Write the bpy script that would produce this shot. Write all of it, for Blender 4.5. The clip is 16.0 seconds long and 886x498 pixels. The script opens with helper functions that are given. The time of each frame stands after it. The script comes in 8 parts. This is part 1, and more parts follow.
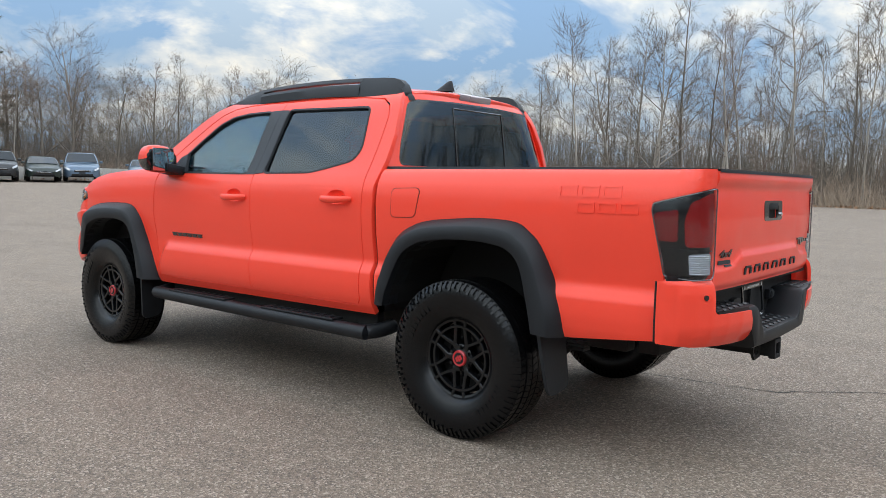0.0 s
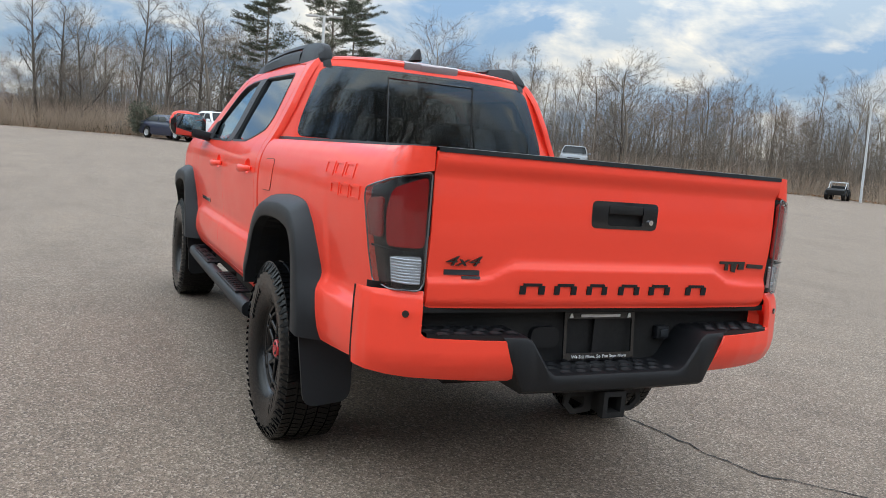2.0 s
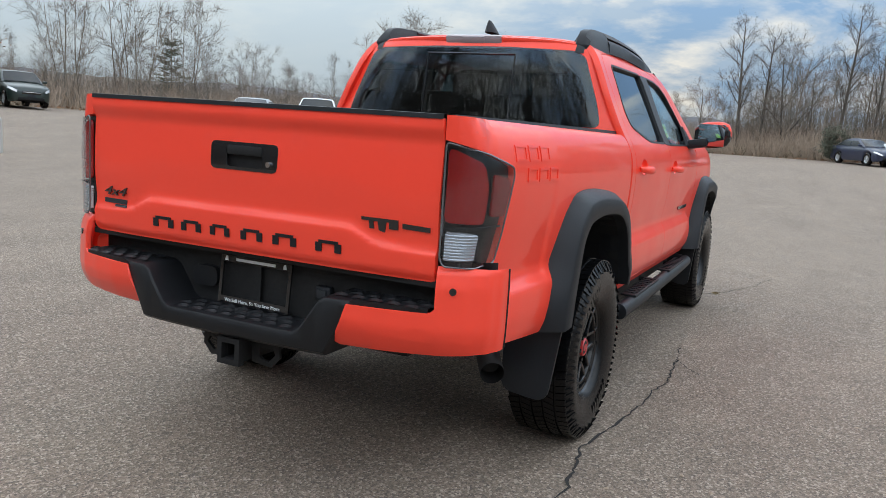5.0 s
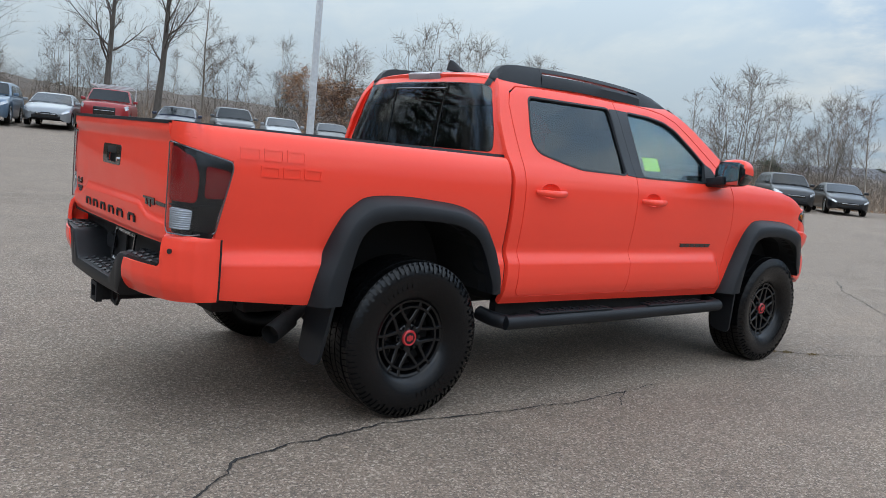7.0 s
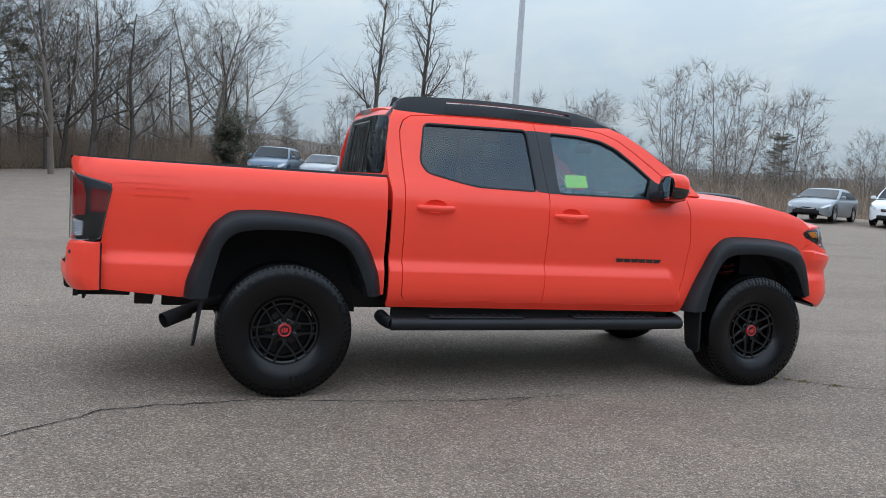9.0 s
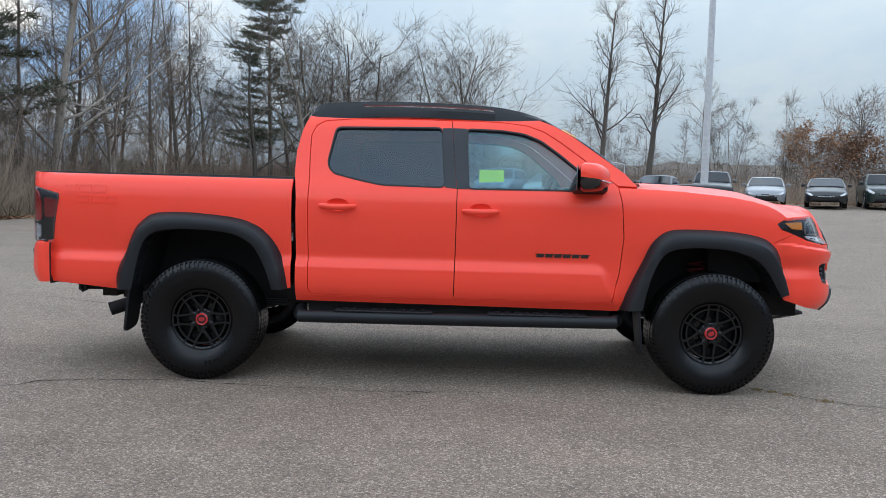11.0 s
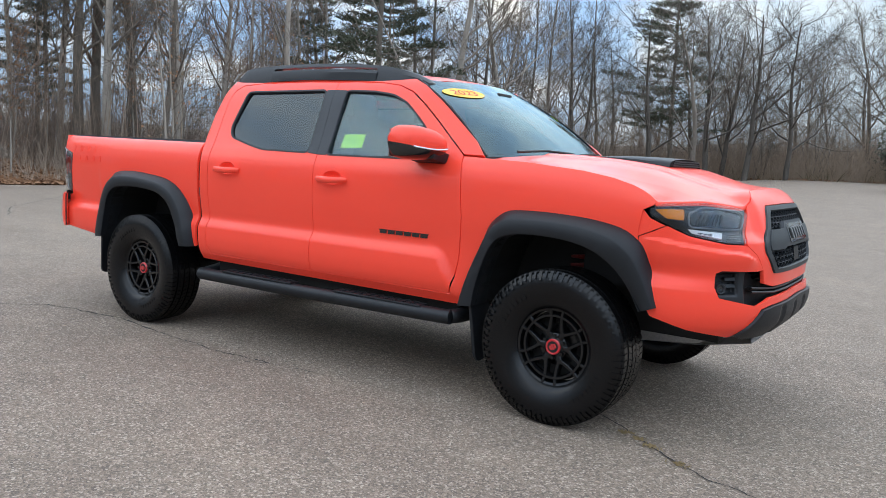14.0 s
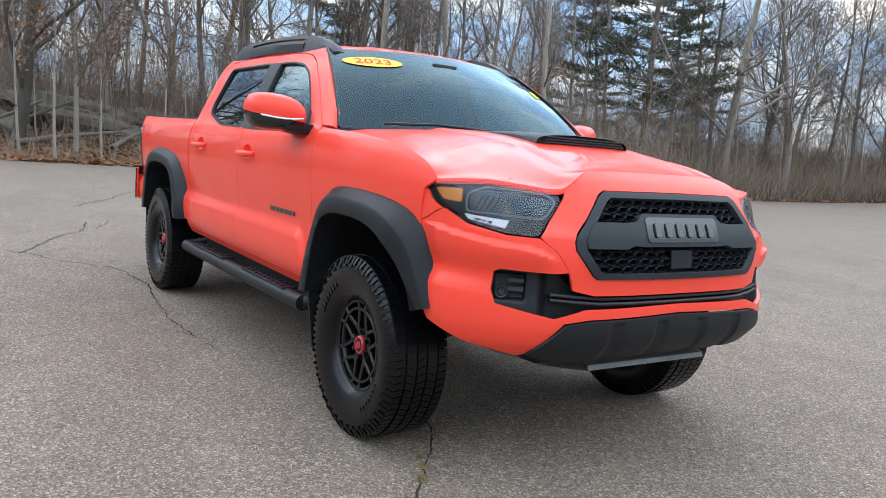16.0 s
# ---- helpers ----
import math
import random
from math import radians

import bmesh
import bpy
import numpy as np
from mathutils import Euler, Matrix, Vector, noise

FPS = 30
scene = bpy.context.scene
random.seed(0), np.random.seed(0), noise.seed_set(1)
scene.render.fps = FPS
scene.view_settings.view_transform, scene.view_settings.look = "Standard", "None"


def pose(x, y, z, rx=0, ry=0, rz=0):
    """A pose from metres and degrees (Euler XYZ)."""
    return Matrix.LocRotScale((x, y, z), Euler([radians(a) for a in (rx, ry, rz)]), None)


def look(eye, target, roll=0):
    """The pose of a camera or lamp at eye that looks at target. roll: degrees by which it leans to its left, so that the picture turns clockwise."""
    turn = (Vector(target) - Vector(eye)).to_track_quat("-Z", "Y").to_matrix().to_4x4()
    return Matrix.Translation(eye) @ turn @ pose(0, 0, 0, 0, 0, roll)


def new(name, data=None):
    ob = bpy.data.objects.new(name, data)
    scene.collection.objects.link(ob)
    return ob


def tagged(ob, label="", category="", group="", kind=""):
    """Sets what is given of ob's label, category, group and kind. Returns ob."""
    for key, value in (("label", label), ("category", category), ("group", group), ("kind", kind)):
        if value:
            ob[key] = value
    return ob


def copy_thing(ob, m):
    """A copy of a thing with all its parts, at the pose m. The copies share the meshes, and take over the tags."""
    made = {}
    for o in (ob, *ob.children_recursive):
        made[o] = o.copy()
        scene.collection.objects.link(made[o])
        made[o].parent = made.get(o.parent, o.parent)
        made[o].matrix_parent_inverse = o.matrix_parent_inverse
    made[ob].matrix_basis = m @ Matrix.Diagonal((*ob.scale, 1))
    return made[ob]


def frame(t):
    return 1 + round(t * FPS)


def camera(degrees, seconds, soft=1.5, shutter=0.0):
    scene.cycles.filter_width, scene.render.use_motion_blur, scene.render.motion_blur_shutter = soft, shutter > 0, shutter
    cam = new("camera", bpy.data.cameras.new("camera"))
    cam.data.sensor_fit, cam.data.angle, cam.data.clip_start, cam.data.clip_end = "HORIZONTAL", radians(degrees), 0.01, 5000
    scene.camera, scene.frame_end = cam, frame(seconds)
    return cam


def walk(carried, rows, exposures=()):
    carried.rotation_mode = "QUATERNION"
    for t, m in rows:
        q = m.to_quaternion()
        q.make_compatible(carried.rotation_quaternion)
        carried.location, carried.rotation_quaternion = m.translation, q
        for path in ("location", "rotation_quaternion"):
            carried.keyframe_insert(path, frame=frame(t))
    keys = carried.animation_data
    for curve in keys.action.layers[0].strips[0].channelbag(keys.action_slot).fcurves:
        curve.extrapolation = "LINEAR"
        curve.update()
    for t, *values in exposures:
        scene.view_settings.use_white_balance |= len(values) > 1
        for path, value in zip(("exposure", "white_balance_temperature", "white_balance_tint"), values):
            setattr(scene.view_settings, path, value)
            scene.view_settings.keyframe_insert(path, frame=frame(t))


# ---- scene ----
cam = camera(58.8, 16.0, 0.8)
PATH = [
    (0, (-3.878, 3.863, 1.225), (-2.635, 2.305, 1.058), 1.2),
    (0.5, (-4.213, 3.35, 1.243), (-2.832, 1.916, 1.048), 1.5),
    (1, (-4.533, 2.828, 1.249), (-2.984, 1.58, 1.043), 2.7),
    (1.5, (-4.732, 2.263, 1.261), (-3.067, 1.18, 1.023), 4.4),
    (2, (-4.941, 1.71, 1.278), (-3.148, 0.854, 1.044), 5.0),
    (2.5, (-4.996, 1.14, 1.271), (-3.116, 0.515, 0.998), 3.0),
    (3, (-5.086, 0.576, 1.269), (-3.126, 0.289, 0.995), 1.4),
    (3.5, (-5.05, 0.02, 1.257), (-3.067, 0.017, 0.994), 2.5),
    (3.7, (-5.032, -0.203, 1.279), (-3.054, -0.093, 1.007), 2.7),
    (5.8, (-4.552, -2.639, 1.257), (-2.965, -1.451, 0.993), 4.9),
    (6, (-4.458, -2.859, 1.261), (-2.92, -1.606, 1.014), 5.2),
    (6.5, (-4.222, -3.395, 1.284), (-2.848, -1.963, 1.044), 6.0),
    (7, (-3.865, -3.854, 1.274), (-2.616, -2.31, 1.038), 5.7),
    (7.5, (-3.55, -4.353, 1.287), (-2.425, -2.711, 1.091), 5.9),
    (8, (-3.116, -4.735, 1.257), (-2.167, -2.986, 1.063), 5.1),
    (8.5, (-2.657, -5.163, 1.253), (-1.871, -3.332, 1.075), 4.5),
    (8.7, (-2.467, -5.258, 1.285), (-1.745, -3.401, 1.109), 4.1),
    (10.8, (-0.177, -5.882, 1.269), (-0.176, -3.886, 1.13), 1.9),
    (11, (0.053, -5.83, 1.237), (-0.002, -3.836, 1.091), 1.4),
    (11.5, (0.598, -5.654, 1.264), (0.361, -3.674, 1.106), 0.9),
    (12, (1.153, -5.468, 1.269), (0.727, -3.522, 1.087), 1.1),
    (12.5, (1.704, -5.223, 1.274), (1.149, -3.31, 1.093), 0.9),
    (13, (2.263, -4.99, 1.283), (1.487, -3.157, 1.081), 0.9),
    (13.5, (2.762, -4.645, 1.271), (1.818, -2.894, 1.064), 2.2),
    (14, (3.246, -4.318, 1.277), (2.141, -2.668, 1.045), 2.9),
    (14.5, (3.604, -3.898, 1.254), (2.348, -2.358, 1.033), 3.9),
    (15, (3.981, -3.453, 1.26), (2.595, -2.032, 1.017), 4.6),
    (15.5, (4.239, -2.935, 1.25), (2.704, -1.683, 0.972), 4.6),
    (16, (4.49, -2.41, 1.245), (2.841, -1.309, 0.984), 4.4),
]
EXPOSURE = [(0, 0.35, 6900, 10), (3.5, 0.35, 7000, 10), (6, 0.22, 6700, 10), (8.5, 0.07, 6500, 10), (11, 0.15, 6430, 10), (13, 0.36, 6480, 10), (14.5, 0.48, 6550, 10), (16, 0.56, 6550, 10)]
walk(cam, [(t, look(eye, target, roll)) for t, eye, target, roll in PATH], EXPOSURE)

# ---- world, sun, exposure ----
SUN_AZ, SUN_EL = 168.0, 74.0
world = bpy.data.worlds.new("sky")
scene.world = world
world.use_nodes = True
wn, wl = world.node_tree.nodes, world.node_tree.links
wn.clear()


def wnode(kind, **values):
    n = wn.new(kind)
    for k, v in values.items():
        n.inputs[k].default_value = v
    return n


w_out, w_bg, w_sky = wn.new("ShaderNodeOutputWorld"), wn.new("ShaderNodeBackground"), wn.new("ShaderNodeTexSky")
w_sky.sky_type, w_sky.sun_disc = "NISHITA", False
w_sky.sun_elevation, w_sky.sun_rotation = radians(SUN_EL), radians(90 - SUN_AZ)
w_sky.dust_density, w_sky.ozone_density = 1.5, 1.5
w_co, w_sep = wn.new("ShaderNodeTexCoord"), wn.new("ShaderNodeSeparateXYZ")
wl.new(w_co.outputs["Generated"], w_sep.inputs[0])
# flat cloud deck: direction projected on a plane overhead
w_z = wn.new("ShaderNodeMath"); w_z.operation = "ADD"; w_z.inputs[1].default_value = 0.34
w_zm = wn.new("ShaderNodeMath"); w_zm.operation = "MAXIMUM"; w_zm.inputs[1].default_value = 0.05
wl.new(w_sep.outputs["Z"], w_z.inputs[0]); wl.new(w_z.outputs[0], w_zm.inputs[0])
w_div = wn.new("ShaderNodeVectorMath"); w_div.operation = "DIVIDE"
w_comb = wn.new("ShaderNodeCombineXYZ")
for i in range(3):
    wl.new(w_zm.outputs[0], w_comb.inputs[i])
wl.new(w_co.outputs["Generated"], w_div.inputs[0]); wl.new(w_comb.outputs[0], w_div.inputs[1])
w_map = wn.new("ShaderNodeMapping")
w_map.inputs["Rotation"].default_value = (0, 0, radians(35))
w_map.inputs["Scale"].default_value = (1.0, 0.75, 0.0)
w_map.inputs["Location"].default_value = (3.7, 1.3, 0.0)
wl.new(w_div.outputs[0], w_map.inputs["Vector"])
w_n1 = wnode("ShaderNodeTexNoise", Scale=3.0, Detail=10.0, Roughness=0.58, Distortion=0.4)
w_n2 = wnode("ShaderNodeTexNoise", Scale=4.2, Detail=8.0, Roughness=0.6)
wl.new(w_map.outputs[0], w_n1.inputs["Vector"]); wl.new(w_map.outputs[0], w_n2.inputs["Vector"])
w_cov = wn.new("ShaderNodeValToRGB")
w_cov.color_ramp.elements[0].position, w_cov.color_ramp.elements[1].position = 0.415, 0.53
wl.new(w_n1.outputs["Fac"], w_cov.inputs[0])
w_col = wn.new("ShaderNodeValToRGB")
w_col.color_ramp.elements[0].position, w_col.color_ramp.elements[1].position = 0.42, 0.66
w_col.color_ramp.elements[0].color, w_col.color_ramp.elements[1].color = (4.5, 6.0, 7.8, 1), (10.6, 10.5, 9.9, 1)
wl.new(w_n2.outputs["Fac"], w_col.inputs[0])
w_mix = wn.new("ShaderNodeMix"); w_mix.data_type = "RGBA"
wl.new(w_cov.outputs["Color"], w_mix.inputs["Factor"])
w_blue = wn.new("ShaderNodeMix"); w_blue.data_type = "RGBA"; w_blue.inputs["Factor"].default_value = 0.6
w_blue.inputs["B"].default_value = (3.2, 5.6, 9.2, 1)
wl.new(w_sky.outputs[0], w_blue.inputs["A"])
wl.new(w_blue.outputs["Result"], w_mix.inputs["A"]); wl.new(w_col.outputs["Color"], w_mix.inputs["B"])
# the deck is brightest well above the skyline
w_up = wn.new("ShaderNodeValToRGB")
while len(w_up.color_ramp.elements) < 5:
    w_up.color_ramp.elements.new(0.5)
for el, (p, v) in zip(w_up.color_ramp.elements, ((0.0, 0.051), (0.26, 0.096), (0.46, 0.215), (0.68, 0.222), (1.0, 0.165))):
    el.position, el.color = p, (v, v, v, 1)
wl.new(w_sep.outputs["Z"], w_up.inputs[0])
# a smooth high veil covers the sky beyond the truck's left flank
w_veil = wn.new("ShaderNodeMapRange"); w_veil.interpolation_type = "SMOOTHSTEP"
for k, v in (("From Min", 0.58), ("From Max", 0.88), ("To Min", 0.0), ("To Max", 0.85)):
    w_veil.inputs[k].default_value = v
w_dot = wn.new("ShaderNodeVectorMath"); w_dot.operation = "DOT_PRODUCT"; w_dot.inputs[1].default_value = (0.42, 0.91, 0.0)
wl.new(w_co.outputs["Generated"], w_dot.inputs[0]); wl.new(w_dot.outputs["Value"], w_veil.inputs["Value"])
w_mix2 = wn.new("ShaderNodeMix"); w_mix2.data_type = "RGBA"
w_mix2.inputs["B"].default_value = (7.0, 8.4, 9.4, 1)
wl.new(w_veil.outputs["Result"], w_mix2.inputs["Factor"]); wl.new(w_mix.outputs["Result"], w_mix2.inputs["A"])
# bluer overhead
w_zen = wn.new("ShaderNodeMapRange"); w_zen.interpolation_type = "SMOOTHSTEP"
for k, v in (("From Min", 0.30), ("From Max", 0.80), ("To Min", 0.0), ("To Max", 0.60)):
    w_zen.inputs[k].default_value = v
wl.new(w_sep.outputs["Z"], w_zen.inputs["Value"])
w_mix3 = wn.new("ShaderNodeMix"); w_mix3.data_type = "RGBA"
w_mix3.inputs["B"].default_value = (5.8, 7.2, 9.0, 1)
wl.new(w_zen.outputs["Result"], w_mix3.inputs["Factor"]); wl.new(w_mix2.outputs["Result"], w_mix3.inputs["A"])
wl.new(w_mix3.outputs["Result"], w_bg.inputs["Color"])
# a thinner, brighter stretch of the deck over the western woods
w_thin = wn.new("ShaderNodeVectorMath"); w_thin.operation = "DOT_PRODUCT"; w_thin.inputs[1].default_value = (-0.866, 0.50, 0.0)
w_gap = wn.new("ShaderNodeMapRange"); w_gap.interpolation_type = "SMOOTHSTEP"
for k, v in (("From Min", 0.58), ("From Max", 0.90), ("To Min", 1.0), ("To Max", 1.32)):
    w_gap.inputs[k].default_value = v
w_str = wn.new("ShaderNodeMath"); w_str.operation = "MULTIPLY"
wl.new(w_co.outputs["Generated"], w_thin.inputs[0]); wl.new(w_thin.outputs["Value"], w_gap.inputs["Value"])
wl.new(w_up.outputs["Color"], w_str.inputs[0]); wl.new(w_gap.outputs["Result"], w_str.inputs[1])
wl.new(w_str.outputs[0], w_bg.inputs["Strength"])
wl.new(w_bg.outputs[0], w_out.inputs["Surface"])

sun = new("sun", bpy.data.lights.new("sun", "SUN"))
sun.data.energy, sun.data.angle, sun.data.color = 0.65, radians(140), (1.0, 0.92, 0.80)
sd = Vector((math.cos(radians(SUN_AZ)) * math.cos(radians(SUN_EL)), math.sin(radians(SUN_AZ)) * math.cos(radians(SUN_EL)), math.sin(radians(SUN_EL))))
sun.matrix_world = look(sd * 60, (0, 0, 0))


# ---- materials ----
def material(name, color=(0.5, 0.5, 0.5), rough=0.5, metal=0.0, coat=0.0, **extra):
    m = bpy.data.materials.new(name)
    m.use_nodes = True
    b = m.node_tree.nodes["Principled BSDF"]
    b.inputs["Base Color"].default_value = (*color, 1)
    b.inputs["Roughness"].default_value = rough
    b.inputs["Metallic"].default_value = metal
    b.inputs["Coat Weight"].default_value = coat
    for k, v in extra.items():
        b.inputs[k].default_value = v
    return m


def nodes_of(m):
    return m.node_tree.nodes, m.node_tree.links, m.node_tree.nodes["Principled BSDF"]


def noise_tex(m, scale, detail=4.0, rough=0.55, space="Object", stretch=None):
    n, l, b = nodes_of(m)
    co = n.new("ShaderNodeTexCoord")
    t = n.new("ShaderNodeTexNoise")
    t.inputs["Scale"].default_value, t.inputs["Detail"].default_value, t.inputs["Roughness"].default_value = scale, detail, rough
    if stretch:
        mp = n.new("ShaderNodeMapping")
        mp.inputs["Scale"].default_value = stretch
        l.new(co.outputs[space], mp.inputs["Vector"])
        l.new(mp.outputs[0], t.inputs["Vector"])
    else:
        l.new(co.outputs[space], t.inputs["Vector"])
    return t.outputs["Fac"]


def ramp(m, fac, stops):
    n, l, b = nodes_of(m)
    r = n.new("ShaderNodeValToRGB")
    e = r.color_ramp.elements
    while len(e) < len(stops):
        e.new(0.5)
    for el, (p, c) in zip(e, stops):
        el.position, el.color = p, (*c, 1) if len(c) == 3 else c
    l.new(fac, r.inputs[0])
    return r.outputs["Color"]


def mixc(m, fac, a, b2, mode="MIX"):
    n, l, b = nodes_of(m)
    x = n.new("ShaderNodeMix")
    x.data_type, x.blend_type = "RGBA", mode
    for sock, v in (("Factor", fac), ("A", a), ("B", b2)):
        if isinstance(v, (int, float)):
            x.inputs[sock].default_value = v
        elif isinstance(v, tuple):
            x.inputs[sock].default_value = (*v, 1)
        else:
            l.new(v, x.inputs[sock])
    return x.outputs["Result"]


def bump(m, fac, strength, distance):
    n, l, b = nodes_of(m)
    x = n.new("ShaderNodeBump")
    x.inputs["Strength"].default_value, x.inputs["Distance"].default_value = strength, distance
    l.new(fac, x.inputs["Height"])
    l.new(x.outputs[0], b.inputs["Normal"])


def plug(m, sock, out):
    n, l, b = nodes_of(m)
    l.new(out, b.inputs[sock])


def varied(name, c1, c2, scale, rough=0.6, fine=None, bump_d=0.0, metal=0.0, coat=0.0, space="Object", stretch=None, rough2=None):
    """Two-scale variation between two colours, with grain relief."""
    m = material(name, c1, rough, metal, coat)
    big = noise_tex(m, scale, 3.0, space=space, stretch=stretch)
    fin = noise_tex(m, fine or scale * 14, 5.0, 0.65, space=space, stretch=stretch)
    base = ramp(m, big, [(0.35, c1), (0.65, c2)])
    lo = tuple(0.72 * v for v in c1)
    plug(m, "Base Color", mixc(m, 0.35, base, ramp(m, fin, [(0.35, lo), (0.65, tuple(min(1, 1.25 * v) for v in c2))])))
    if rough2 is not None:
        plug(m, "Roughness", ramp(m, big, [(0.3, (rough,) * 3), (0.7, (rough2,) * 3)]))
    if bump_d:
        bump(m, fin, 0.6, bump_d)
    return m


def asphalt_material():
    m = material("asphalt", (0.2, 0.18, 0.17), 0.85)
    n, l, b = nodes_of(m)
    big = noise_tex(m, 0.22, 4.0, 0.6)
    mid = noise_tex(m, 2.4, 4.0, 0.6)
    co = n.new("ShaderNodeTexCoord")
    vor = n.new("ShaderNodeTexVoronoi")
    vor.inputs["Scale"].default_value = 112.0
    l.new(co.outputs["Object"], vor.inputs["Vector"])
    fine = noise_tex(m, 160.0, 3.0, 0.7)
    base = ramp(m, big, [(0.3, (0.222, 0.166, 0.118)), (0.55, (0.275, 0.206, 0.146)), (0.75, (0.315, 0.237, 0.168))])
    base = mixc(m, 0.5, base, ramp(m, mid, [(0.35, (0.195, 0.148, 0.110)), (0.68, (0.336, 0.255, 0.185))]))
    sepc = n.new("ShaderNodeSeparateColor")
    l.new(vor.outputs["Color"], sepc.inputs[0])
    stone = ramp(m, sepc.outputs[0], [(0.0, (0.058, 0.053, 0.049)), (0.22, (0.115, 0.097, 0.081)), (0.45, (0.212, 0.170, 0.133)), (0.8, (0.305, 0.245, 0.192)), (1.0, (0.60, 0.51, 0.42))])
    base = mixc(m, 0.58, base, stone)
    grit = ramp(m, fine, [(0.4, (0.45, 0.45, 0.45)), (0.6, (1.25, 1.25, 1.25))])
    base = mixc(m, 0.56, base, grit, "MULTIPLY")
    worn = noise_tex(m, 0.9, 6.0, 0.7, stretch=(0.35, 1.0, 1.0))
    base = mixc(m, 0.55, base, ramp(m, worn, [(0.36, (0.80, 0.78, 0.77)), (0.52, (1.0, 1.0, 1.0)), (0.68, (1.14, 1.10, 1.06))]), "MULTIPLY")
    base = mixc(m, 1.0, base, (1.05, 1.035, 1.04), "MULTIPLY")
    plug(m, "Base Color", base)
    h = n.new("ShaderNodeMath"); h.operation = "ADD"
    l.new(vor.outputs["Distance"], h.inputs[0]); l.new(fine, h.inputs[1])
    bump(m, h.outputs[0], 0.75, 0.007)
    b.inputs["Specular IOR Level"].default_value = 0.35
    return m


def litter_material():
    m = material("leaf_litter", (0.16, 0.11, 0.07), 0.95)
    big, fin = noise_tex(m, 0.35, 4.0), noise_tex(m, 9.0, 8.0, 0.75)
    a = ramp(m, big, [(0.35, (0.18, 0.130, 0.085)), (0.65, (0.30, 0.22, 0.145))])
    f = ramp(m, fin, [(0.3, (0.045, 0.034, 0.025)), (0.5, (0.17, 0.125, 0.08)), (0.72, (0.36, 0.27, 0.18))])
    plug(m, "Base Color", mixc(m, 0.6, a, f))
    bump(m, fin, 1.0, 0.12)
    return m


def paint_material():
    m = material("red_orange_paint", (0.93, 0.060, 0.028), 0.5, 0.0, 0.52)
    n, l, b = nodes_of(m)
    fl = noise_tex(m, 900.0, 2.0)
    plug(m, "Base Color", ramp(m, fl, [(0.3, (0.95, 0.062, 0.033)), (0.7, (0.99, 0.072, 0.040))]))
    b.inputs["Coat Roughness"].default_value = 0.015
    b.inputs["Coat IOR"].default_value = 1.46
    b.inputs["Specular IOR Level"].default_value = 0.2
    dust = noise_tex(m, 3.0, 5.0)
    plug(m, "Roughness", ramp(m, dust, [(0.3, (0.36,) * 3), (0.7, (0.46,) * 3)]))
    return m


def glass_material(name, tint, rough=0.0, mixfac=0.5, sheen=(1, 1, 1)):
    """Tinted pane: part see-through in its tint, with a clear gloss."""
    m = bpy.data.materials.new(name)
    m.use_nodes = True
    n, l = m.node_tree.nodes, m.node_tree.links
    n.clear()
    out, tr, gl, mx, fr = n.new("ShaderNodeOutputMaterial"), n.new("ShaderNodeBsdfTransparent"), n.new("ShaderNodeBsdfGlossy"), n.new("ShaderNodeMixShader"), n.new("ShaderNodeLayerWeight")
    tr.inputs[0].default_value = (*tint, 1)
    gl.inputs["Roughness"].default_value = rough
    gl.inputs["Color"].default_value = (*sheen, 1)
    f0 = ((mixfac - 1) / (mixfac + 1)) ** 2
    pw, ma = n.new("ShaderNodeMath"), n.new("ShaderNodeMath")
    pw.operation, ma.operation = "POWER", "MULTIPLY_ADD"
    pw.inputs[1].default_value, ma.inputs[1].default_value, ma.inputs[2].default_value = 5.0, 1 - f0, f0
    fr.inputs["Blend"].default_value = 0.5
    l.new(fr.outputs["Facing"], pw.inputs[0]); l.new(pw.outputs[0], ma.inputs[0])
    l.new(ma.outputs[0], mx.inputs[0]); l.new(tr.outputs[0], mx.inputs[1]); l.new(gl.outputs[0], mx.inputs[2])
    l.new(mx.outputs[0], out.inputs[0])
    return m


M_LAMP_EDGE = material("pale_lamp_edge", (0.15, 0.155, 0.16), 0.25, 0.5, 0.5)
M_ASPHALT, M_LITTER, M_PAINT = asphalt_material(), litter_material(), paint_material()
M_BLACK = varied("textured_black_plastic", (0.0076, 0.0088, 0.0110), (0.0115, 0.0130, 0.0156), 6.0, 0.48, 260.0, 0.0006)
M_GLOSSBLK = material("gloss_black_plastic", (0.010, 0.010, 0.011), 0.12, 0.0, 0.6)
M_RUBBER = varied("tyre_rubber", (0.0020, 0.0021, 0.0024), (0.0042, 0.0043, 0.0048), 9.0, 0.26, 120.0, 0.0005)
M_RIM = material("satin_black_alloy", (0.0036, 0.0038, 0.0044), 0.26, 0.0, 0.15)
M_GREY = varied("dark_grey_plastic", (0.0180, 0.0208, 0.0243), (0.0245, 0.0275, 0.0318), 5.0, 0.45, 220.0, 0.0004)
M_UNDER = varied("underbody_black", (0.006, 0.006, 0.007), (0.014, 0.0135, 0.013), 4.0, 0.7, 60.0, 0.001)
M_STEP = varied("black_step_steel", (0.0058, 0.0063, 0.0075), (0.0090, 0.0096, 0.0112), 7.0, 0.46, 180.0, 0.0004)
M_SPRING = material("dark_red_spring", (0.16, 0.010, 0.011), 0.5)
M_WELL = material("black_arch_liner", (0.0035, 0.0035, 0.004), 0.8)
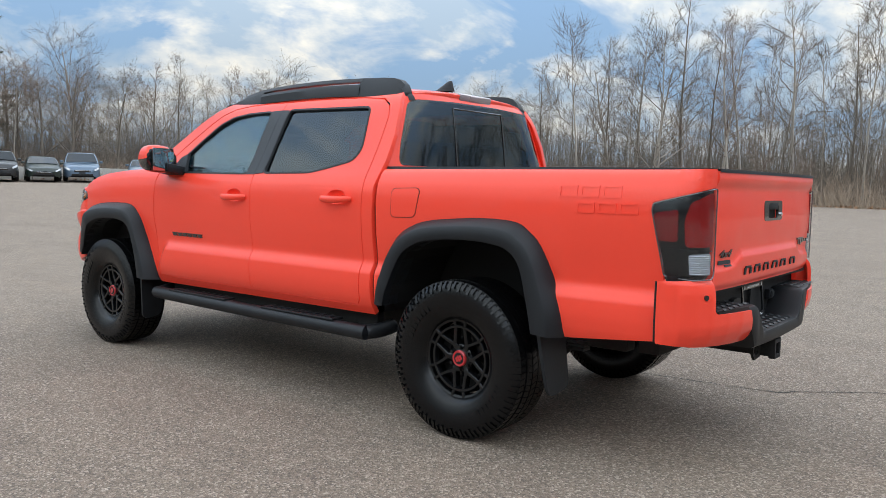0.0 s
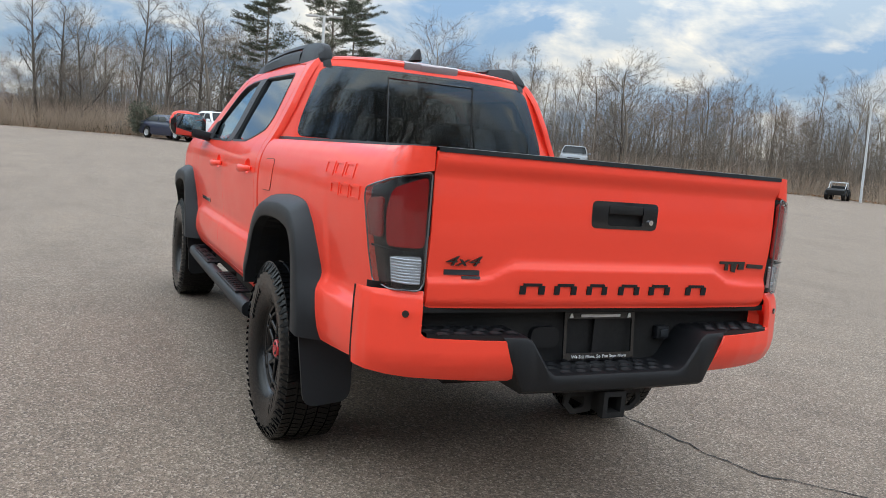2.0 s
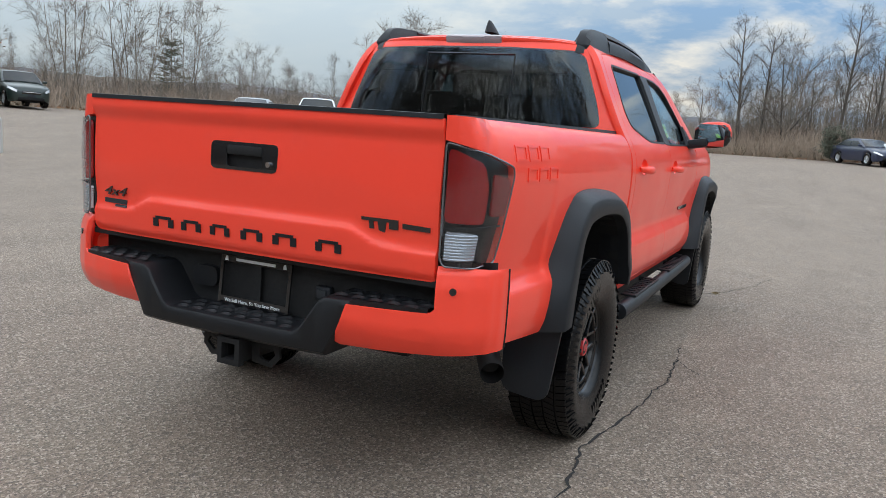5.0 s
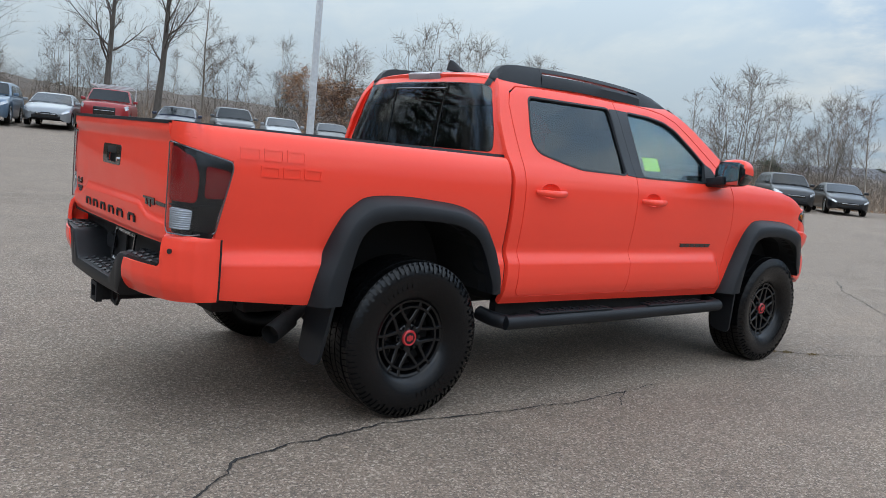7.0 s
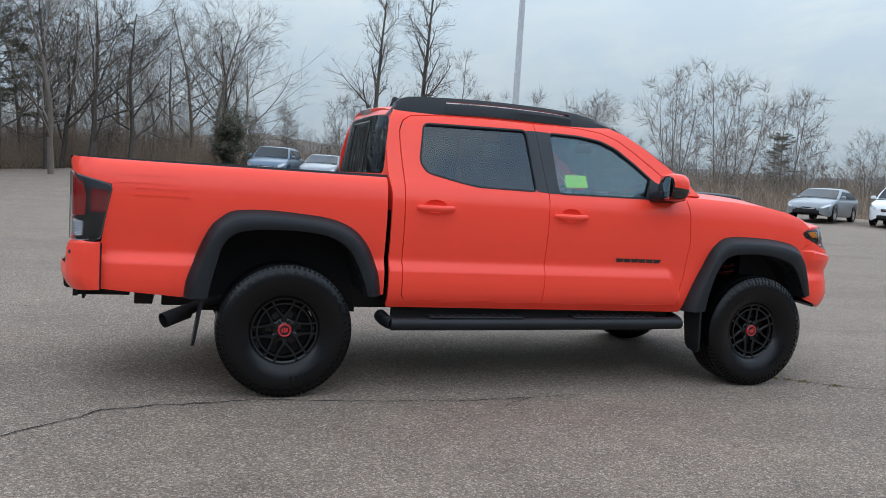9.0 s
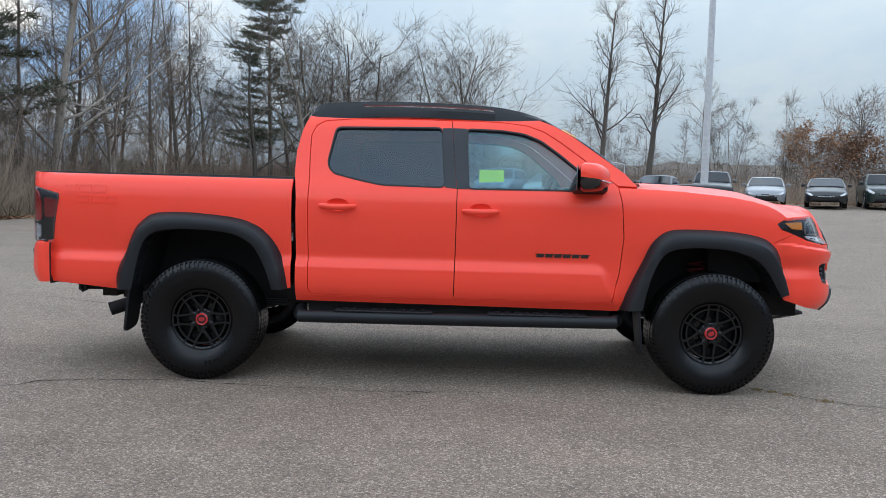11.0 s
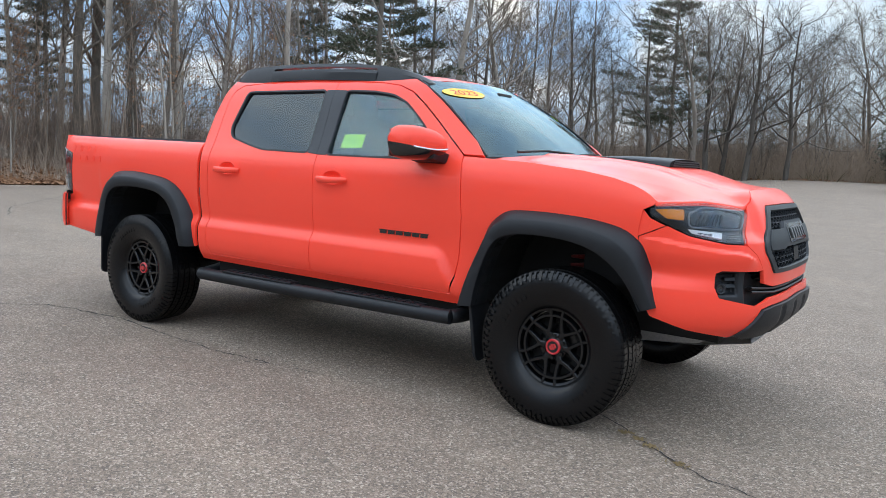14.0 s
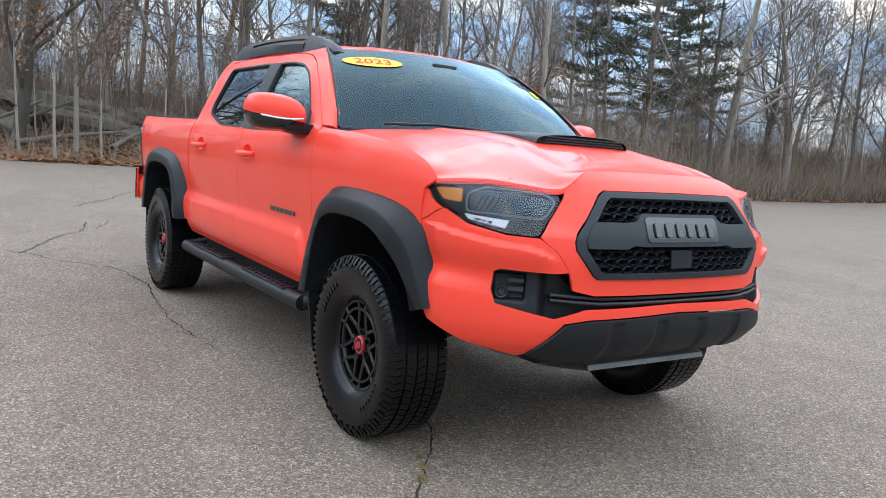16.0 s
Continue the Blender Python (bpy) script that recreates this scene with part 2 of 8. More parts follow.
M_STEEL = varied("skid_plate_aluminium", (0.36, 0.365, 0.37), (0.46, 0.46, 0.465), 3.0, 0.42, 80.0, 0.0, 0.3)
M_CHROME = material("chrome", (0.8, 0.8, 0.82), 0.08, 1.0)
M_REDCAP = material("red_centre_cap", (0.55, 0.02, 0.025), 0.3, 0.0, 0.6)
M_GLASS_F = glass_material("front_glass", (0.72, 0.86, 0.88), 0.0, 1.62, (0.84, 0.95, 1.0))
M_GLASS_W = glass_material("windshield_glass", (0.27, 0.36, 0.41), 0.0, 1.56, (0.72, 0.93, 1.0))
M_GLASS_R = glass_material("privacy_glass", (0.25, 0.27, 0.28), 0.0, 1.64, (0.86, 0.95, 1.0))
M_INTERIOR = varied("interior_black", (0.015, 0.015, 0.016), (0.03, 0.03, 0.032), 5.0, 0.7, 90.0)
M_YELLOW = material("yellow_paper", (0.62, 0.80, 0.02), 0.7)
M_OVAL = material("yellow_vinyl", (0.95, 0.53, 0.015), 0.4)
M_REDINK = material("red_ink", (0.55, 0.012, 0.010), 0.5)
M_WHITE = material("white_ink", (0.8, 0.8, 0.8), 0.5)
M_LENS_RED = material("red_lens", (0.36, 0.013, 0.014), 0.14, 0.0, 0.5)
M_LENS_DKRED = material("dark_red_lens", (0.24, 0.009, 0.011), 0.12, 0.0, 0.5)
M_LENS_CLEAR = material("clear_reflector", (0.62, 0.63, 0.64), 0.25, 0.6, 1.0)
M_LENS_AMBER = material("amber_lens", (0.85, 0.26, 0.01), 0.2, 0.0, 1.0)
M_BADGE = material("satin_grey_badge", (0.10, 0.103, 0.106), 0.35, 0.4)
M_LAMP_SMOKE = material("smoked_lamp_housing", (0.008, 0.0088, 0.010), 0.30, 0.0, 0.1)
M_REFLECT = material("headlamp_reflector", (0.062, 0.067, 0.074), 0.22, 0.7, 0.3)
M_GUIDE = material("pale_light_guide", (0.17, 0.18, 0.195), 0.3, 0.2, 0.4)
M_CLEARLENS = glass_material("clear_lamp_cover", (0.86, 0.88, 0.90), 0.0, 1.37)
M_CONCRETE = varied("weathered_concrete", (0.36, 0.34, 0.31), (0.46, 0.44, 0.40), 1.2, 0.9, 30.0, 0.004)
M_POLE = varied("pale_painted_steel", (0.46, 0.47, 0.48), (0.55, 0.56, 0.57), 0.8, 0.45, 12.0)
M_BARK = varied("grey_bark", (0.250, 0.212, 0.177), (0.430, 0.380, 0.325), 0.9, 0.92, 14.0, 0.02, space="Object", stretch=(1, 1, 0.25))
M_BARK2 = varied("brown_bark", (0.125, 0.102, 0.082), (0.215, 0.180, 0.148), 0.9, 0.92, 14.0, 0.02, space="Object", stretch=(1, 1, 0.25))
M_TWIG = varied("grey_brown_twigs", (0.125, 0.101, 0.080), (0.196, 0.160, 0.128), 0.5, 0.9)
M_BARK3 = varied("dark_bark", (0.070, 0.059, 0.049), (0.125, 0.106, 0.089), 0.9, 0.92, 14.0, 0.02, space="Object", stretch=(1, 1, 0.25))
M_TWIG2 = varied("reddish_twigs", (0.150, 0.106, 0.083), (0.225, 0.165, 0.130), 0.5, 0.9)
M_NEEDLE = varied("pine_needles", (0.046, 0.055, 0.034), (0.092, 0.098, 0.060), 0.7, 0.8)
M_DEADLEAF = varied("dead_russet_leaves", (0.19, 0.092, 0.045), (0.30, 0.155, 0.078), 0.9, 0.85)
M_BRUSH = varied("dry_brush", (0.255, 0.190, 0.140), (0.400, 0.305, 0.228), 0.25, 0.95)
M_BRUSHGRN = varied("dull_green_brush", (0.075, 0.064, 0.028), (0.145, 0.118, 0.056), 0.4, 0.95)
M_BANK = varied("brown_thicket_floor", (0.085, 0.066, 0.053), (0.150, 0.118, 0.094), 0.9, 0.95, 6.0, 0.1)
M_ROCK = varied("grey_rock", (0.100, 0.085, 0.068), (0.190, 0.165, 0.134), 1.1, 0.9, 9.0, 0.06)
M_HILL = varied("far_wooded_hill", (0.085, 0.085, 0.095), (0.12, 0.115, 0.12), 0.02, 1.0)
# shade down in the asphalt cracks, put in as a flat dark colour
M_CRACK_SHADE = material("crack_shadow", (0.024, 0.021, 0.019), 0.95)
M_MOSS = varied("dry_moss", (0.17, 0.115, 0.05), (0.25, 0.18, 0.09), 9.0, 0.95, 90.0, 0.004)
for m_dull in (M_STEP, M_BLACK, M_RUBBER, M_UNDER, M_GREY):
    m_dull.node_tree.nodes["Principled BSDF"].inputs["Specular IOR Level"].default_value = 0.34
for m, k in ((M_RIM, 0.36), (M_RUBBER, 0.30)):
    m.node_tree.nodes["Principled BSDF"].inputs["Specular IOR Level"].default_value = k


# ---- mesh helpers ----
def mesh_object(name, bm, mat, smooth=True, angle=35):
    me = bpy.data.meshes.new(name)
    bm.to_mesh(me)
    bm.free()
    for m in mat if isinstance(mat, (list, tuple)) else (mat,):
        me.materials.append(m)
    if smooth:
        me.polygons.foreach_set("use_smooth", [True] * len(me.polygons))
        me.set_sharp_from_angle(angle=radians(angle))
    return new(name, me)


def part(name, bm, mat, parent, label="", smooth=True, angle=35):
    ob = mesh_object(name, bm, mat, smooth, angle)
    ob.parent = parent
    if label:
        ob["label"] = label
    return ob


def raw(name, verts, faces, mat, parent=None, label="", smooth=False):
    me = bpy.data.meshes.new(name)
    me.from_pydata([tuple(v) for v in verts], [], faces)
    for m in mat if isinstance(mat, (list, tuple)) else (mat,):
        me.materials.append(m)
    if smooth:
        me.polygons.foreach_set("use_smooth", [True] * len(me.polygons))
    ob = new(name, me)
    if parent:
        ob.parent = parent
    if label:
        ob["label"] = label
    return ob


def empty(name, label, category, group="", kind=""):
    return tagged(new(name), label, category, group, kind)


def lerp(x, pts):
    """Piecewise-linear value from (x, y) pairs in order of x."""
    if x <= pts[0][0]:
        return pts[0][1]
    for (a, u), (b, v) in zip(pts, pts[1:]):
        if x <= b:
            return u + (v - u) * (x - a) / (b - a)
    return pts[-1][1]


def spline(x, pts):
    """Smooth value through (x, y) pairs in order of x (Hermite, limited slopes)."""
    if x <= pts[0][0]:
        return pts[0][1]
    if x >= pts[-1][0]:
        return pts[-1][1]
    k = next(i for i in range(len(pts) - 1) if x <= pts[i + 1][0])
    (x0, y0), (x1, y1) = pts[k], pts[k + 1]
    d = (y1 - y0) / (x1 - x0)

    def slope(i):
        if i <= 0 or i >= len(pts) - 1:
            j = min(max(i, 0), len(pts) - 1)
            return d
        a = (pts[i][1] - pts[i - 1][1]) / (pts[i][0] - pts[i - 1][0])
        b = (pts[i + 1][1] - pts[i][1]) / (pts[i + 1][0] - pts[i][0])
        return 0.0 if a * b <= 0 else 2 * a * b / (a + b)

    m0, m1, h, t = slope(k), slope(k + 1), x1 - x0, (x - x0) / (x1 - x0)
    return (2 * t**3 - 3 * t**2 + 1) * y0 + (t**3 - 2 * t**2 + t) * h * m0 + (3 * t**2 - 2 * t**3) * y1 + (t**3 - t**2) * h * m1


def smooth01(x):
    x = min(1.0, max(0.0, x))
    return x * x * (3 - 2 * x)


def box(bm, size, at=(0, 0, 0), rot=None, bevel=0.0, seg=2, mi=0):
    m = Matrix.Translation(at) @ (rot or Matrix()) @ Matrix.Diagonal((*size, 1))
    r = bmesh.ops.create_cube(bm, size=1.0, matrix=m)
    vs = r["verts"]
    fs = {f for v in vs for f in v.link_faces}
    for f in fs:
        f.material_index = mi
    if bevel:
        es = list({e for v in vs for e in v.link_edges})
        bmesh.ops.bevel(bm, geom=es, offset=bevel, segments=seg, profile=0.6, affect="EDGES", material=-1)
    return bm


def cyl(bm, r, h, at=(0, 0, 0), axis="z", seg=24, r2=None, mi=0):
    rot = {"z": Matrix(), "x": Matrix.Rotation(radians(90), 4, "Y"), "y": Matrix.Rotation(radians(90), 4, "X")}[axis]
    res = bmesh.ops.create_cone(bm, cap_ends=True, segments=seg, radius1=r, radius2=r if r2 is None else r2, depth=h, matrix=Matrix.Translation(at) @ rot)
    for f in {f for v in res["verts"] for f in v.link_faces}:
        f.material_index = mi
    return bm


def lathe(bm, profile, seg=48, axis="y", at=(0, 0, 0), mi=0, closed=False):
    """Spin (radius, along) pairs round an axis."""
    rings = []
    for r, a in profile:
        ring = []
        for k in range(seg):
            c, s = math.cos(2 * math.pi * k / seg), math.sin(2 * math.pi * k / seg)
            p = {"y": (r * c, a, r * s), "z": (r * c, r * s, a), "x": (a, r * c, r * s)}[axis]
            ring.append(bm.verts.new((p[0] + at[0], p[1] + at[1], p[2] + at[2])))
        rings.append(ring)
    pairs = list(zip(rings, rings[1:])) + ([(rings[-1], rings[0])] if closed else [])
    for a, b in pairs:
        for k in range(seg):
            f = bm.faces.new((a[k], a[(k + 1) % seg], b[(k + 1) % seg], b[k]))
            f.material_index = mi
    return bm


def tube(bm, pts, radius, seg=8, mi=0, caps=True):
    """A round tube along points; radius a number or one for each point."""
    n = len(pts)
    pts = [Vector(p) for p in pts]
    rings = []
    side = None
    for i, p in enumerate(pts):
        d = (pts[min(i + 1, n - 1)] - pts[max(i - 1, 0)]).normalized()
        if side is None:
            side = d.orthogonal().normalized()
        side = (side - d * side.dot(d)).normalized()
        up = d.cross(side)
        r = radius[i] if isinstance(radius, (list, tuple)) else radius
        rings.append([bm.verts.new(p + (side * math.cos(2 * math.pi * k / seg) + up * math.sin(2 * math.pi * k / seg)) * r) for k in range(seg)])
    for a, b in zip(rings, rings[1:]):
        for k in range(seg):
            bm.faces.new((a[k], a[(k + 1) % seg], b[(k + 1) % seg], b[k])).material_index = mi
    if caps:
        bm.faces.new(rings[0][::-1]).material_index = mi
        bm.faces.new(rings[-1]).material_index = mi
    return bm


def prism(bm, outline, depth, to, mi=0):
    """Extrude a flat outline of (u, v) pairs; to(u, v, w) gives the place, w in 0..depth."""
    a = [bm.verts.new(to(u, v, 0.0)) for u, v in outline]
    b = [bm.verts.new(to(u, v, depth)) for u, v in outline]
    n = len(outline)
    fs = [bm.faces.new(a[::-1]), bm.faces.new(b)]
    fs += [bm.faces.new((a[i], a[(i + 1) % n], b[(i + 1) % n], b[i])) for i in range(n)]
    for f in fs:
        f.material_index = mi
    bmesh.ops.recalc_face_normals(bm, faces=fs)
    return bm


# ---- the lot and the ground round it ----
GRADE = [(-180, 0.10), (-150, 0.3), (-120, 0.5), (-75, 0.7), (-50, 1.02), (-30, 1.05), (-10, 1.12), (5, 1.0), (14, 0.75), (22, 0.62), (28, 0.68), (36, 1.15), (60, 1.5), (80, 1.6), (95, 1.5), (108, 0.7), (120, 0.15), (150, 0.06), (180, 0.10)]
EDGE = [(-180, 18.5), (-165, 22), (-140, 34), (-110, 38), (-90, 38), (-75, 40), (-62, 44), (-50, 48), (-35, 52), (-25, 50), (-10, 47.5), (0, 48), (10, 50), (20, 44), (28, 39), (36, 38.5), (45, 38), (60, 40), (75, 40), (90, 41), (98, 41), (106, 40), (114, 33), (122, 26.5), (132, 22), (145, 20.0), (160, 18.6), (180, 18.5)]


def ground_z(x, y):
    r, az = math.hypot(x, y), math.degrees(math.atan2(y, x))
    w = spline(az, GRADE)
    d = max(0.0, min(r, 60.0) - 9.0)
    west = smooth01((abs(az) - 152) / 14)
    bank = 1.0 * west * smooth01((r - spline(az, EDGE) - 0.3) / 6.0) if west > 0 else 0.0
    return bank + 0.021 * w * d * min(1.0, 0.45 + 0.022 * d) + 0.004 * max(0.0, r - 60.0)


def polar_sheet(name, radii, lift, mat, wobble=0.0, n=240):
    rng = random.Random(5)
    verts, faces = [(0, 0, ground_z(0, 0) + lift)], []
    for j, rad in enumerate(radii):
        for k in range(n):
            az = 360 * k / n - 180
            r = rad(az)
            if wobble and j == len(radii) - 1:
                r += rng.uniform(-wobble, wobble)
            x, y = r * math.cos(radians(az)), r * math.sin(radians(az))
            verts.append((x, y, ground_z(x, y) + lift))
    for k in range(n):
        faces.append((0, 1 + k, 1 + (k + 1) % n))
    for j in range(len(radii) - 1):
        for k in range(n):
            a, b = 1 + j * n + k, 1 + j * n + (k + 1) % n
            faces.append((a, a + n, b + n, b))
    return raw(name, verts, faces, mat, smooth=True)


def edge_r(az):
    return spline(az, EDGE)


lot = polar_sheet("pavement", [lambda a, s=s: min(s, edge_r(a)) if s < 1000 else edge_r(a) for s in (2, 4, 6, 9, 12, 15)] + [lambda a, f=f: 15 + (edge_r(a) - 15) * f for f in (0.15, 0.3, 0.45, 0.6, 0.75, 0.9, 1.0)], 0.0, M_ASPHALT, 0.25)
tagged(lot, "worn grey-brown asphalt parking lot with cracks", "parking lot", kind="structure")
ground = polar_sheet("ground", [lambda a, s=s: s for s in (5, 10, 15, 18, 19, 20, 21, 22, 23, 24, 25, 26, 28, 30, 32, 35, 38, 41, 44, 47, 50, 53, 56, 59, 62, 70, 80, 95, 120, 170, 260, 420, 700, 1200)], -0.05, M_LITTER)
tagged(ground, "brown leaf litter and dry woodland ground", "ground", kind="structure")


# ---- the pickup truck: nose towards +x, z = 0 under the tyres ----
from mathutils import geometry

WIDE = [(-2.80, 0.825), (-2.70, 0.842), (-2.55, 0.861), (-2.3, 0.874), (-2.0, 0.882), (-1.0, 0.888), (1.0, 0.888), (1.6, 0.885), (1.8, 0.877), (1.9, 0.871), (2.0, 0.858), (2.05, 0.850), (2.1, 0.84)]
PROF = [(0.46, -0.075), (0.52, -0.045), (0.57, -0.014), (0.62, 0.002), (0.68, 0.008), (0.735, 0.006), (0.752, 0.001), (0.796, -0.0215), (0.812, -0.0245), (0.86, -0.018), (0.98, -0.004), (1.08, 0.0), (1.15, -0.003), (1.21, -0.014), (1.25, -0.030), (1.28, -0.052), (1.30, -0.080), (1.315, -0.115)]
DROP = [(1.3, 0.0), (1.6, 0.012), (1.85, 0.035), (2.03, 0.065), (2.2, 0.088), (2.42, 0.116)]
CABY = [(1.20, 0.874), (1.25, 0.856), (1.30, 0.828), (1.40, 0.780), (1.50, 0.735), (1.60, 0.690), (1.66, 0.657), (1.70, 0.625), (1.73, 0.585), (1.76, 0.52)]


PROF_FLAT = [(0.46, -0.085), (0.52, -0.060), (0.57, -0.040), (0.62, -0.031), (0.70, -0.0275), (0.80, -0.0245), (0.86, -0.018)]


def side_prof(x, z):
    """How far the flank stands out; the lower bulge runs out in a slant near the front door's leading edge."""
    p = spline(z + spline(x, DROP) * smooth01((z - 0.95) / 0.2), PROF)
    if z < 0.86 and x > 0.6:
        p += (spline(z, PROF_FLAT) - p) * smooth01((x - 0.845 - (0.84 - z) * 0.55) / 0.075) * (1 - smooth01((x - 1.35) / 0.3))
    return p


def side_y(x, z):
    """Half width of the lower body at x, z."""
    return spline(x, WIDE) + side_prof(x, z)


def cab_y(x, z):
    low = side_y(x, z) if z < 1.25 else 0
    return low if z <= 1.18 else (spline(z, CABY) if z >= 1.25 else low + (spline(z, CABY) - low) * (z - 1.18) / 0.07)


def poly_at(table, u):
    for (a, pa), (b, pb) in zip(table, table[1:]):
        if u <= b:
            f = (u - a) / (b - a)
            return pa[0] + (pb[0] - pa[0]) * f, pa[1] + (pb[1] - pa[1]) * f, pb[0] - pa[0], pb[1] - pa[1]
    (a, pa), (b, pb) = table[-2:]
    f = (u - a) / (b - a)
    return pa[0] + (pb[0] - pa[0]) * f, pa[1] + (pb[1] - pa[1]) * f, pb[0] - pa[0], pb[1] - pa[1]


def arclength(pts):
    out, u = [(0.0, pts[0])], 0.0
    for a, b in zip(pts, pts[1:]):
        u += math.hypot(b[0] - a[0], b[1] - a[1])
        out.append((u, b))
    return out


NOSE = arclength([(2.05 + 0.495 * max(0.0, math.cos(radians(1.5 * i))) ** (2 / 2.2), 0.85 * math.sin(radians(1.5 * i)) ** (2 / 3.2)) for i in range(61)] + [(2.0, 0.858), (1.9, 0.871), (1.8, 0.877), (1.6, 0.885)])
TAIL_PTS = [(-2.775, 0.0), (-2.772, 0.4), (-2.766, 0.72), (-2.757, 0.768), (-2.736, 0.808), (-2.70, 0.834), (-2.65, 0.849), (-2.55, 0.861)] + [(x, spline(x, WIDE)) for x in (-2.45, -2.3, -2.15, -2.0, -1.7, -1.4, -1.0)]
TAIL = arclength(TAIL_PTS)
RBUMP = arclength([(-2.838, 0.0), (-2.836, 0.42), (-2.824, 0.55), (-2.802, 0.65), (-2.772, 0.745), (-2.730, 0.817), (-2.682, 0.865), (-2.63, 0.886), (-2.56, 0.893)])
NOSE_OFF = [(0.48, -0.10), (0.52, -0.06), (0.58, -0.012), (0.64, 0.0), (0.70, -0.005), (0.76, -0.015), (0.85, -0.014), (0.95, -0.030), (1.05, -0.070), (1.12, -0.105), (1.16, -0.138), (1.20, -0.195), (1.22, -0.230)]


def wrap(table, u, z, front, off, sideprof=True):
    """A point on an upright skin that follows a plan curve; off: how far it stands out at that height where it faces ahead or back."""
    s, a = (1 if u >= 0 else -1), abs(u)
    x0, y0, dx, dy = poly_at(table, a)
    x1, y1, ex, ey = poly_at(table, a + 0.012)
    xm, ym = poly_at(table, max(0.0, a - 0.012))[:2]
    dx, dy = x1 - xm, y1 - ym
    l = math.hypot(dx, dy) or 1
    nx, ny = (dy / l, -dx / l) if front else (-dy / l, dx / l)
    w = min(1.0, max(0.0, nx if front else -nx))
    d = w * off + ((1 - w) * (spline(z + (spline(x0, DROP) * smooth01((z - 0.95) / 0.2)), PROF)) if sideprof else 0.0)
    return Vector((x0 + nx * d, s * (y0 + ny * d), z))


def nose(u, z, out=0.0):
    a = abs(u)
    setback = 0.034 * smooth01((a - 0.47) / 0.08) * smooth01((1.10 - a) / 0.40) * smooth01((z - 0.955) / 0.05)
    p = wrap(NOSE, u, z, True, spline(z, NOSE_OFF) + out - setback)
    if 0.80 < z < 0.96 and 0.55 < a < 1.17:
        # the bumper's brow under the lamps
        edge = spline(a, [(0.54, 0.860), (0.68, 0.912), (0.90, 0.935), (1.18, 0.975)])
        d = 0.022 * smooth01((edge + 0.006 - z) / 0.015) * smooth01((z - 0.80) / 0.11) * smooth01((a - 0.57) / 0.09) * smooth01((1.17 - a) / 0.12)
        h = wrap(NOSE, u, z, True, spline(z, NOSE_OFF) + out + 0.05)
        n = Vector((h.x - p.x, h.y - p.y, 0))
        if n.length > 1e-5:
            p = p + n.normalized() * d
    return p


def tail(u, z, out=0.0):
    p = wrap(TAIL, u, z, False, out)
    # the flank steps in above the bumper line behind the rear wheel
    step = 0.010 * smooth01((z - 0.755) / 0.03) * smooth01((1.16 - z) / 0.30) * smooth01((-2.14 - p.x) / 0.06) * smooth01((abs(p.y) - 0.78) / 0.05)
    return Vector((p.x, p.y - math.copysign(step, p.y), z))


def push(surf, u, z, d, sgn):
    """A point of a wrapped skin moved out along its level normal."""
    t = surf(u + 0.004, z) - surf(u - 0.004, z)
    n = Vector((t.y, -t.x, 0)) * sgn
    return surf(u, z) + n.normalized() * d


def nose_out(u, z, d):
    return push(nose, u, z, d, 1)


def tail_out(u, z, d):
    return push(tail, u, z, d, -1)


def rbump(u, z, out=0.0):
    return wrap(RBUMP, u, z, False, out + lerp(z, [(0.56, -0.065), (0.58, -0.042), (0.60, -0.026), (0.63, -0.010), (0.67, 0), (0.80, -0.004), (0.845, -0.016), (0.865, -0.040)]), False)


def tail_u(x):
    """Arc length on the tail curve at which it passes x on the body side."""
    for (a, pa), (b, pb) in zip(TAIL, TAIL[1:]):
        if pb[0] >= x > pa[0] and pb[1] > 0.7:
            return a + (b - a) * (x - pa[0]) / (pb[0] - pa[0])
    return TAIL[-1][0]


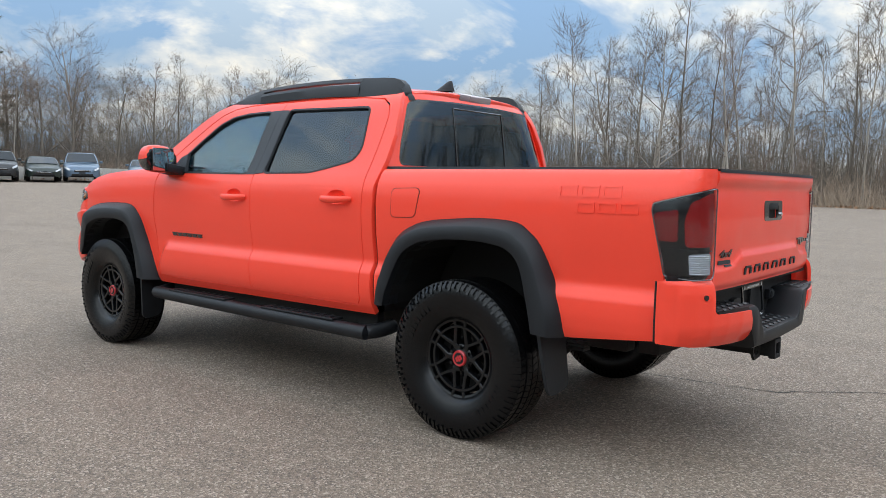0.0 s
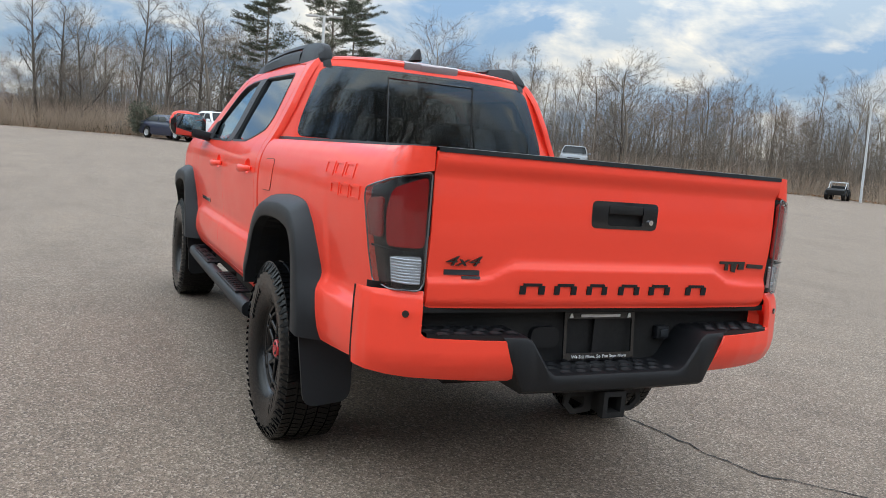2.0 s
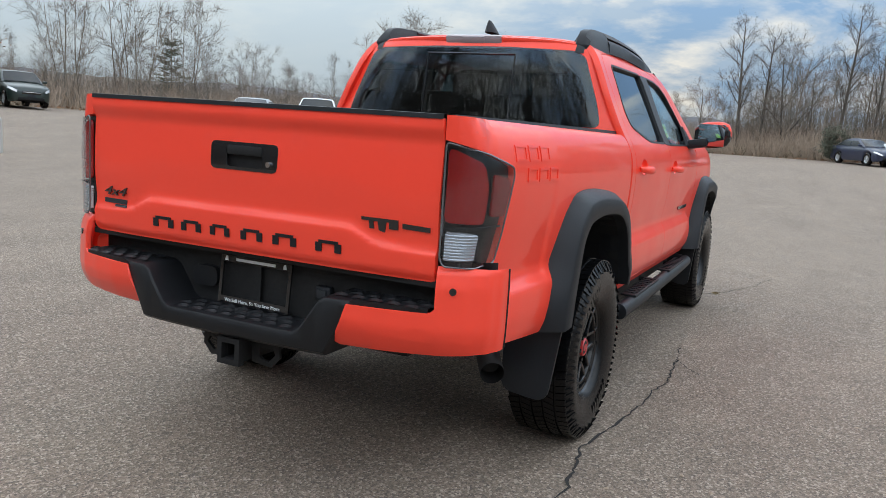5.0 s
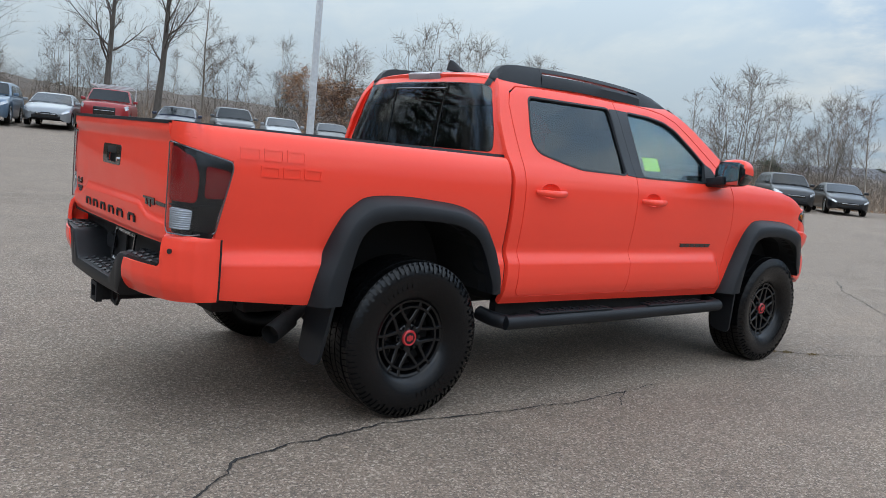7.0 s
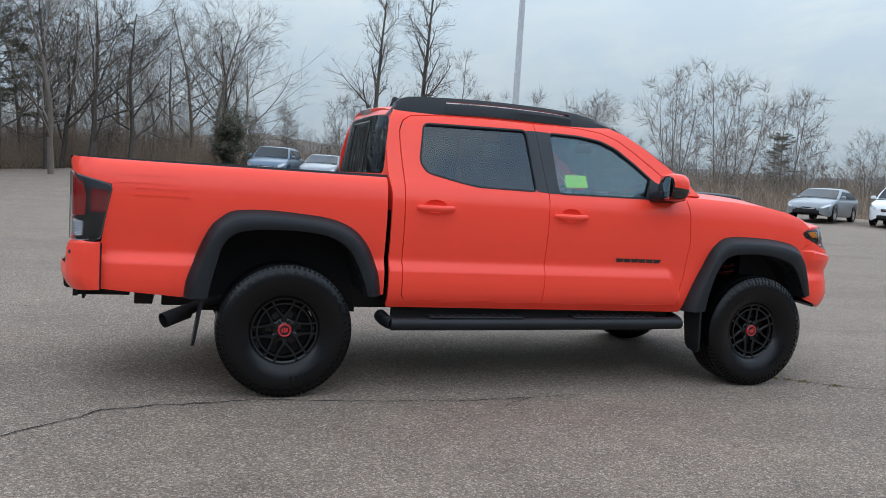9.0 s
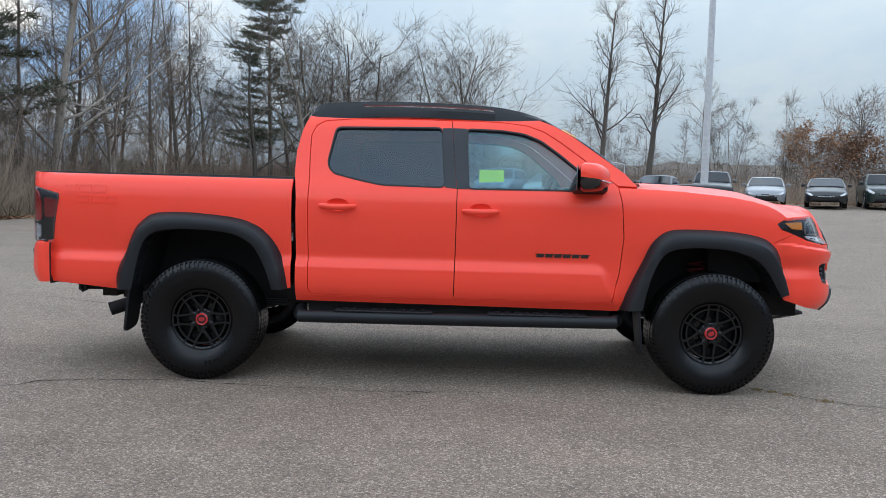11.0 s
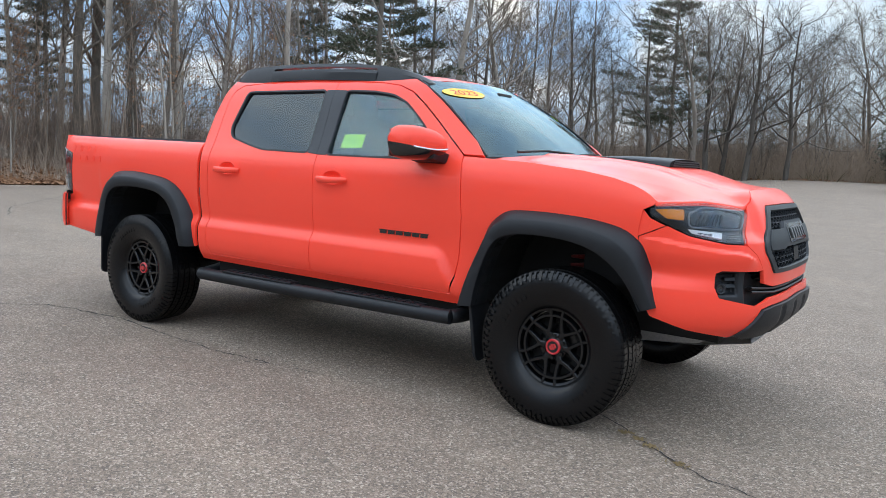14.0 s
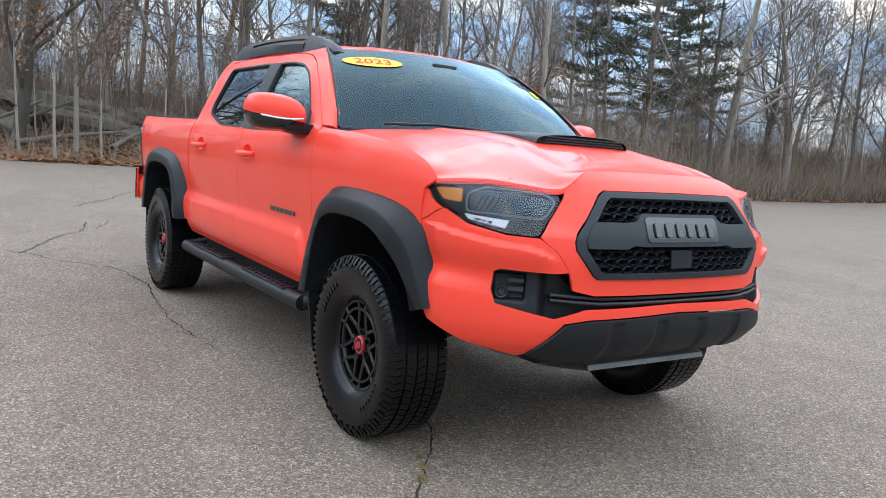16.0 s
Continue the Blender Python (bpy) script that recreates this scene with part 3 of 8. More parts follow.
def skin(name, outline, surf, mat, parent, label="", holes=(), step=0.04, stepv=None, thick=0.012, mirror=False, inward=None):
    """A sheet-metal panel: a flat outline with holes, cut into a fine net and laid on surf(u, v), with thickness and true normals."""
    polys = [[Vector((u, v, 0)) for u, v in outline]] + [[Vector((u, v, 0)) for u, v in h] for h in holes]
    flat = [p for poly in polys for p in poly]
    bm = bmesh.new()
    vs = [bm.verts.new(p) for p in flat]
    for t in geometry.tessellate_polygon(polys):
        a, b, c = (vs[i] for i in t)
        area = (b.co - a.co).cross(c.co - a.co).z
        if abs(area) > 1e-9:
            bm.faces.new((a, b, c) if area > 0 else (a, c, b))
    for ax, st in ((0, step), (1, stepv or step)):
        lo, hi = min(p[ax] for p in flat), max(p[ax] for p in flat)
        n = max(1, int((hi - lo) / st))
        for k in range(1, n):
            co, no = Vector((0, 0, 0)), Vector((0, 0, 0))
            co[ax], no[ax] = lo + (hi - lo) * k / n, 1
            bmesh.ops.bisect_plane(bm, geom=bm.verts[:] + bm.edges[:] + bm.faces[:], dist=1e-6, plane_co=co, plane_no=no)
    bm.verts.index_update()
    e = 0.003
    P, N = [], []
    for v in bm.verts:
        u, w = v.co.x, v.co.y
        p = surf(u, w)
        n = (surf(u + e, w) - surf(u - e, w)).cross(surf(u, w + e) - surf(u, w - e)).normalized()
        P.append(p)
        N.append(n)
    sgn = 1
    if inward is not None:
        mid = sum(P, Vector()) / len(P)
        nm = sum(N, Vector())
        sgn = 1 if nm.dot(mid - Vector(inward)) > 0 else -1
    verts, norms, faces = [], [], []
    m = len(P)
    for p, n in zip(P, N):
        verts.append(p); norms.append(n * sgn)
    for p, n in zip(P, N):
        verts.append(p - n * sgn * thick); norms.append(-n * sgn)
    for f in bm.faces:
        ids = [v.index for v in f.verts]
        if sgn < 0:
            ids = ids[::-1]
        faces.append(ids)
        faces.append([i + m for i in ids[::-1]])
    for ed in bm.edges:
        if len(ed.link_faces) == 1:
            f = ed.link_faces[0]
            ids = [v.index for v in f.verts]
            a, b = ed.verts[0].index, ed.verts[1].index
            k = ids.index(a)
            if ids[(k + 1) % len(ids)] != b:
                a, b = b, a
            if sgn < 0:
                a, b = b, a
            q = [verts[a], verts[a + m], verts[b + m], verts[b]]
            fn = (q[1] - q[0]).cross(q[3] - q[0])
            fn = fn.normalized() if fn.length > 1e-12 else N[a]
            base = len(verts)
            verts += q
            # a rolled edge: the outer rim leans towards the panel's own normal
            norms += [(fn + N[a] * sgn * 0.6).normalized(), fn, fn, (fn + N[b] * sgn * 0.6).normalized()]
            faces.append([base, base + 1, base + 2, base + 3])
    bm.free()
    if mirror:
        verts = [Vector((v.x, -v.y, v.z)) for v in verts]
        norms = [Vector((n.x, -n.y, n.z)) for n in norms]
        faces = [f[::-1] for f in faces]
    ob = raw(name, verts, faces, mat, parent, label, smooth=True)
    ob.data.normals_split_custom_set_from_vertices([tuple(n) for n in norms])
    return ob


def both(name, outline, surf, mat, parent, **kw):
    return skin(name, outline, surf, mat, parent, **kw), skin(name, outline, surf, mat, parent, mirror=True, **kw)


def loft(bm, rows, closed=False, mi=0):
    """Quads between rows of points."""
    grid = [[bm.verts.new(p) for p in row] for row in rows]
    for a, b in zip(grid, grid[1:]):
        n = len(a)
        for k in range(n if closed else n - 1):
            bm.faces.new((a[k], a[(k + 1) % n], b[(k + 1) % n], b[k])).material_index = mi
    return grid


def flipped(bm, on):
    if on:
        for v in bm.verts:
            v.co.y = -v.co.y
        bmesh.ops.reverse_faces(bm, faces=bm.faces[:])
    return bm


def rounded(pts, r, n=4):
    """Rounds the corners of an outline."""
    out = []
    m = len(pts)
    for i in range(m):
        p, a, b = Vector(pts[i]), Vector(pts[i - 1]), Vector(pts[(i + 1) % m])
        la, lb = (a - p).length, (b - p).length
        d = min(r, 0.45 * la, 0.45 * lb)
        s, e = p + (a - p) * (d / la), p + (b - p) * (d / lb)
        for k in range(n + 1):
            t = k / n
            out.append(tuple(s * (1 - t) ** 2 + p * (2 * t * (1 - t)) + e * t * t))
    return out


M_MIRROR = material("door_mirror_glass", (0.45, 0.47, 0.50), 0.03, 1.0)
M_BRAKE = material("smoked_brake_lens", (0.36, 0.30, 0.31), 0.2, 0.0, 0.5)
truck = empty("pickup_truck", "glossy red-orange crew-cab pickup with black trim, parked", "pickup truck")
MIDY = (0.0, 0.0, 1.0)

# doors
DOOR_R = [(-0.0142, 0.562), (-0.0082, 0.90), (-0.0062, 1.25), (-0.0312, 1.50), (-0.0512, 1.697), (-0.30, 1.703), (-0.70, 1.695), (-0.875, 1.680), (-0.930, 1.645), (-0.958, 1.58), (-0.955, 1.45), (-0.943, 1.28), (-0.940, 0.90), (-0.936, 0.60), (-0.915, 0.568)]
GLASS_R = rounded([(-0.112, 1.650), (-0.80, 1.640), (-0.840, 1.40), (-0.800, 1.338), (-0.60, 1.292), (-0.48, 1.270), (-0.082, 1.264)], 0.035)
DOOR_F = [(0.985, 0.562), (1.030, 0.75), (1.046, 0.97), (1.030, 1.18), (1.008, 1.292), (0.90, 1.375), (0.78, 1.470), (0.66, 1.560), (0.55, 1.632), (0.44, 1.672), (0.30, 1.690), (0.10, 1.698), (-0.046, 1.697), (-0.026, 1.50), (-0.001, 1.25), (-0.003, 0.90), (-0.009, 0.562)]
GLASS_F = rounded([(0.870, 1.262), (0.800, 1.360), (0.66, 1.478), (0.53, 1.575), (0.42, 1.620), (0.27, 1.640), (0.050, 1.646), (0.066, 1.258)], 0.03)


def cab_side(x, z):
    return Vector((x, cab_y(x, z), z))


def pane_side(x, z):
    """The side glass: a lean plane with a very slight bow."""
    t = (z - 1.26) / 0.385
    return Vector((x, 0.844 - 0.1785 * t - 0.013 + 0.010 * t * (1 - t), z))


def cup_outline(x, z, k=1.0):
    return [(x + 0.072 * k * math.cos(2 * math.pi * i / 28), z + 0.008 + 0.040 * k * math.sin(2 * math.pi * i / 28)) for i in range(28)]


def door_handle(parent, x, z, sgn):
    y = side_y(x, z)
    grip = bmesh.new()
    pts = []
    for j in range(15):
        t = j / 14
        bow = math.sin(math.pi * t)
        pts.append((x - 0.114 + 0.228 * t, y + 0.004 + 0.036 * bow ** 0.55, z - 0.004 * bow))
    tube(grip, pts, [0.009 + 0.006 * math.sin(math.pi * j / 14) ** 0.5 for j in range(15)], 10)
    for v in grip.verts:
        v.co.z = z + (v.co.z - z) * 1.35
    h = part("door_handle", flipped(grip, sgn < 0), M_PAINT, parent)

    def bowl(u, v):
        q = min(1.0, math.hypot((u - x) / 0.072, (v - z - 0.008) / 0.040))
        return Vector((u, side_y(u, v) + 0.0008 - 0.030 * (1 - q * q) ** 0.7, v))
    skin("handle_cup", cup_outline(x, z, 1.01), bowl, M_PAINT, parent, step=0.012, stepv=0.008, thick=0.004, mirror=sgn < 0, inward=MIDY)
    return h


for sgn in (1, -1):
    mir = sgn < 0
    for which, outl, glass_out, pane, hx in (("rear_door", DOOR_R, GLASS_R, M_GLASS_R, -0.755), ("front_door", DOOR_F, GLASS_F, M_GLASS_F, 0.148)):
        hz = 1.118 if hx > 0 else 1.130
        d = skin(which, outl, cab_side, M_PAINT, truck, holes=[glass_out, cup_outline(hx, hz)], step=0.020, stepv=0.013, thick=0.02, mirror=mir, inward=MIDY)
        g = skin("window_glass", [(u, v) for u, v in glass_out], pane_side, pane, d, step=0.12, thick=0.004, mirror=mir, inward=MIDY)
        g.visible_shadow = False
        # black surround of the pane
        cx, cz = sum(p[0] for p in glass_out) / len(glass_out), sum(p[1] for p in glass_out) / len(glass_out)
        ring, lip = [], []
        for k, (u, v) in enumerate(glass_out):
            a, b = Vector(glass_out[k - 1]), Vector(glass_out[(k + 1) % len(glass_out)])
            t = (b - a).normalized()
            nrm = Vector((t.y, -t.x))
            if nrm.dot(Vector((u - cx, v - cz))) < 0:
                nrm = -nrm
            ring.append((u + nrm.x * 0.006, v + nrm.y * 0.005))
            lip.append((u - nrm.x * 0.005, v - nrm.y * 0.005))
        skin("window_seal", ring, lambda x, z: Vector((x, cab_y(x, z) + 0.003, z)), M_BLACK, d, holes=[lip], step=0.1, thick=0.024, mirror=mir, inward=MIDY)
        door_handle(d, hx, hz, sgn)
        d["label"] = "red-orange door panel with dark tinted window" if which == "rear_door" else "red-orange door panel with tinted window"
    # satin black pillar covers between the door windows
    skin("pillar_cover", [(-0.082, 1.264), (-0.0082, 1.258), (-0.0312, 1.50), (-0.0472, 1.650), (-0.109, 1.648), (-0.100, 1.50)], lambda x, z: Vector((x, cab_y(x, z) + 0.0045, z)), M_GREY, truck, "satin dark grey pillar cover", step=0.05, thick=0.004, mirror=mir, inward=MIDY)
    skin("pillar_cover", [(-0.0058, 1.257), (0.067, 1.256), (0.051, 1.647), (-0.0447, 1.650), (-0.0288, 1.50)], lambda x, z: Vector((x, cab_y(x, z) + 0.0045, z)), M_GREY, truck, "satin dark grey pillar cover", step=0.05, thick=0.004, mirror=mir, inward=MIDY)

# cab shell: sills, rear pillars, roof rails and windscreen pillars in one pressing a side
CAB_RING = [(-1.020, 0.520), (1.035, 0.505), (1.030, 0.556), (-0.917, 0.561), (-0.942, 0.598), (-0.946, 0.90), (-0.949, 1.28), (-0.961, 1.45), (-0.964, 1.58), (-0.936, 1.650), (-0.879, 1.686), (-0.70, 1.701), (-0.30, 1.709), (0.10, 1.704), (0.30, 1.696), (0.443, 1.678), (0.553, 1.638), (0.664, 1.566), (0.784, 1.476), (0.904, 1.381), (1.012, 1.298), (1.13, 1.296), (1.06, 1.372), (0.92, 1.475), (0.76, 1.590), (0.62, 1.675), (0.52, 1.715), (0.30, 1.738), (-0.10, 1.746), (-0.60, 1.742), (-0.90, 1.725), (-0.985, 1.715), (-1.02, 1.62), (-1.045, 1.48), (-1.045, 1.34), (-1.022, 1.20), (-1.020, 0.9)]
both("cab_side", CAB_RING, cab_side, M_PAINT, truck, step=0.05, stepv=0.015, thick=0.03, inward=MIDY)

ROOF_C = [(-1.05, 1.735), (-0.98, 1.758), (-0.70, 1.786), (-0.30, 1.797), (0.10, 1.790), (0.40, 1.768), (0.56, 1.748), (0.70, 1.715)]


def roof(x, y):
    a = abs(y)
    return Vector((x, y, spline(x, ROOF_C) - lerp(a, [(0.0, 0.0), (0.25, 0.005), (0.42, 0.016), (0.52, 0.034), (0.58, 0.056), (0.62, 0.084), (0.66, 0.125)]) + 0.004 * smooth01((0.30 - a) / 0.03) * smooth01((x + 0.9) / 0.2)))


ROOF_OUT = [(-1.015, -0.40), (-0.995, -0.52), (-0.96, -0.605), (-0.70, -0.612), (0.0, -0.612), (0.38, -0.612), (0.53, -0.604), (0.60, -0.45), (0.645, -0.2), (0.655, 0.0)]
ROOF_OUT = ROOF_OUT + [(x, -y) for x, y in ROOF_OUT[-2::-1]] + [(-1.025, 0.2), (-1.028, 0.0), (-1.025, -0.2)]
skin("roof", ROOF_OUT, roof, M_PAINT, truck, "red-orange roof panel", step=0.06, stepv=0.04, thick=0.02, inward=(0, 0, 1.0))


# rear wall of the cab with its window
def cab_back(y, z):
    edge = max(0.35, spline(z, CABY))
    k = min(1.0, abs(y) / edge)
    x = lerp(z, [(1.05, -1.060), (1.25, -1.088), (1.30, -1.085), (1.45, -1.068), (1.60, -1.049), (1.69, -1.034), (1.73, -1.012), (1.76, -0.985)])
    return Vector((x + 0.055 * k ** 7 + 0.012 * k * k, y, z))


BACK_OUT = [(-0.845, 1.10), (-0.86, 1.22), (-0.826, 1.30), (-0.780, 1.40), (-0.735, 1.50), (-0.690, 1.60), (-0.657, 1.66), (-0.622, 1.70), (-0.55, 1.728), (-0.40, 1.742), (-0.2, 1.752), (0, 1.755)]
BACK_OUT = BACK_OUT + [(-y, z) for y, z in BACK_OUT[-2::-1]]
REAR_PANE = rounded([(-0.715, 1.315), (-0.690, 1.42), (-0.600, 1.655), (-0.55, 1.682), (-0.2, 1.694), (0.2, 1.694), (0.55, 1.682), (0.600, 1.655), (0.690, 1.42), (0.715, 1.315)], 0.04)
skin("cab_back", BACK_OUT, cab_back, M_PAINT, truck, holes=[REAR_PANE], step=0.05, stepv=0.03, thick=0.02, inward=(0, 0, 1.3))
rw = skin("rear_window", REAR_PANE, lambda y, z: cab_back(y, z) + Vector((-0.002, 0, 0)), M_GLASS_R, truck, "dark privacy-glass rear window with a sliding pane", step=0.1, thick=0.004, inward=(0, 0, 1.3))
rw.visible_shadow = False
bm = bmesh.new()
for yy in (-0.245, 0.245):
    tube(bm, [cab_back(yy, 1.32) + Vector((-0.004, 0, 0)), cab_back(yy, 1.5) + Vector((-0.004, 0, 0)), cab_back(yy, 1.655) + Vector((-0.004, 0, 0))], 0.004, 6)
tube(bm, [cab_back(-0.245, 1.655) + Vector((-0.004, 0, 0)), cab_back(0.245, 1.655) + Vector((-0.004, 0, 0))], 0.005, 6)
part("slider_frame", bm, M_GLOSSBLK, rw)
bm = bmesh.new()
box(bm, (0.03, 0.315, 0.052), (-1.012, 0, 1.728), Matrix.Rotation(radians(-20), 4, "Y"), 0.012)
cl = part("high_brake_lamp", bm, M_BRAKE, truck, "smoked clear high brake lamp")
bm = bmesh.new()
box(bm, (0.02, 0.13, 0.036), (-1.022, 0, 1.729), Matrix.Rotation(radians(-20), 4, "Y"), 0.006)
part("red_lens", bm, M_BRAKE, cl)


# windscreen
def screen(y, s):
    k = y / 0.80
    top = Vector((0.655 - 0.115 * k * k, y * 0.765, 1.733 - 0.024 * k * k))
    low = Vector((1.265 - 0.135 * k * k, y, 1.296 - 0.006 * k * k))
    return top.lerp(low, s) + Vector((0.018, 0, 0.024)) * math.sin(math.pi * s)


SCREEN = rounded([(-0.796, 0.0), (0.796, 0.0), (0.806, 1.0), (-0.806, 1.0)], 0.03)
ws = skin("windscreen", SCREEN, screen, M_GLASS_W, truck, "tinted windscreen", step=0.08, stepv=0.06, thick=0.005, inward=(0, 0, 1.3))
ws.visible_shadow = False
for s2 in (-1, 1):
    bm = bmesh.new()
    tube(bm, [screen(0.800 * s2, t / 8) + Vector((0.002, 0, 0.004)) for t in range(9)], 0.0065, 6)
    part("windscreen_seal", bm, M_BLACK, ws)
bm = bmesh.new()
loft(bm, [[screen(y / 20 * 0.80, s) + Vector((0.0, 0, -0.012 + 0.012 * (s < 1.01))) for s in (0.97, 1.01, 1.06, 1.10)] for y in range(-20, 21)])
part("cowl", bm, M_BLACK, truck, "black plastic cowl under the windscreen")
for y0, y1 in ((-0.60, -0.02), (0.05, 0.64)):
    bm = bmesh.new()
    tube(bm, [screen(y0, 0.985) + Vector((0.02, 0, 0.025)), screen((y0 + y1) / 2, 0.955) + Vector((0.012, 0, 0.022)), screen(y1, 0.965) + Vector((0.01, 0, 0.018))], 0.007, 6)
    part("wiper", bm, M_BLACK, ws)

# bonnet
LIP = [(0.545 + 0.035 * k, lerp(0.545 + 0.035 * k, [(0.545, 1.120), (0.60, 1.117), (0.75, 1.129), (0.892, 1.139), (1.08, 1.128), (1.14, 1.102)])) for k in range(17)]
CREST = [(1.116, 1.283), (1.4, 1.272), (1.7, 1.246), (1.85, 1.221), (1.95, 1.193), (2.00, 1.171), (2.03, 1.153)]
LIP_PTS = [nose(u, z) for u, z in LIP]
LIP_PTS = [nose(u, z) for u, z in ((0.0, 1.200), (0.10, 1.200), (0.20, 1.200), (0.30, 1.197), (0.40, 1.192), (0.44, 1.181), (0.472, 1.167), (0.51, 1.142))] + [p for p in LIP_PTS if p.x > 2.045]
FRONT_N = len(LIP_PTS)
LIP_PTS += [Vector((x, side_y(x, z) - 0.005, z)) for x, z in CREST[::-1]]


LIP_FINE = [a.lerp(b, k / 4) for a, b in zip(LIP_PTS, LIP_PTS[1:]) for k in range(4)]


def lip_drop(x, y):
    """Distance to the bonnet's lower edge and the edge's height there, evened out away from it."""
    near, sw, sh = 9.0, 0.0, 0.0
    for p in LIP_FINE:
        q = (p.x - x) ** 2 + (p.y - y) ** 2
        near = min(near, q)
        w = (q + 0.0002) ** -1.5
        sw += w
        sh += w * p.z
    return math.sqrt(near), sh / sw


def bonnet(x, y):
    a = abs(y)
    z = 1.28 - spline(x, DROP) + lerp(a, [(0.0, 0.050), (0.15, 0.050), (0.33, 0.046), (0.37, 0.034), (0.55, 0.026), (0.68, 0.014), (0.78, -0.006), (0.84, -0.035)])
    nose_dip = smooth01((x - 2.22) / 0.25) * 0.018
    z -= nose_dip
    d, h = lip_drop(x, a)
    w = 1 - min(1.0, d / 0.42)
    z += (h - z) * w ** 1.7 * smooth01((x - 1.10) / 0.25)
    return Vector((x, y, z))


HOOD = [(1.275, 0.0), (1.265, 0.2), (1.235, 0.42), (1.185, 0.60), (1.125, 0.735), (1.110, 0.828)] + [(p.x, p.y) for p in LIP_PTS[:FRONT_N - 1:-1] if p.x > 1.2] + [(p.x, p.y) for p in LIP_PTS[FRONT_N - 1::-1]]
HOOD = HOOD + [(x, -y) for x, y in HOOD[-2:0:-1]]
skin("bonnet", HOOD, bonnet, M_PAINT, truck, "red-orange bonnet with raised centre", step=0.04, stepv=0.03, thick=0.02, inward=(1.6, 0, 0.9))
# bonnet scoop, set on the bonnet
bm = bmesh.new()
rows = []
for j in range(11):
    t = j / 10
    x = 1.52 + 0.40 * t
    wdt, hgt = 0.235 + 0.035 * t, 0.006 + 0.040 * t ** 0.8
    rows.append([(x, -wdt, bonnet(x, wdt).z - 0.004)] + [(x, wdt * math.sin(radians(a)) * 0.98, bonnet(x, 0).z - 0.002 + hgt * math.cos(radians(a)) ** 0.45) for a in range(-84, 85, 14)] + [(x, wdt, bonnet(x, wdt).z - 0.004)])
loft(bm, rows)
sc = part("bonnet_scoop", bm, M_BLACK, truck, "black bonnet scoop")
bm = bmesh.new()
front = rows[-1]
vs = [bm.verts.new((p[0] - 0.012, p[1] * 0.985, p[2])) for p in front]
bm.faces.new(vs)
part("scoop_mouth", bm, M_UNDER, sc)
bm = bmesh.new()
for k in range(3):
    tube(bm, [(1.926, -0.235 + 0.01 * k, bonnet(1.92, 0).z + 0.008 + 0.011 * k), (1.930, 0.235 - 0.01 * k, bonnet(1.92, 0).z + 0.008 + 0.011 * k)], 0.0032, 5)
part("scoop_slat", bm, M_GREY, sc)

# front wings
# outer and inner edges of the arch flares, rear and front
FL_RO = [(-2.178, 0.561), (-2.167, 0.66), (-2.13, 0.77), (-2.089, 0.88), (-2.041, 0.971), (-1.99, 1.019), (-1.935, 1.053), (-1.84, 1.066), (-1.70, 1.067), (-1.56, 1.057), (-1.428, 1.044), (-1.32, 1.018), (-1.22, 0.962), (-1.138, 0.861), (-1.09, 0.73), (-1.067, 0.596)]
FL_RI = [(-2.05, 0.572), (-2.035, 0.652), (-2.012, 0.75), (-1.984, 0.85), (-1.948, 0.905), (-1.90, 0.937), (-1.85, 0.950), (-1.76, 0.960), (-1.66, 0.962), (-1.553, 0.958), (-1.446, 0.946), (-1.37, 0.925), (-1.284, 0.872), (-1.225, 0.78), (-1.18, 0.675), (-1.157, 0.594)]
FL_FO = [(1.044, 0.515), (1.073, 0.606), (1.114, 0.707), (1.169, 0.823), (1.211, 0.923), (1.254, 0.981), (1.312, 1.022), (1.381, 1.036), (1.50, 1.039), (1.62, 1.036), (1.74, 1.028), (1.854, 1.011), (1.945, 0.982), (2.02, 0.915), (2.075, 0.80), (2.125, 0.654)]
FL_FI = [(1.172, 0.528), (1.186, 0.617), (1.213, 0.717), (1.254, 0.82), (1.295, 0.878), (1.33, 0.90), (1.38, 0.916), (1.45, 0.924), (1.53, 0.926), (1.61, 0.923), (1.69, 0.915), (1.78, 0.894), (1.86, 0.858), (1.935, 0.79), (1.99, 0.71), (2.036, 0.624)]
ARCH_F = [((a[0] + b[0]) / 2, (a[1] + b[1]) / 2) for a, b in zip(FL_FO[:-1], FL_FI[:-1])]
WING = ARCH_F + [(2.019, 0.80), (1.991, 0.90), (1.991, 0.98), (2.005, 1.085), (2.022, 1.096), (2.048, 1.110), (2.056, 1.120), (2.048, 1.138)] + CREST[::-1] + [ (1.014, 1.288), (1.036, 1.18), (1.052, 0.97), (1.036, 0.75), (0.992, 0.56), (1.035, 0.51)]
both("front_wing", WING, lambda x, z: Vector((x, side_y(x, z), z)), M_PAINT, truck, step=0.04, stepv=0.025, thick=0.015, inward=(1.6, 0, 0.9))

# grille surround and front bumper skin
SURR = [(0, 1.197), (0.25, 1.196), (0.40, 1.190), (0.47, 1.165), (0.535, 1.118), (0.548, 1.085), (0.625, 0.992), (0.652, 0.956), (0.640, 0.943), (0.585, 0.905), (0.535, 0.835), (0.515, 0.772), (0.43, 0.755), (0, 0.755)]
SURR = SURR + [(-u, z) for u, z in SURR[-2:0:-1]]
GRIL = [(0.0, 1.130), (0.37, 1.127), (0.400, 1.110), (0.512, 0.972), (0.522, 0.945), (0.518, 0.915), (0.445, 0.826), (0.425, 0.814), (0.0, 0.811)]
GRIL_O = GRIL + [(-u, z) for u, z in GRIL[-2:0:-1]]
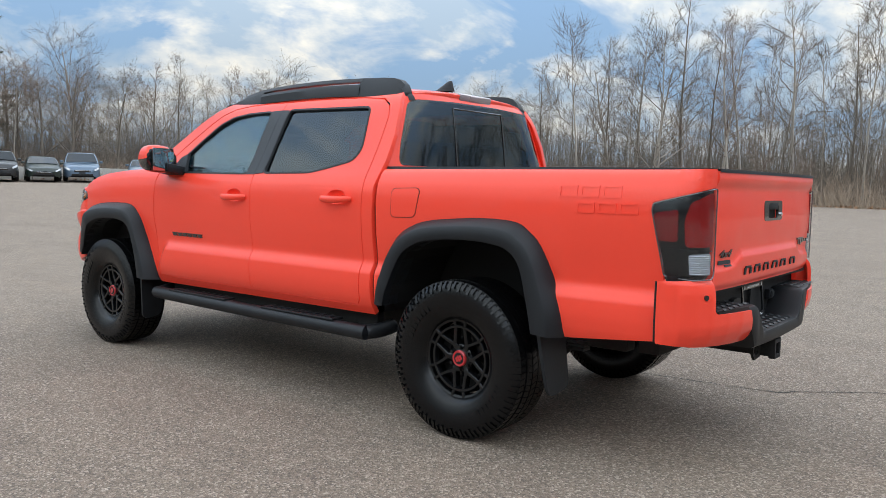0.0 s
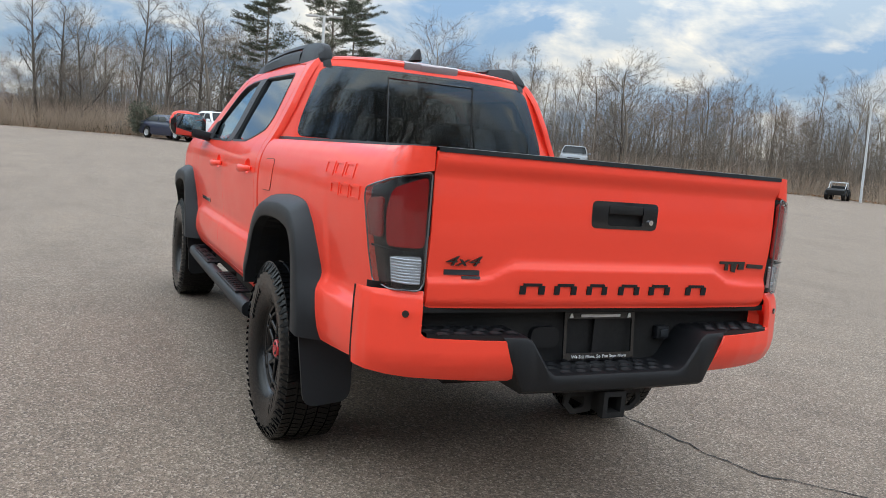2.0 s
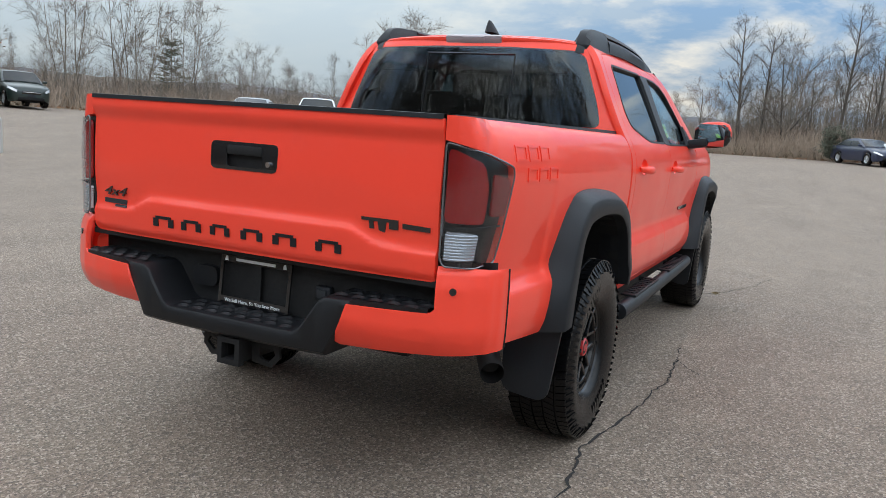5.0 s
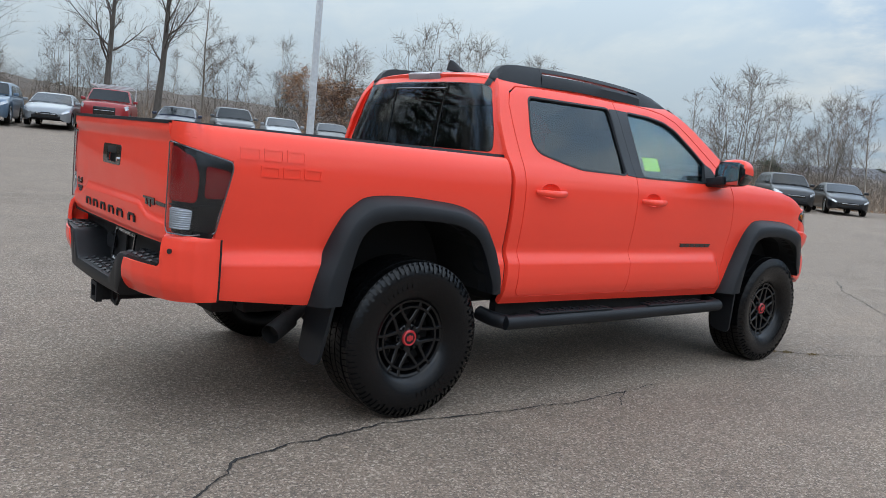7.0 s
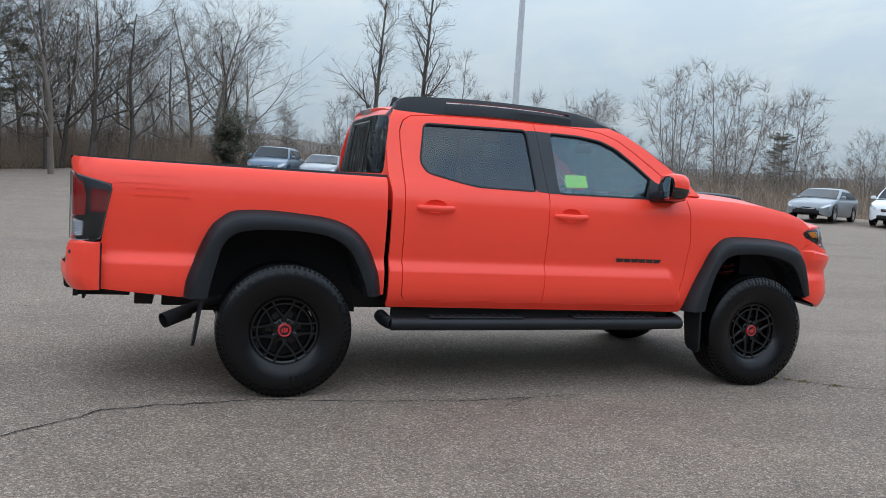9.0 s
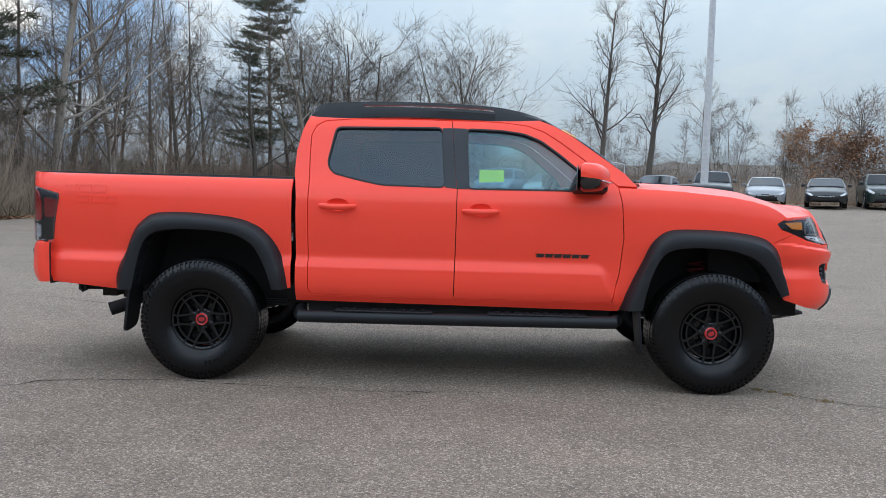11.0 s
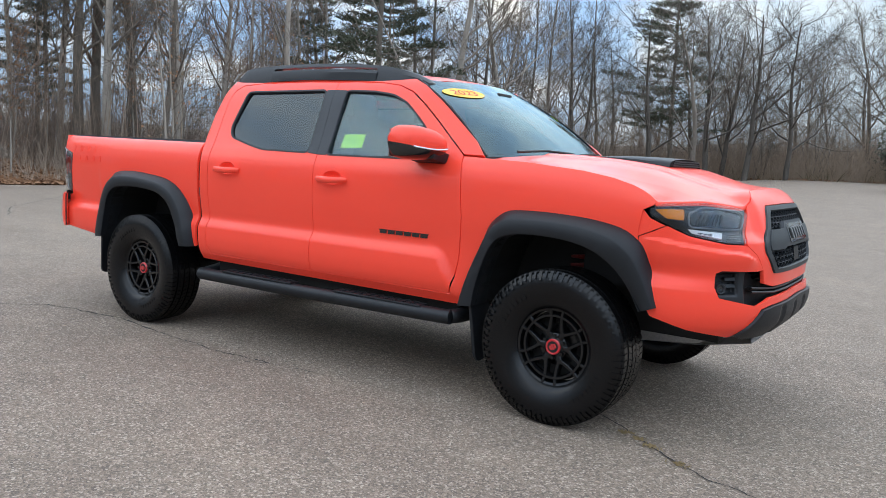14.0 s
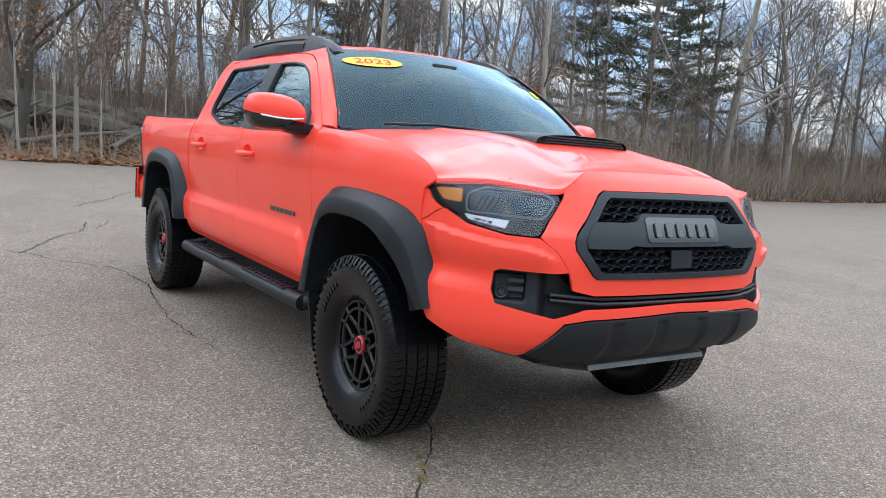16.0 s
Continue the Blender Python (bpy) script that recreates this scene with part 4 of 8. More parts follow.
skin("grille_surround", SURR, nose, M_PAINT, truck, "red-orange grille surround", holes=[GRIL_O], step=0.03, stepv=0.02, thick=0.02, inward=(1.5, 0, 0.9))
BUMP = [(0, 0.716), (0.45, 0.706), (0.578, 0.671), (0.80, 0.713), (0.822, 0.760), (0.818, 0.822), (0.79, 0.835), (0.585, 0.831), (0.5375, 0.836), (0.5875, 0.9052), (0.6425, 0.9412), (0.659, 0.950), (0.777, 0.953), (0.948, 0.980), (1.055, 1.020), (1.178, 0.962), (1.178, 0.90), (1.150, 0.80), (1.142, 0.68), (1.10, 0.605), (0.93, 0.556), (0.70, 0.522), (0.675, 0.532), (0.60, 0.60), (0.545, 0.656), (0.45, 0.670), (0, 0.684)]
BUMP = BUMP + [(-u, z) for u, z in BUMP[-2:0:-1]]
skin("front_bumper", BUMP, nose, M_PAINT, truck, "red-orange front bumper skin", step=0.014, stepv=0.010, thick=0.02, inward=(1.5, 0, 0.8))
# the wing's forward tip, between the lamp's corner and the bumper's slanting seam
both("wing_tip", [(1.063, 1.021), (1.134, 1.048), (1.163, 1.083), (1.186, 1.083), (1.186, 0.963)], lambda u, z: nose_out(u, z, 0.0012), M_PAINT, truck, step=0.02, stepv=0.012, thick=0.012, inward=(1.5, 0, 0.9))
VAL = [(0, 0.680), (0.45, 0.666), (0.54, 0.652), (0.597, 0.596), (0.67, 0.528), (0.60, 0.508), (0.45, 0.505), (0, 0.515)]
VAL = VAL + [(-u, z) for u, z in VAL[-2:0:-1]]


def valance(u, z):
    a = abs(u)
    rib = 0.010 * smooth01((0.035 - abs((a % 0.22) - 0.11)) / 0.012) if a < 0.5 else 0.0
    return nose(u, z, 0.016 - rib * smooth01((0.665 - z) / 0.02))


skin("bumper_guard", VAL, valance, M_BLACK, truck, "dark grey ribbed plastic bumper guard", step=0.018, stepv=0.03, thick=0.03, inward=(1.5, 0, 0.7))
# lower intake and fog-lamp pockets
POCK = [(0, 0.770), (0.43, 0.768), (0.515, 0.785), (0.58, 0.845), (0.785, 0.850), (0.835, 0.835), (0.838, 0.755), (0.815, 0.690), (0.580, 0.632), (0.45, 0.655), (0, 0.668)]
POCK = POCK + [(-u, z) for u, z in POCK[-2:0:-1]]


def pocket(u, z):
    a = abs(u)
    recess = smooth01((a - 0.690) / 0.012) * smooth01((0.822 - a) / 0.010) * smooth01((z - 0.722) / 0.010) * smooth01((0.826 - z) / 0.010)
    return nose(u, z, -0.05 * smooth01((0.66 - a) / 0.06) - 0.016 - 0.045 * recess)


pk = skin("lower_intake", POCK, pocket, M_BLACK, truck, "black lower intake and fog-lamp bezels", step=0.010, stepv=0.008, thick=0.02, inward=(1.5, 0, 0.7))
for s2 in (-1, 1):
    for z in (0.724, 0.742):
        bm = bmesh.new()
        loft(bm, [[nose(s2 * u / 10, z + dz + 0.006 * max(0, u - 4), off) for dz, off in ((-0.004, -0.050), (-0.005, -0.012), (0.0, -0.009), (0.005, -0.012), (0.004, -0.050))] for u in range(0, 7)])
        bmesh.ops.recalc_face_normals(bm, faces=bm.faces[:])
        part("intake_bar", bm, M_GREY, pk)
    for k in range(2):
        bm = bmesh.new()
        z = 0.795 - 0.030 * k
        loft(bm, [[nose(s2 * u, z + dz, off) for dz, off in ((-0.006, -0.060), (-0.007, -0.026), (0.007, -0.030), (0.006, -0.060))] for u in (0.700, 0.730, 0.760)])
        bmesh.ops.recalc_face_normals(bm, faces=bm.faces[:])
        part("bezel_fin", bm, M_BLACK, pk)
    bm = bmesh.new()
    c = nose(s2 * 0.782, 0.752, -0.046)
    n = (nose(s2 * 0.782, 0.752, 0.1) - c).normalized()
    rot = n.to_track_quat("Z", "Y").to_matrix().to_4x4()
    lathe(bm, [(0.0, 0.006), (0.012, 0.008), (0.017, 0.016), (0.022, 0.018), (0.025, 0.012), (0.026, -0.012)], 24, "z")
    for f in bm.faces:
        f.material_index = 1 if f.calc_center_median().xy.length < 0.015 else 0
    bmesh.ops.transform(bm, matrix=Matrix.Translation(c) @ rot, verts=bm.verts[:])
    bmesh.ops.recalc_face_normals(bm, faces=bm.faces[:])
    part("fog_lamp", bm, [M_GREY, M_REFLECT], pk, "small round fog lamp")

# grille: frame, bar, mesh, badge panel
gr = skin("grille", GRIL_O, lambda u, z: nose(u, z, -0.055), M_UNDER, truck, "black grille with hexagonal mesh", step=0.06, thick=0.02, inward=(1.5, 0, 0.9))
INN = [(0.0, 1.106), (0.345, 1.104), (0.372, 1.085), (0.470, 0.965), (0.478, 0.945), (0.474, 0.918), (0.415, 0.846), (0.395, 0.836), (0.0, 0.834)]
INN = INN + [(-u, z) for u, z in INN[-2:0:-1]]
GRIL_F = [(u * 0.992, 0.97 + (z - 0.97) * 0.985) for u, z in GRIL_O]
skin("grille_frame", GRIL_F, lambda u, z: nose(u, z, 0.008), M_GREY, gr, "dark grey grille frame", holes=[INN], step=0.05, thick=0.05, inward=(1.5, 0, 0.9))
BAR = [(0.0, 1.052), (0.205, 1.052), (0.240, 1.022), (0.30, 1.018), (0.432, 1.018), (0.462, 0.985), (0.478, 0.950), (0.470, 0.925), (0.30, 0.925), (0.262, 0.938), (0.215, 0.934), (0.0, 0.934)]
BAR_O = BAR + [(-u, z) for u, z in BAR[-2:0:-1]]
skin("grille_bar", BAR_O, lambda u, z: nose(u, z, 0.012), M_GREY, gr, "dark grey grille cross bar", step=0.05, thick=0.05, inward=(1.5, 0, 0.9))
PLQ = rounded([(0.200, 1.040), (-0.200, 1.040), (-0.200, 0.950), (0.200, 0.950)], 0.018)
skin("badge_panel", PLQ, lambda u, z: nose(u, z, 0.016), M_GLOSSBLK, gr, step=0.06, thick=0.01, inward=(1.5, 0, 0.9))
bm = bmesh.new()
for k in range(6):
    u0 = -0.148 + k * 0.0592
    ob_pts = rounded([(u0 - 0.014, 0.970), (u0 + 0.014, 0.970), (u0 + 0.014, 1.020), (u0 - 0.014, 1.020)], 0.008, 3)
    prism(bm, ob_pts, 0.006, lambda u, v, w: nose(u, v, 0.017 + w))
part("badge_bar", bm, M_BADGE, gr, "six plain grey badge blocks", smooth=False)["kind"] = "stuff"
bm = bmesh.new()
for row, zz in enumerate([0.849 + 0.0262 * i for i in range(10)]):
    for i in range(-9, 10):
        u = i * 0.056 + (0.028 if row % 2 else 0)
        lim = lerp(zz, [(0.835, 0.40), (0.93, 0.47), (0.97, 0.46), (1.105, 0.35)])
        if abs(u) > lim or (0.928 < zz < 1.03 and abs(u) < 0.46) or (zz < 0.93 and abs(u) < 0.062):
            continue
        hexa = [(u + 0.0335 * c, zz + 0.0175 * d) for c, d in ((1, 0), (0.55, 1), (-0.55, 1), (-1, 0), (-0.55, -1), (0.55, -1))]
        inn = [(u + 0.0245 * c, zz + 0.0100 * d) for c, d in ((1, 0), (0.6, 1), (-0.6, 1), (-1, 0), (-0.6, -1), (0.6, -1))]
        A = [bm.verts.new(nose(a, b, -0.024)) for a, b in hexa]
        B = [bm.verts.new(nose(a, b, -0.006)) for a, b in inn]
        C = [bm.verts.new(nose(a, b, -0.045)) for a, b in inn]
        for k in range(6):
            bm.faces.new((A[k], A[(k + 1) % 6], B[(k + 1) % 6], B[k]))
            bm.faces.new((B[k], B[(k + 1) % 6], C[(k + 1) % 6], C[k]))
bmesh.ops.recalc_face_normals(bm, faces=bm.faces[:])
part("grille_mesh", bm, M_GREY, gr, "dark hexagonal grille mesh", smooth=False)["kind"] = "stuff"
bm = bmesh.new()
prism(bm, [(-0.058, 0.850), (0.058, 0.850), (0.058, 0.918), (-0.058, 0.918)], 0.012, lambda u, v, w: nose(u, v, -0.018 + w))
part("radar_cover", bm, M_BLACK, gr, smooth=False)

# headlamps
HEAD = rounded([(1.150, 1.088), (1.080, 1.120), (0.892, 1.132), (0.600, 1.110), (0.556, 1.084), (0.640, 0.984), (0.664, 0.954), (0.777, 0.959), (0.948, 0.986), (1.132, 1.056)], 0.016, 3)
for sgn in (1, -1):
    mir = sgn < 0
    hd = skin("headlamp", HEAD, lambda u, z: nose_out(u, z, -0.030), M_LAMP_SMOKE, truck, "smoked headlamp with amber corner", step=0.05, thick=0.02, mirror=mir, inward=(1.5, 0, 0.9))
    skin("amber_lens", rounded([(1.122, 1.092), (0.985, 1.098), (0.980, 1.050), (1.062, 1.054)], 0.008, 2), lambda u, z: nose_out(u, z, -0.008), M_LENS_AMBER, hd, "amber side lens", step=0.04, thick=0.008, mirror=mir, inward=(1.5, 0, 0.9))
    skin("reflector", rounded([(0.955, 1.078), (0.89, 1.104), (0.625, 1.090), (0.592, 1.070), (0.645, 1.020), (0.945, 1.024)], 0.02, 3), lambda u, z: nose_out(u, z, -0.016 - 0.009 * math.sin(max(0, min(1, (u - 0.6) / 0.34)) * math.pi * 2) ** 2), M_REFLECT, hd, "bright lamp reflector", step=0.02, thick=0.006, mirror=mir, inward=(1.5, 0, 0.9))
    # curved ribs of the projector chamber
    for k in range(7):
        bm = bmesh.new()
        u = 0.785 + k * 0.022
        tube(bm, [nose_out(u + 0.006, 1.030, -0.014), nose_out(u - 0.004, 1.050, -0.013), nose_out(u - 0.020, 1.078, -0.014)], 0.0028, 5)
        part("reflector_rib", flipped(bm, mir), M_LAMP_SMOKE, hd)
    skin("projector_lens", rounded([(0.765, 1.030), (0.765, 1.082), (0.685, 1.074), (0.668, 1.032)], 0.02, 4), lambda u, z: nose_out(u, z, -0.010), M_GLOSSBLK, hd, "dark projector lens", step=0.02, thick=0.006, mirror=mir, inward=(1.5, 0, 0.9))
    # pale light guide round the chamber
    ring = rounded([(0.962, 1.082), (0.892, 1.111), (0.622, 1.096), (0.580, 1.072), (0.640, 1.012), (0.955, 1.020)], 0.02, 3)
    bm = bmesh.new()
    pts = [nose_out(u, z, -0.009) for u, z in ring]
    tube(bm, pts + pts[:1], 0.0045, 6)
    part("light_guide", flipped(bm, mir), M_GUIDE, hd, "pale light-guide ring")
    for k in range(4):
        bm = bmesh.new()
        z = 0.966 + 0.009 * k
        tube(bm, [nose_out(0.768 - 0.006 * k, z, -0.010), nose_out(0.672 - 0.004 * k, z - 0.002, -0.010)], 0.0022, 5)
        part("lamp_fin", flipped(bm, mir), M_UNDER, hd)
    skin("running_lamp", [(0.960, 1.012), (0.780, 1.000), (0.792, 0.976), (0.940, 0.994)], lambda u, z: nose_out(u, z, -0.006), M_WHITE, hd, "white running-lamp strip", step=0.04, thick=0.008, mirror=mir, inward=(1.5, 0, 0.9))
    bm = bmesh.new()
    for a, b, z0, z1 in ((0.915, 0.89, 0.999, 0.994), (0.905, 0.90, 0.999, 0.989), (0.884, 0.868, 0.997, 0.992), (0.884, 0.88, 0.997, 0.987), (0.862, 0.845, 0.995, 0.986)):
        prism(bm, [(a, z0), (b, z0), (b, z1), (a, z1)], 0.002, lambda u, v, w: nose_out(u, v, -0.005 + w))
    part("lamp_mark", flipped(bm, mir), M_GLOSSBLK, hd, smooth=False)
    cv = skin("lens_cover", HEAD, lambda u, z: nose_out(u, z, 0.001), M_CLEARLENS, hd, "clear lamp cover", step=0.05, thick=0.003, mirror=mir, inward=(1.5, 0, 0.9))
    cv.visible_shadow = False

# wheel-arch flares

def dense(pts, n):
    """Catmull-Rom points along a path."""
    out = []
    m = len(pts) - 1
    for i in range(n + 1):
        t = i / n * m
        k = min(int(t), m - 1)
        f = t - k
        p = [Vector(pts[max(0, min(m, k + d))]) for d in (-1, 0, 1, 2)]
        out.append(0.5 * (2 * p[1] + (p[2] - p[0]) * f + (2 * p[0] - 5 * p[1] + 4 * p[2] - p[3]) * f * f + (3 * p[1] - p[0] - 3 * p[2] + p[3]) * f ** 3))
    return out


for sgn in (1, -1):
    for name, o, i in (("rear_arch_flare", FL_RO, FL_RI), ("front_arch_flare", FL_FO, FL_FI)):
        bm = bmesh.new()
        rows = []
        for a, b in zip(dense(o, 44), dense(i, 44)):
            s = side_y(min(a.x, 2.05), a.y) - (max(0.0, a.x - 2.03) * 0.75)
            top = max(s + 0.055, 0.945 - max(0.0, a.x - 1.95) * 0.35)
            m1, m2, m3 = a.lerp(b, 0.05), a.lerp(b, 0.34), a.lerp(b, 0.41)
            rows.append([(a.x, s - 0.004, a.y), (m1.x, s + 0.016, m1.y), (m2.x, top - 0.006, m2.y), (m3.x, top, m3.y), (a.lerp(b, 0.94).x, top + 0.004, a.lerp(b, 0.94).y), (b.x, top, b.y), (b.x, top - 0.03, b.y), (b.x, s - 0.06, b.y)])
        loft(bm, rows)
        bmesh.ops.recalc_face_normals(bm, faces=bm.faces[:])
        flipped(bm, sgn < 0)
        part(name, bm, M_BLACK, truck, "textured black plastic arch flare", angle=40)
        # dark liner inside the arch
        bm = bmesh.new()
        loft(bm, [[(b.x, 0.90, b.y), (b.x, 0.50, b.y + 0.01)] for b in dense(i, 24)])
        loft(bm, [[(b.x, 0.50, b.y + 0.012), (b.x, 0.50, min(0.46, b.y))] for b in dense(i, 24)])
        part("wheel_well", flipped(bm, sgn < 0), M_WELL, truck, smooth=False)
    # mud flaps
    for x, y0, y1, z0, z1, lean in ((-2.062, 0.695, 0.925, 0.285, 0.62, 0.10), (1.160, 0.735, 0.925, 0.225, 0.56, -0.07)):
        bm = bmesh.new()
        prism(bm, rounded([(y0, z1), (y0 + 0.015, z0 + 0.02), (y1 - 0.03, z0), (y1, z1)], 0.05, 4), 0.016, lambda u, v, w: Vector((x - w - lean * (z1 - v) - 0.5 * lean * (z1 - v) ** 2 * 3, sgn * u, v)))
        bmesh.ops.recalc_face_normals(bm, faces=bm.faces[:])
        part("mud_flap", bm, M_BLACK, truck)

# load bed sides
A_R = [tuple((a + b) / 2) for a, b in zip(dense(FL_RO, 20), dense(FL_RI, 20))]
U = tail_u
BED = [(0.722, 1.304), (0.80, 1.302), (0.95, 1.299), (U(-2.3), 1.297), (U(-1.6), 1.294), (U(-1.052), 1.292), (U(-1.052), 0.60)] + [(U(x), z) for x, z in A_R[::-1]] + [(U(-2.20), 0.565), (U(-2.598), 0.602), (U(-2.604), 0.640), (U(-2.652), 0.648), (U(-2.656), 0.842), (U(-2.606), 0.850), (U(-2.590), 0.95), (U(-2.552), 1.135), (U(-2.556), 1.166), (U(-2.60), 1.178), (0.85, 1.205), (0.722, 1.232)]
both("bed_side", BED, tail, M_PAINT, truck, step=0.035, stepv=0.014, thick=0.02, inward=(-1.9, 0, 0.9))
for s2 in (-1, 1):
    bm = bmesh.new()
    loft(bm, [[(x, s2 * (spline(x, WIDE) - 0.092), 1.290), (x, s2 * (spline(x, WIDE) - 0.098), 1.307), (x, s2 * (spline(x, WIDE) - 0.16), 1.307), (x, s2 * (spline(x, WIDE) - 0.165), 1.25)][::s2] for x in [-2.74 + 0.1 * k for k in range(17)] + [-1.04]])
    part("bed_rail_cap", bm, M_BLACK, truck, "black bed rail cap")
bm = bmesh.new()
box(bm, (1.70, 0.98, 0.03), (-1.90, 0, 0.86))
for s2 in (-1, 1):
    box(bm, (1.70, 0.03, 0.26), (-1.90, s2 * 0.70, 1.16))
box(bm, (0.03, 1.40, 0.44), (-1.06, 0, 1.06))
part("bed_liner", bm, M_BLACK, truck, "black bed liner", smooth=False)

# stamped lettering is kept as plain raised strokes
def stroke_mark(bm, rects, to, h=0.0045):
    for u0, u1, v0, v1 in rects:
        pts = [(u0, v0), (u1, v0), (u1, v1), (u0, v1)]
        prism(bm, pts, h, to)


for sgn in (1, -1):
    bm = bmesh.new()
    # two rows of three plain outlined blocks, read from the nose on one side, from the tail on the other
    rects = []
    for r0, r1, lo, hi in ((0.0, 0.088, 1.178, 1.229), (0.104, 0.190, 1.178, 1.229), (0.206, 0.29, 1.178, 1.229), (0.09, 0.174, 1.112, 1.157), (0.188, 0.272, 1.112, 1.157), (0.286, 0.37, 1.112, 1.157)):
        rects += [(r0, r1, hi - 0.007, hi), (r0, r1, lo, lo + 0.007), (r0, r0 + 0.008, lo + 0.007, hi - 0.007), (r1 - 0.008, r1, lo + 0.007, hi - 0.007)]
    stroke_mark(bm, rects, lambda u, v, w: tail(U(-2.13 - u if sgn > 0 else -2.53 + u), v, 0) + Vector((0, -0.001 + w, 0)))
    bmesh.ops.recalc_face_normals(bm, faces=bm.faces[:])
    part("stamped_mark", flipped(bm, sgn < 0), M_PAINT, truck, smooth=False)
    bm = bmesh.new()
    for k in range(6):
        a = 0.505 + k * 0.056
        prism(bm, [(a, 0.838), (a + 0.046, 0.838), (a + 0.050, 0.858), (a + 0.004, 0.858)], 0.005, lambda u, v, w: Vector((u, side_y(u, v) + w, v)))
    prism(bm, [(0.50, 0.856), (0.84, 0.856), (0.84, 0.861), (0.50, 0.861)], 0.005, lambda u, v, w: Vector((u, side_y(u, v) + w, v)))
    part("door_badge", flipped(bm, sgn < 0), M_GLOSSBLK, truck, "black plain badge strip", smooth=False)
# fuel flap on the driver's side
FUEL = rounded([(-1.155, 1.195), (-1.325, 1.200), (-1.345, 1.185), (-1.320, 1.050), (-1.155, 1.045)], 0.03)
skin("fuel_flap_gap", FUEL, lambda x, z: tail(U(x), z) + Vector((0, 0.0012, 0)), M_UNDER, truck, step=0.05, thick=0.002, inward=MIDY)
FUEL2 = [(-1.245 + (x + 1.245) * 0.965, 1.123 + (z - 1.123) * 0.965) for x, z in FUEL]
skin("fuel_flap", FUEL2, lambda x, z: tail(U(x), z) + Vector((0, 0.003, 0)), M_PAINT, truck, step=0.03, thick=0.003, inward=MIDY)

# tailgate
def gate(y, z):
    a = abs(y)
    edge = lerp(a, [(0.0, 0.945), (0.42, 0.945), (0.50, 0.905), (0.62, 0.893), (0.72, 0.893)])
    ledge = 0.009 * smooth01((edge - z + 0.012) / 0.026) - 0.006 * smooth01((z - edge) / 0.03) * smooth01((edge + 0.16 - z) / 0.13)
    lip = 0.020 * smooth01((z - 1.215) / 0.055)
    belly = 0.012 * math.sin(math.pi * min(1, max(0, (z - 0.80) / 0.5)))
    tuck = -0.012 * smooth01((0.835 - z) / 0.03)
    return Vector((-2.770 - ledge - lip - belly - tuck + 0.02 * (a / 0.72) ** 4, y, z))


GATE = rounded([(-0.712, 0.806), (0.712, 0.806), (0.716, 1.296), (-0.716, 1.296)], 0.012, 3)
HOLE = rounded([(-0.130, 1.086), (0.136, 1.086), (0.138, 1.172), (-0.134, 1.172)], 0.018, 3)
tg = skin("tailgate", GATE, gate, M_PAINT, truck, "red-orange tailgate with a raised lower ledge", holes=[HOLE], step=0.022, stepv=0.012, thick=0.03, inward=(-1.9, 0, 1.0))
bm = bmesh.new()
loft(bm, [[gate(y, 1.293) + Vector((-0.004, 0, -0.002)), gate(y, 1.293) + Vector((-0.003, 0, 0.012)), gate(y, 1.293) + Vector((0.05, 0, 0.014)), gate(y, 1.293) + Vector((0.06, 0, -0.01))] for y in [-0.715 + 1.43 * k / 20 for k in range(21)]])
part("tailgate_cap", bm, M_BLACK, tg, "black tailgate cap")
bez = rounded([(-0.134, 1.083), (0.139, 1.083), (0.141, 1.175), (-0.137, 1.175)], 0.02, 3)
skin("handle_bezel", bez, lambda y, z: gate(y, z) + Vector((-0.002, 0, 0)), M_GLOSSBLK, tg, "gloss black tailgate handle bezel", holes=[rounded([(-0.075, 1.094), (0.075, 1.094), (0.075, 1.163), (-0.075, 1.163)], 0.014, 3)], step=0.05, thick=0.012, inward=(-1.9, 0, 1.0))
bm = bmesh.new()
box(bm, (0.02, 0.165, 0.085), (-2.752, 0, 1.128))
box(bm, (0.022, 0.145, 0.032), (-2.772, 0, 1.149), None, 0.006)
part("handle_grip", bm, M_UNDER, tg)
bm = bmesh.new()
cyl(bm, 0.009, 0.01, (gate(-0.104, 1.11).x - 0.005, -0.104, 1.11), "x", 16)
part("key_lock", bm, M_CHROME, tg)

# tailgate badges
def on_gate(u, v, w):
    return gate(u, v) + Vector((-0.001 - w, 0, 0))


bm = bmesh.new()
TG = [(0.394, 0.30), (0.262, 0.175), (0.132, 0.05), (0.0, -0.088), (-0.132, -0.225), (-0.300, -0.395)]
for k, (a, b) in enumerate(TG):
    s = a - b
    zt, zb = 0.893, 0.856
    shapes = [[(a - 0.012, zt), (b + 0.012, zt), (b + 0.012, zt - 0.010), (a - 0.012, zt - 0.010)], [(a, zt - 0.008), (a - s * 0.24, zt - 0.008), (a - s * 0.24, zb), (a, zb)], [(b + s * 0.24, zt - 0.008), (b, zt - 0.008), (b, zb), (b + s * 0.24, zb)]]
    bm = bmesh.new()
    for sh in shapes:
        prism(bm, sh, 0.004, on_gate)
    part("inset_mark", bm, M_BLACK, tg, "black inset badge shape", smooth=False)


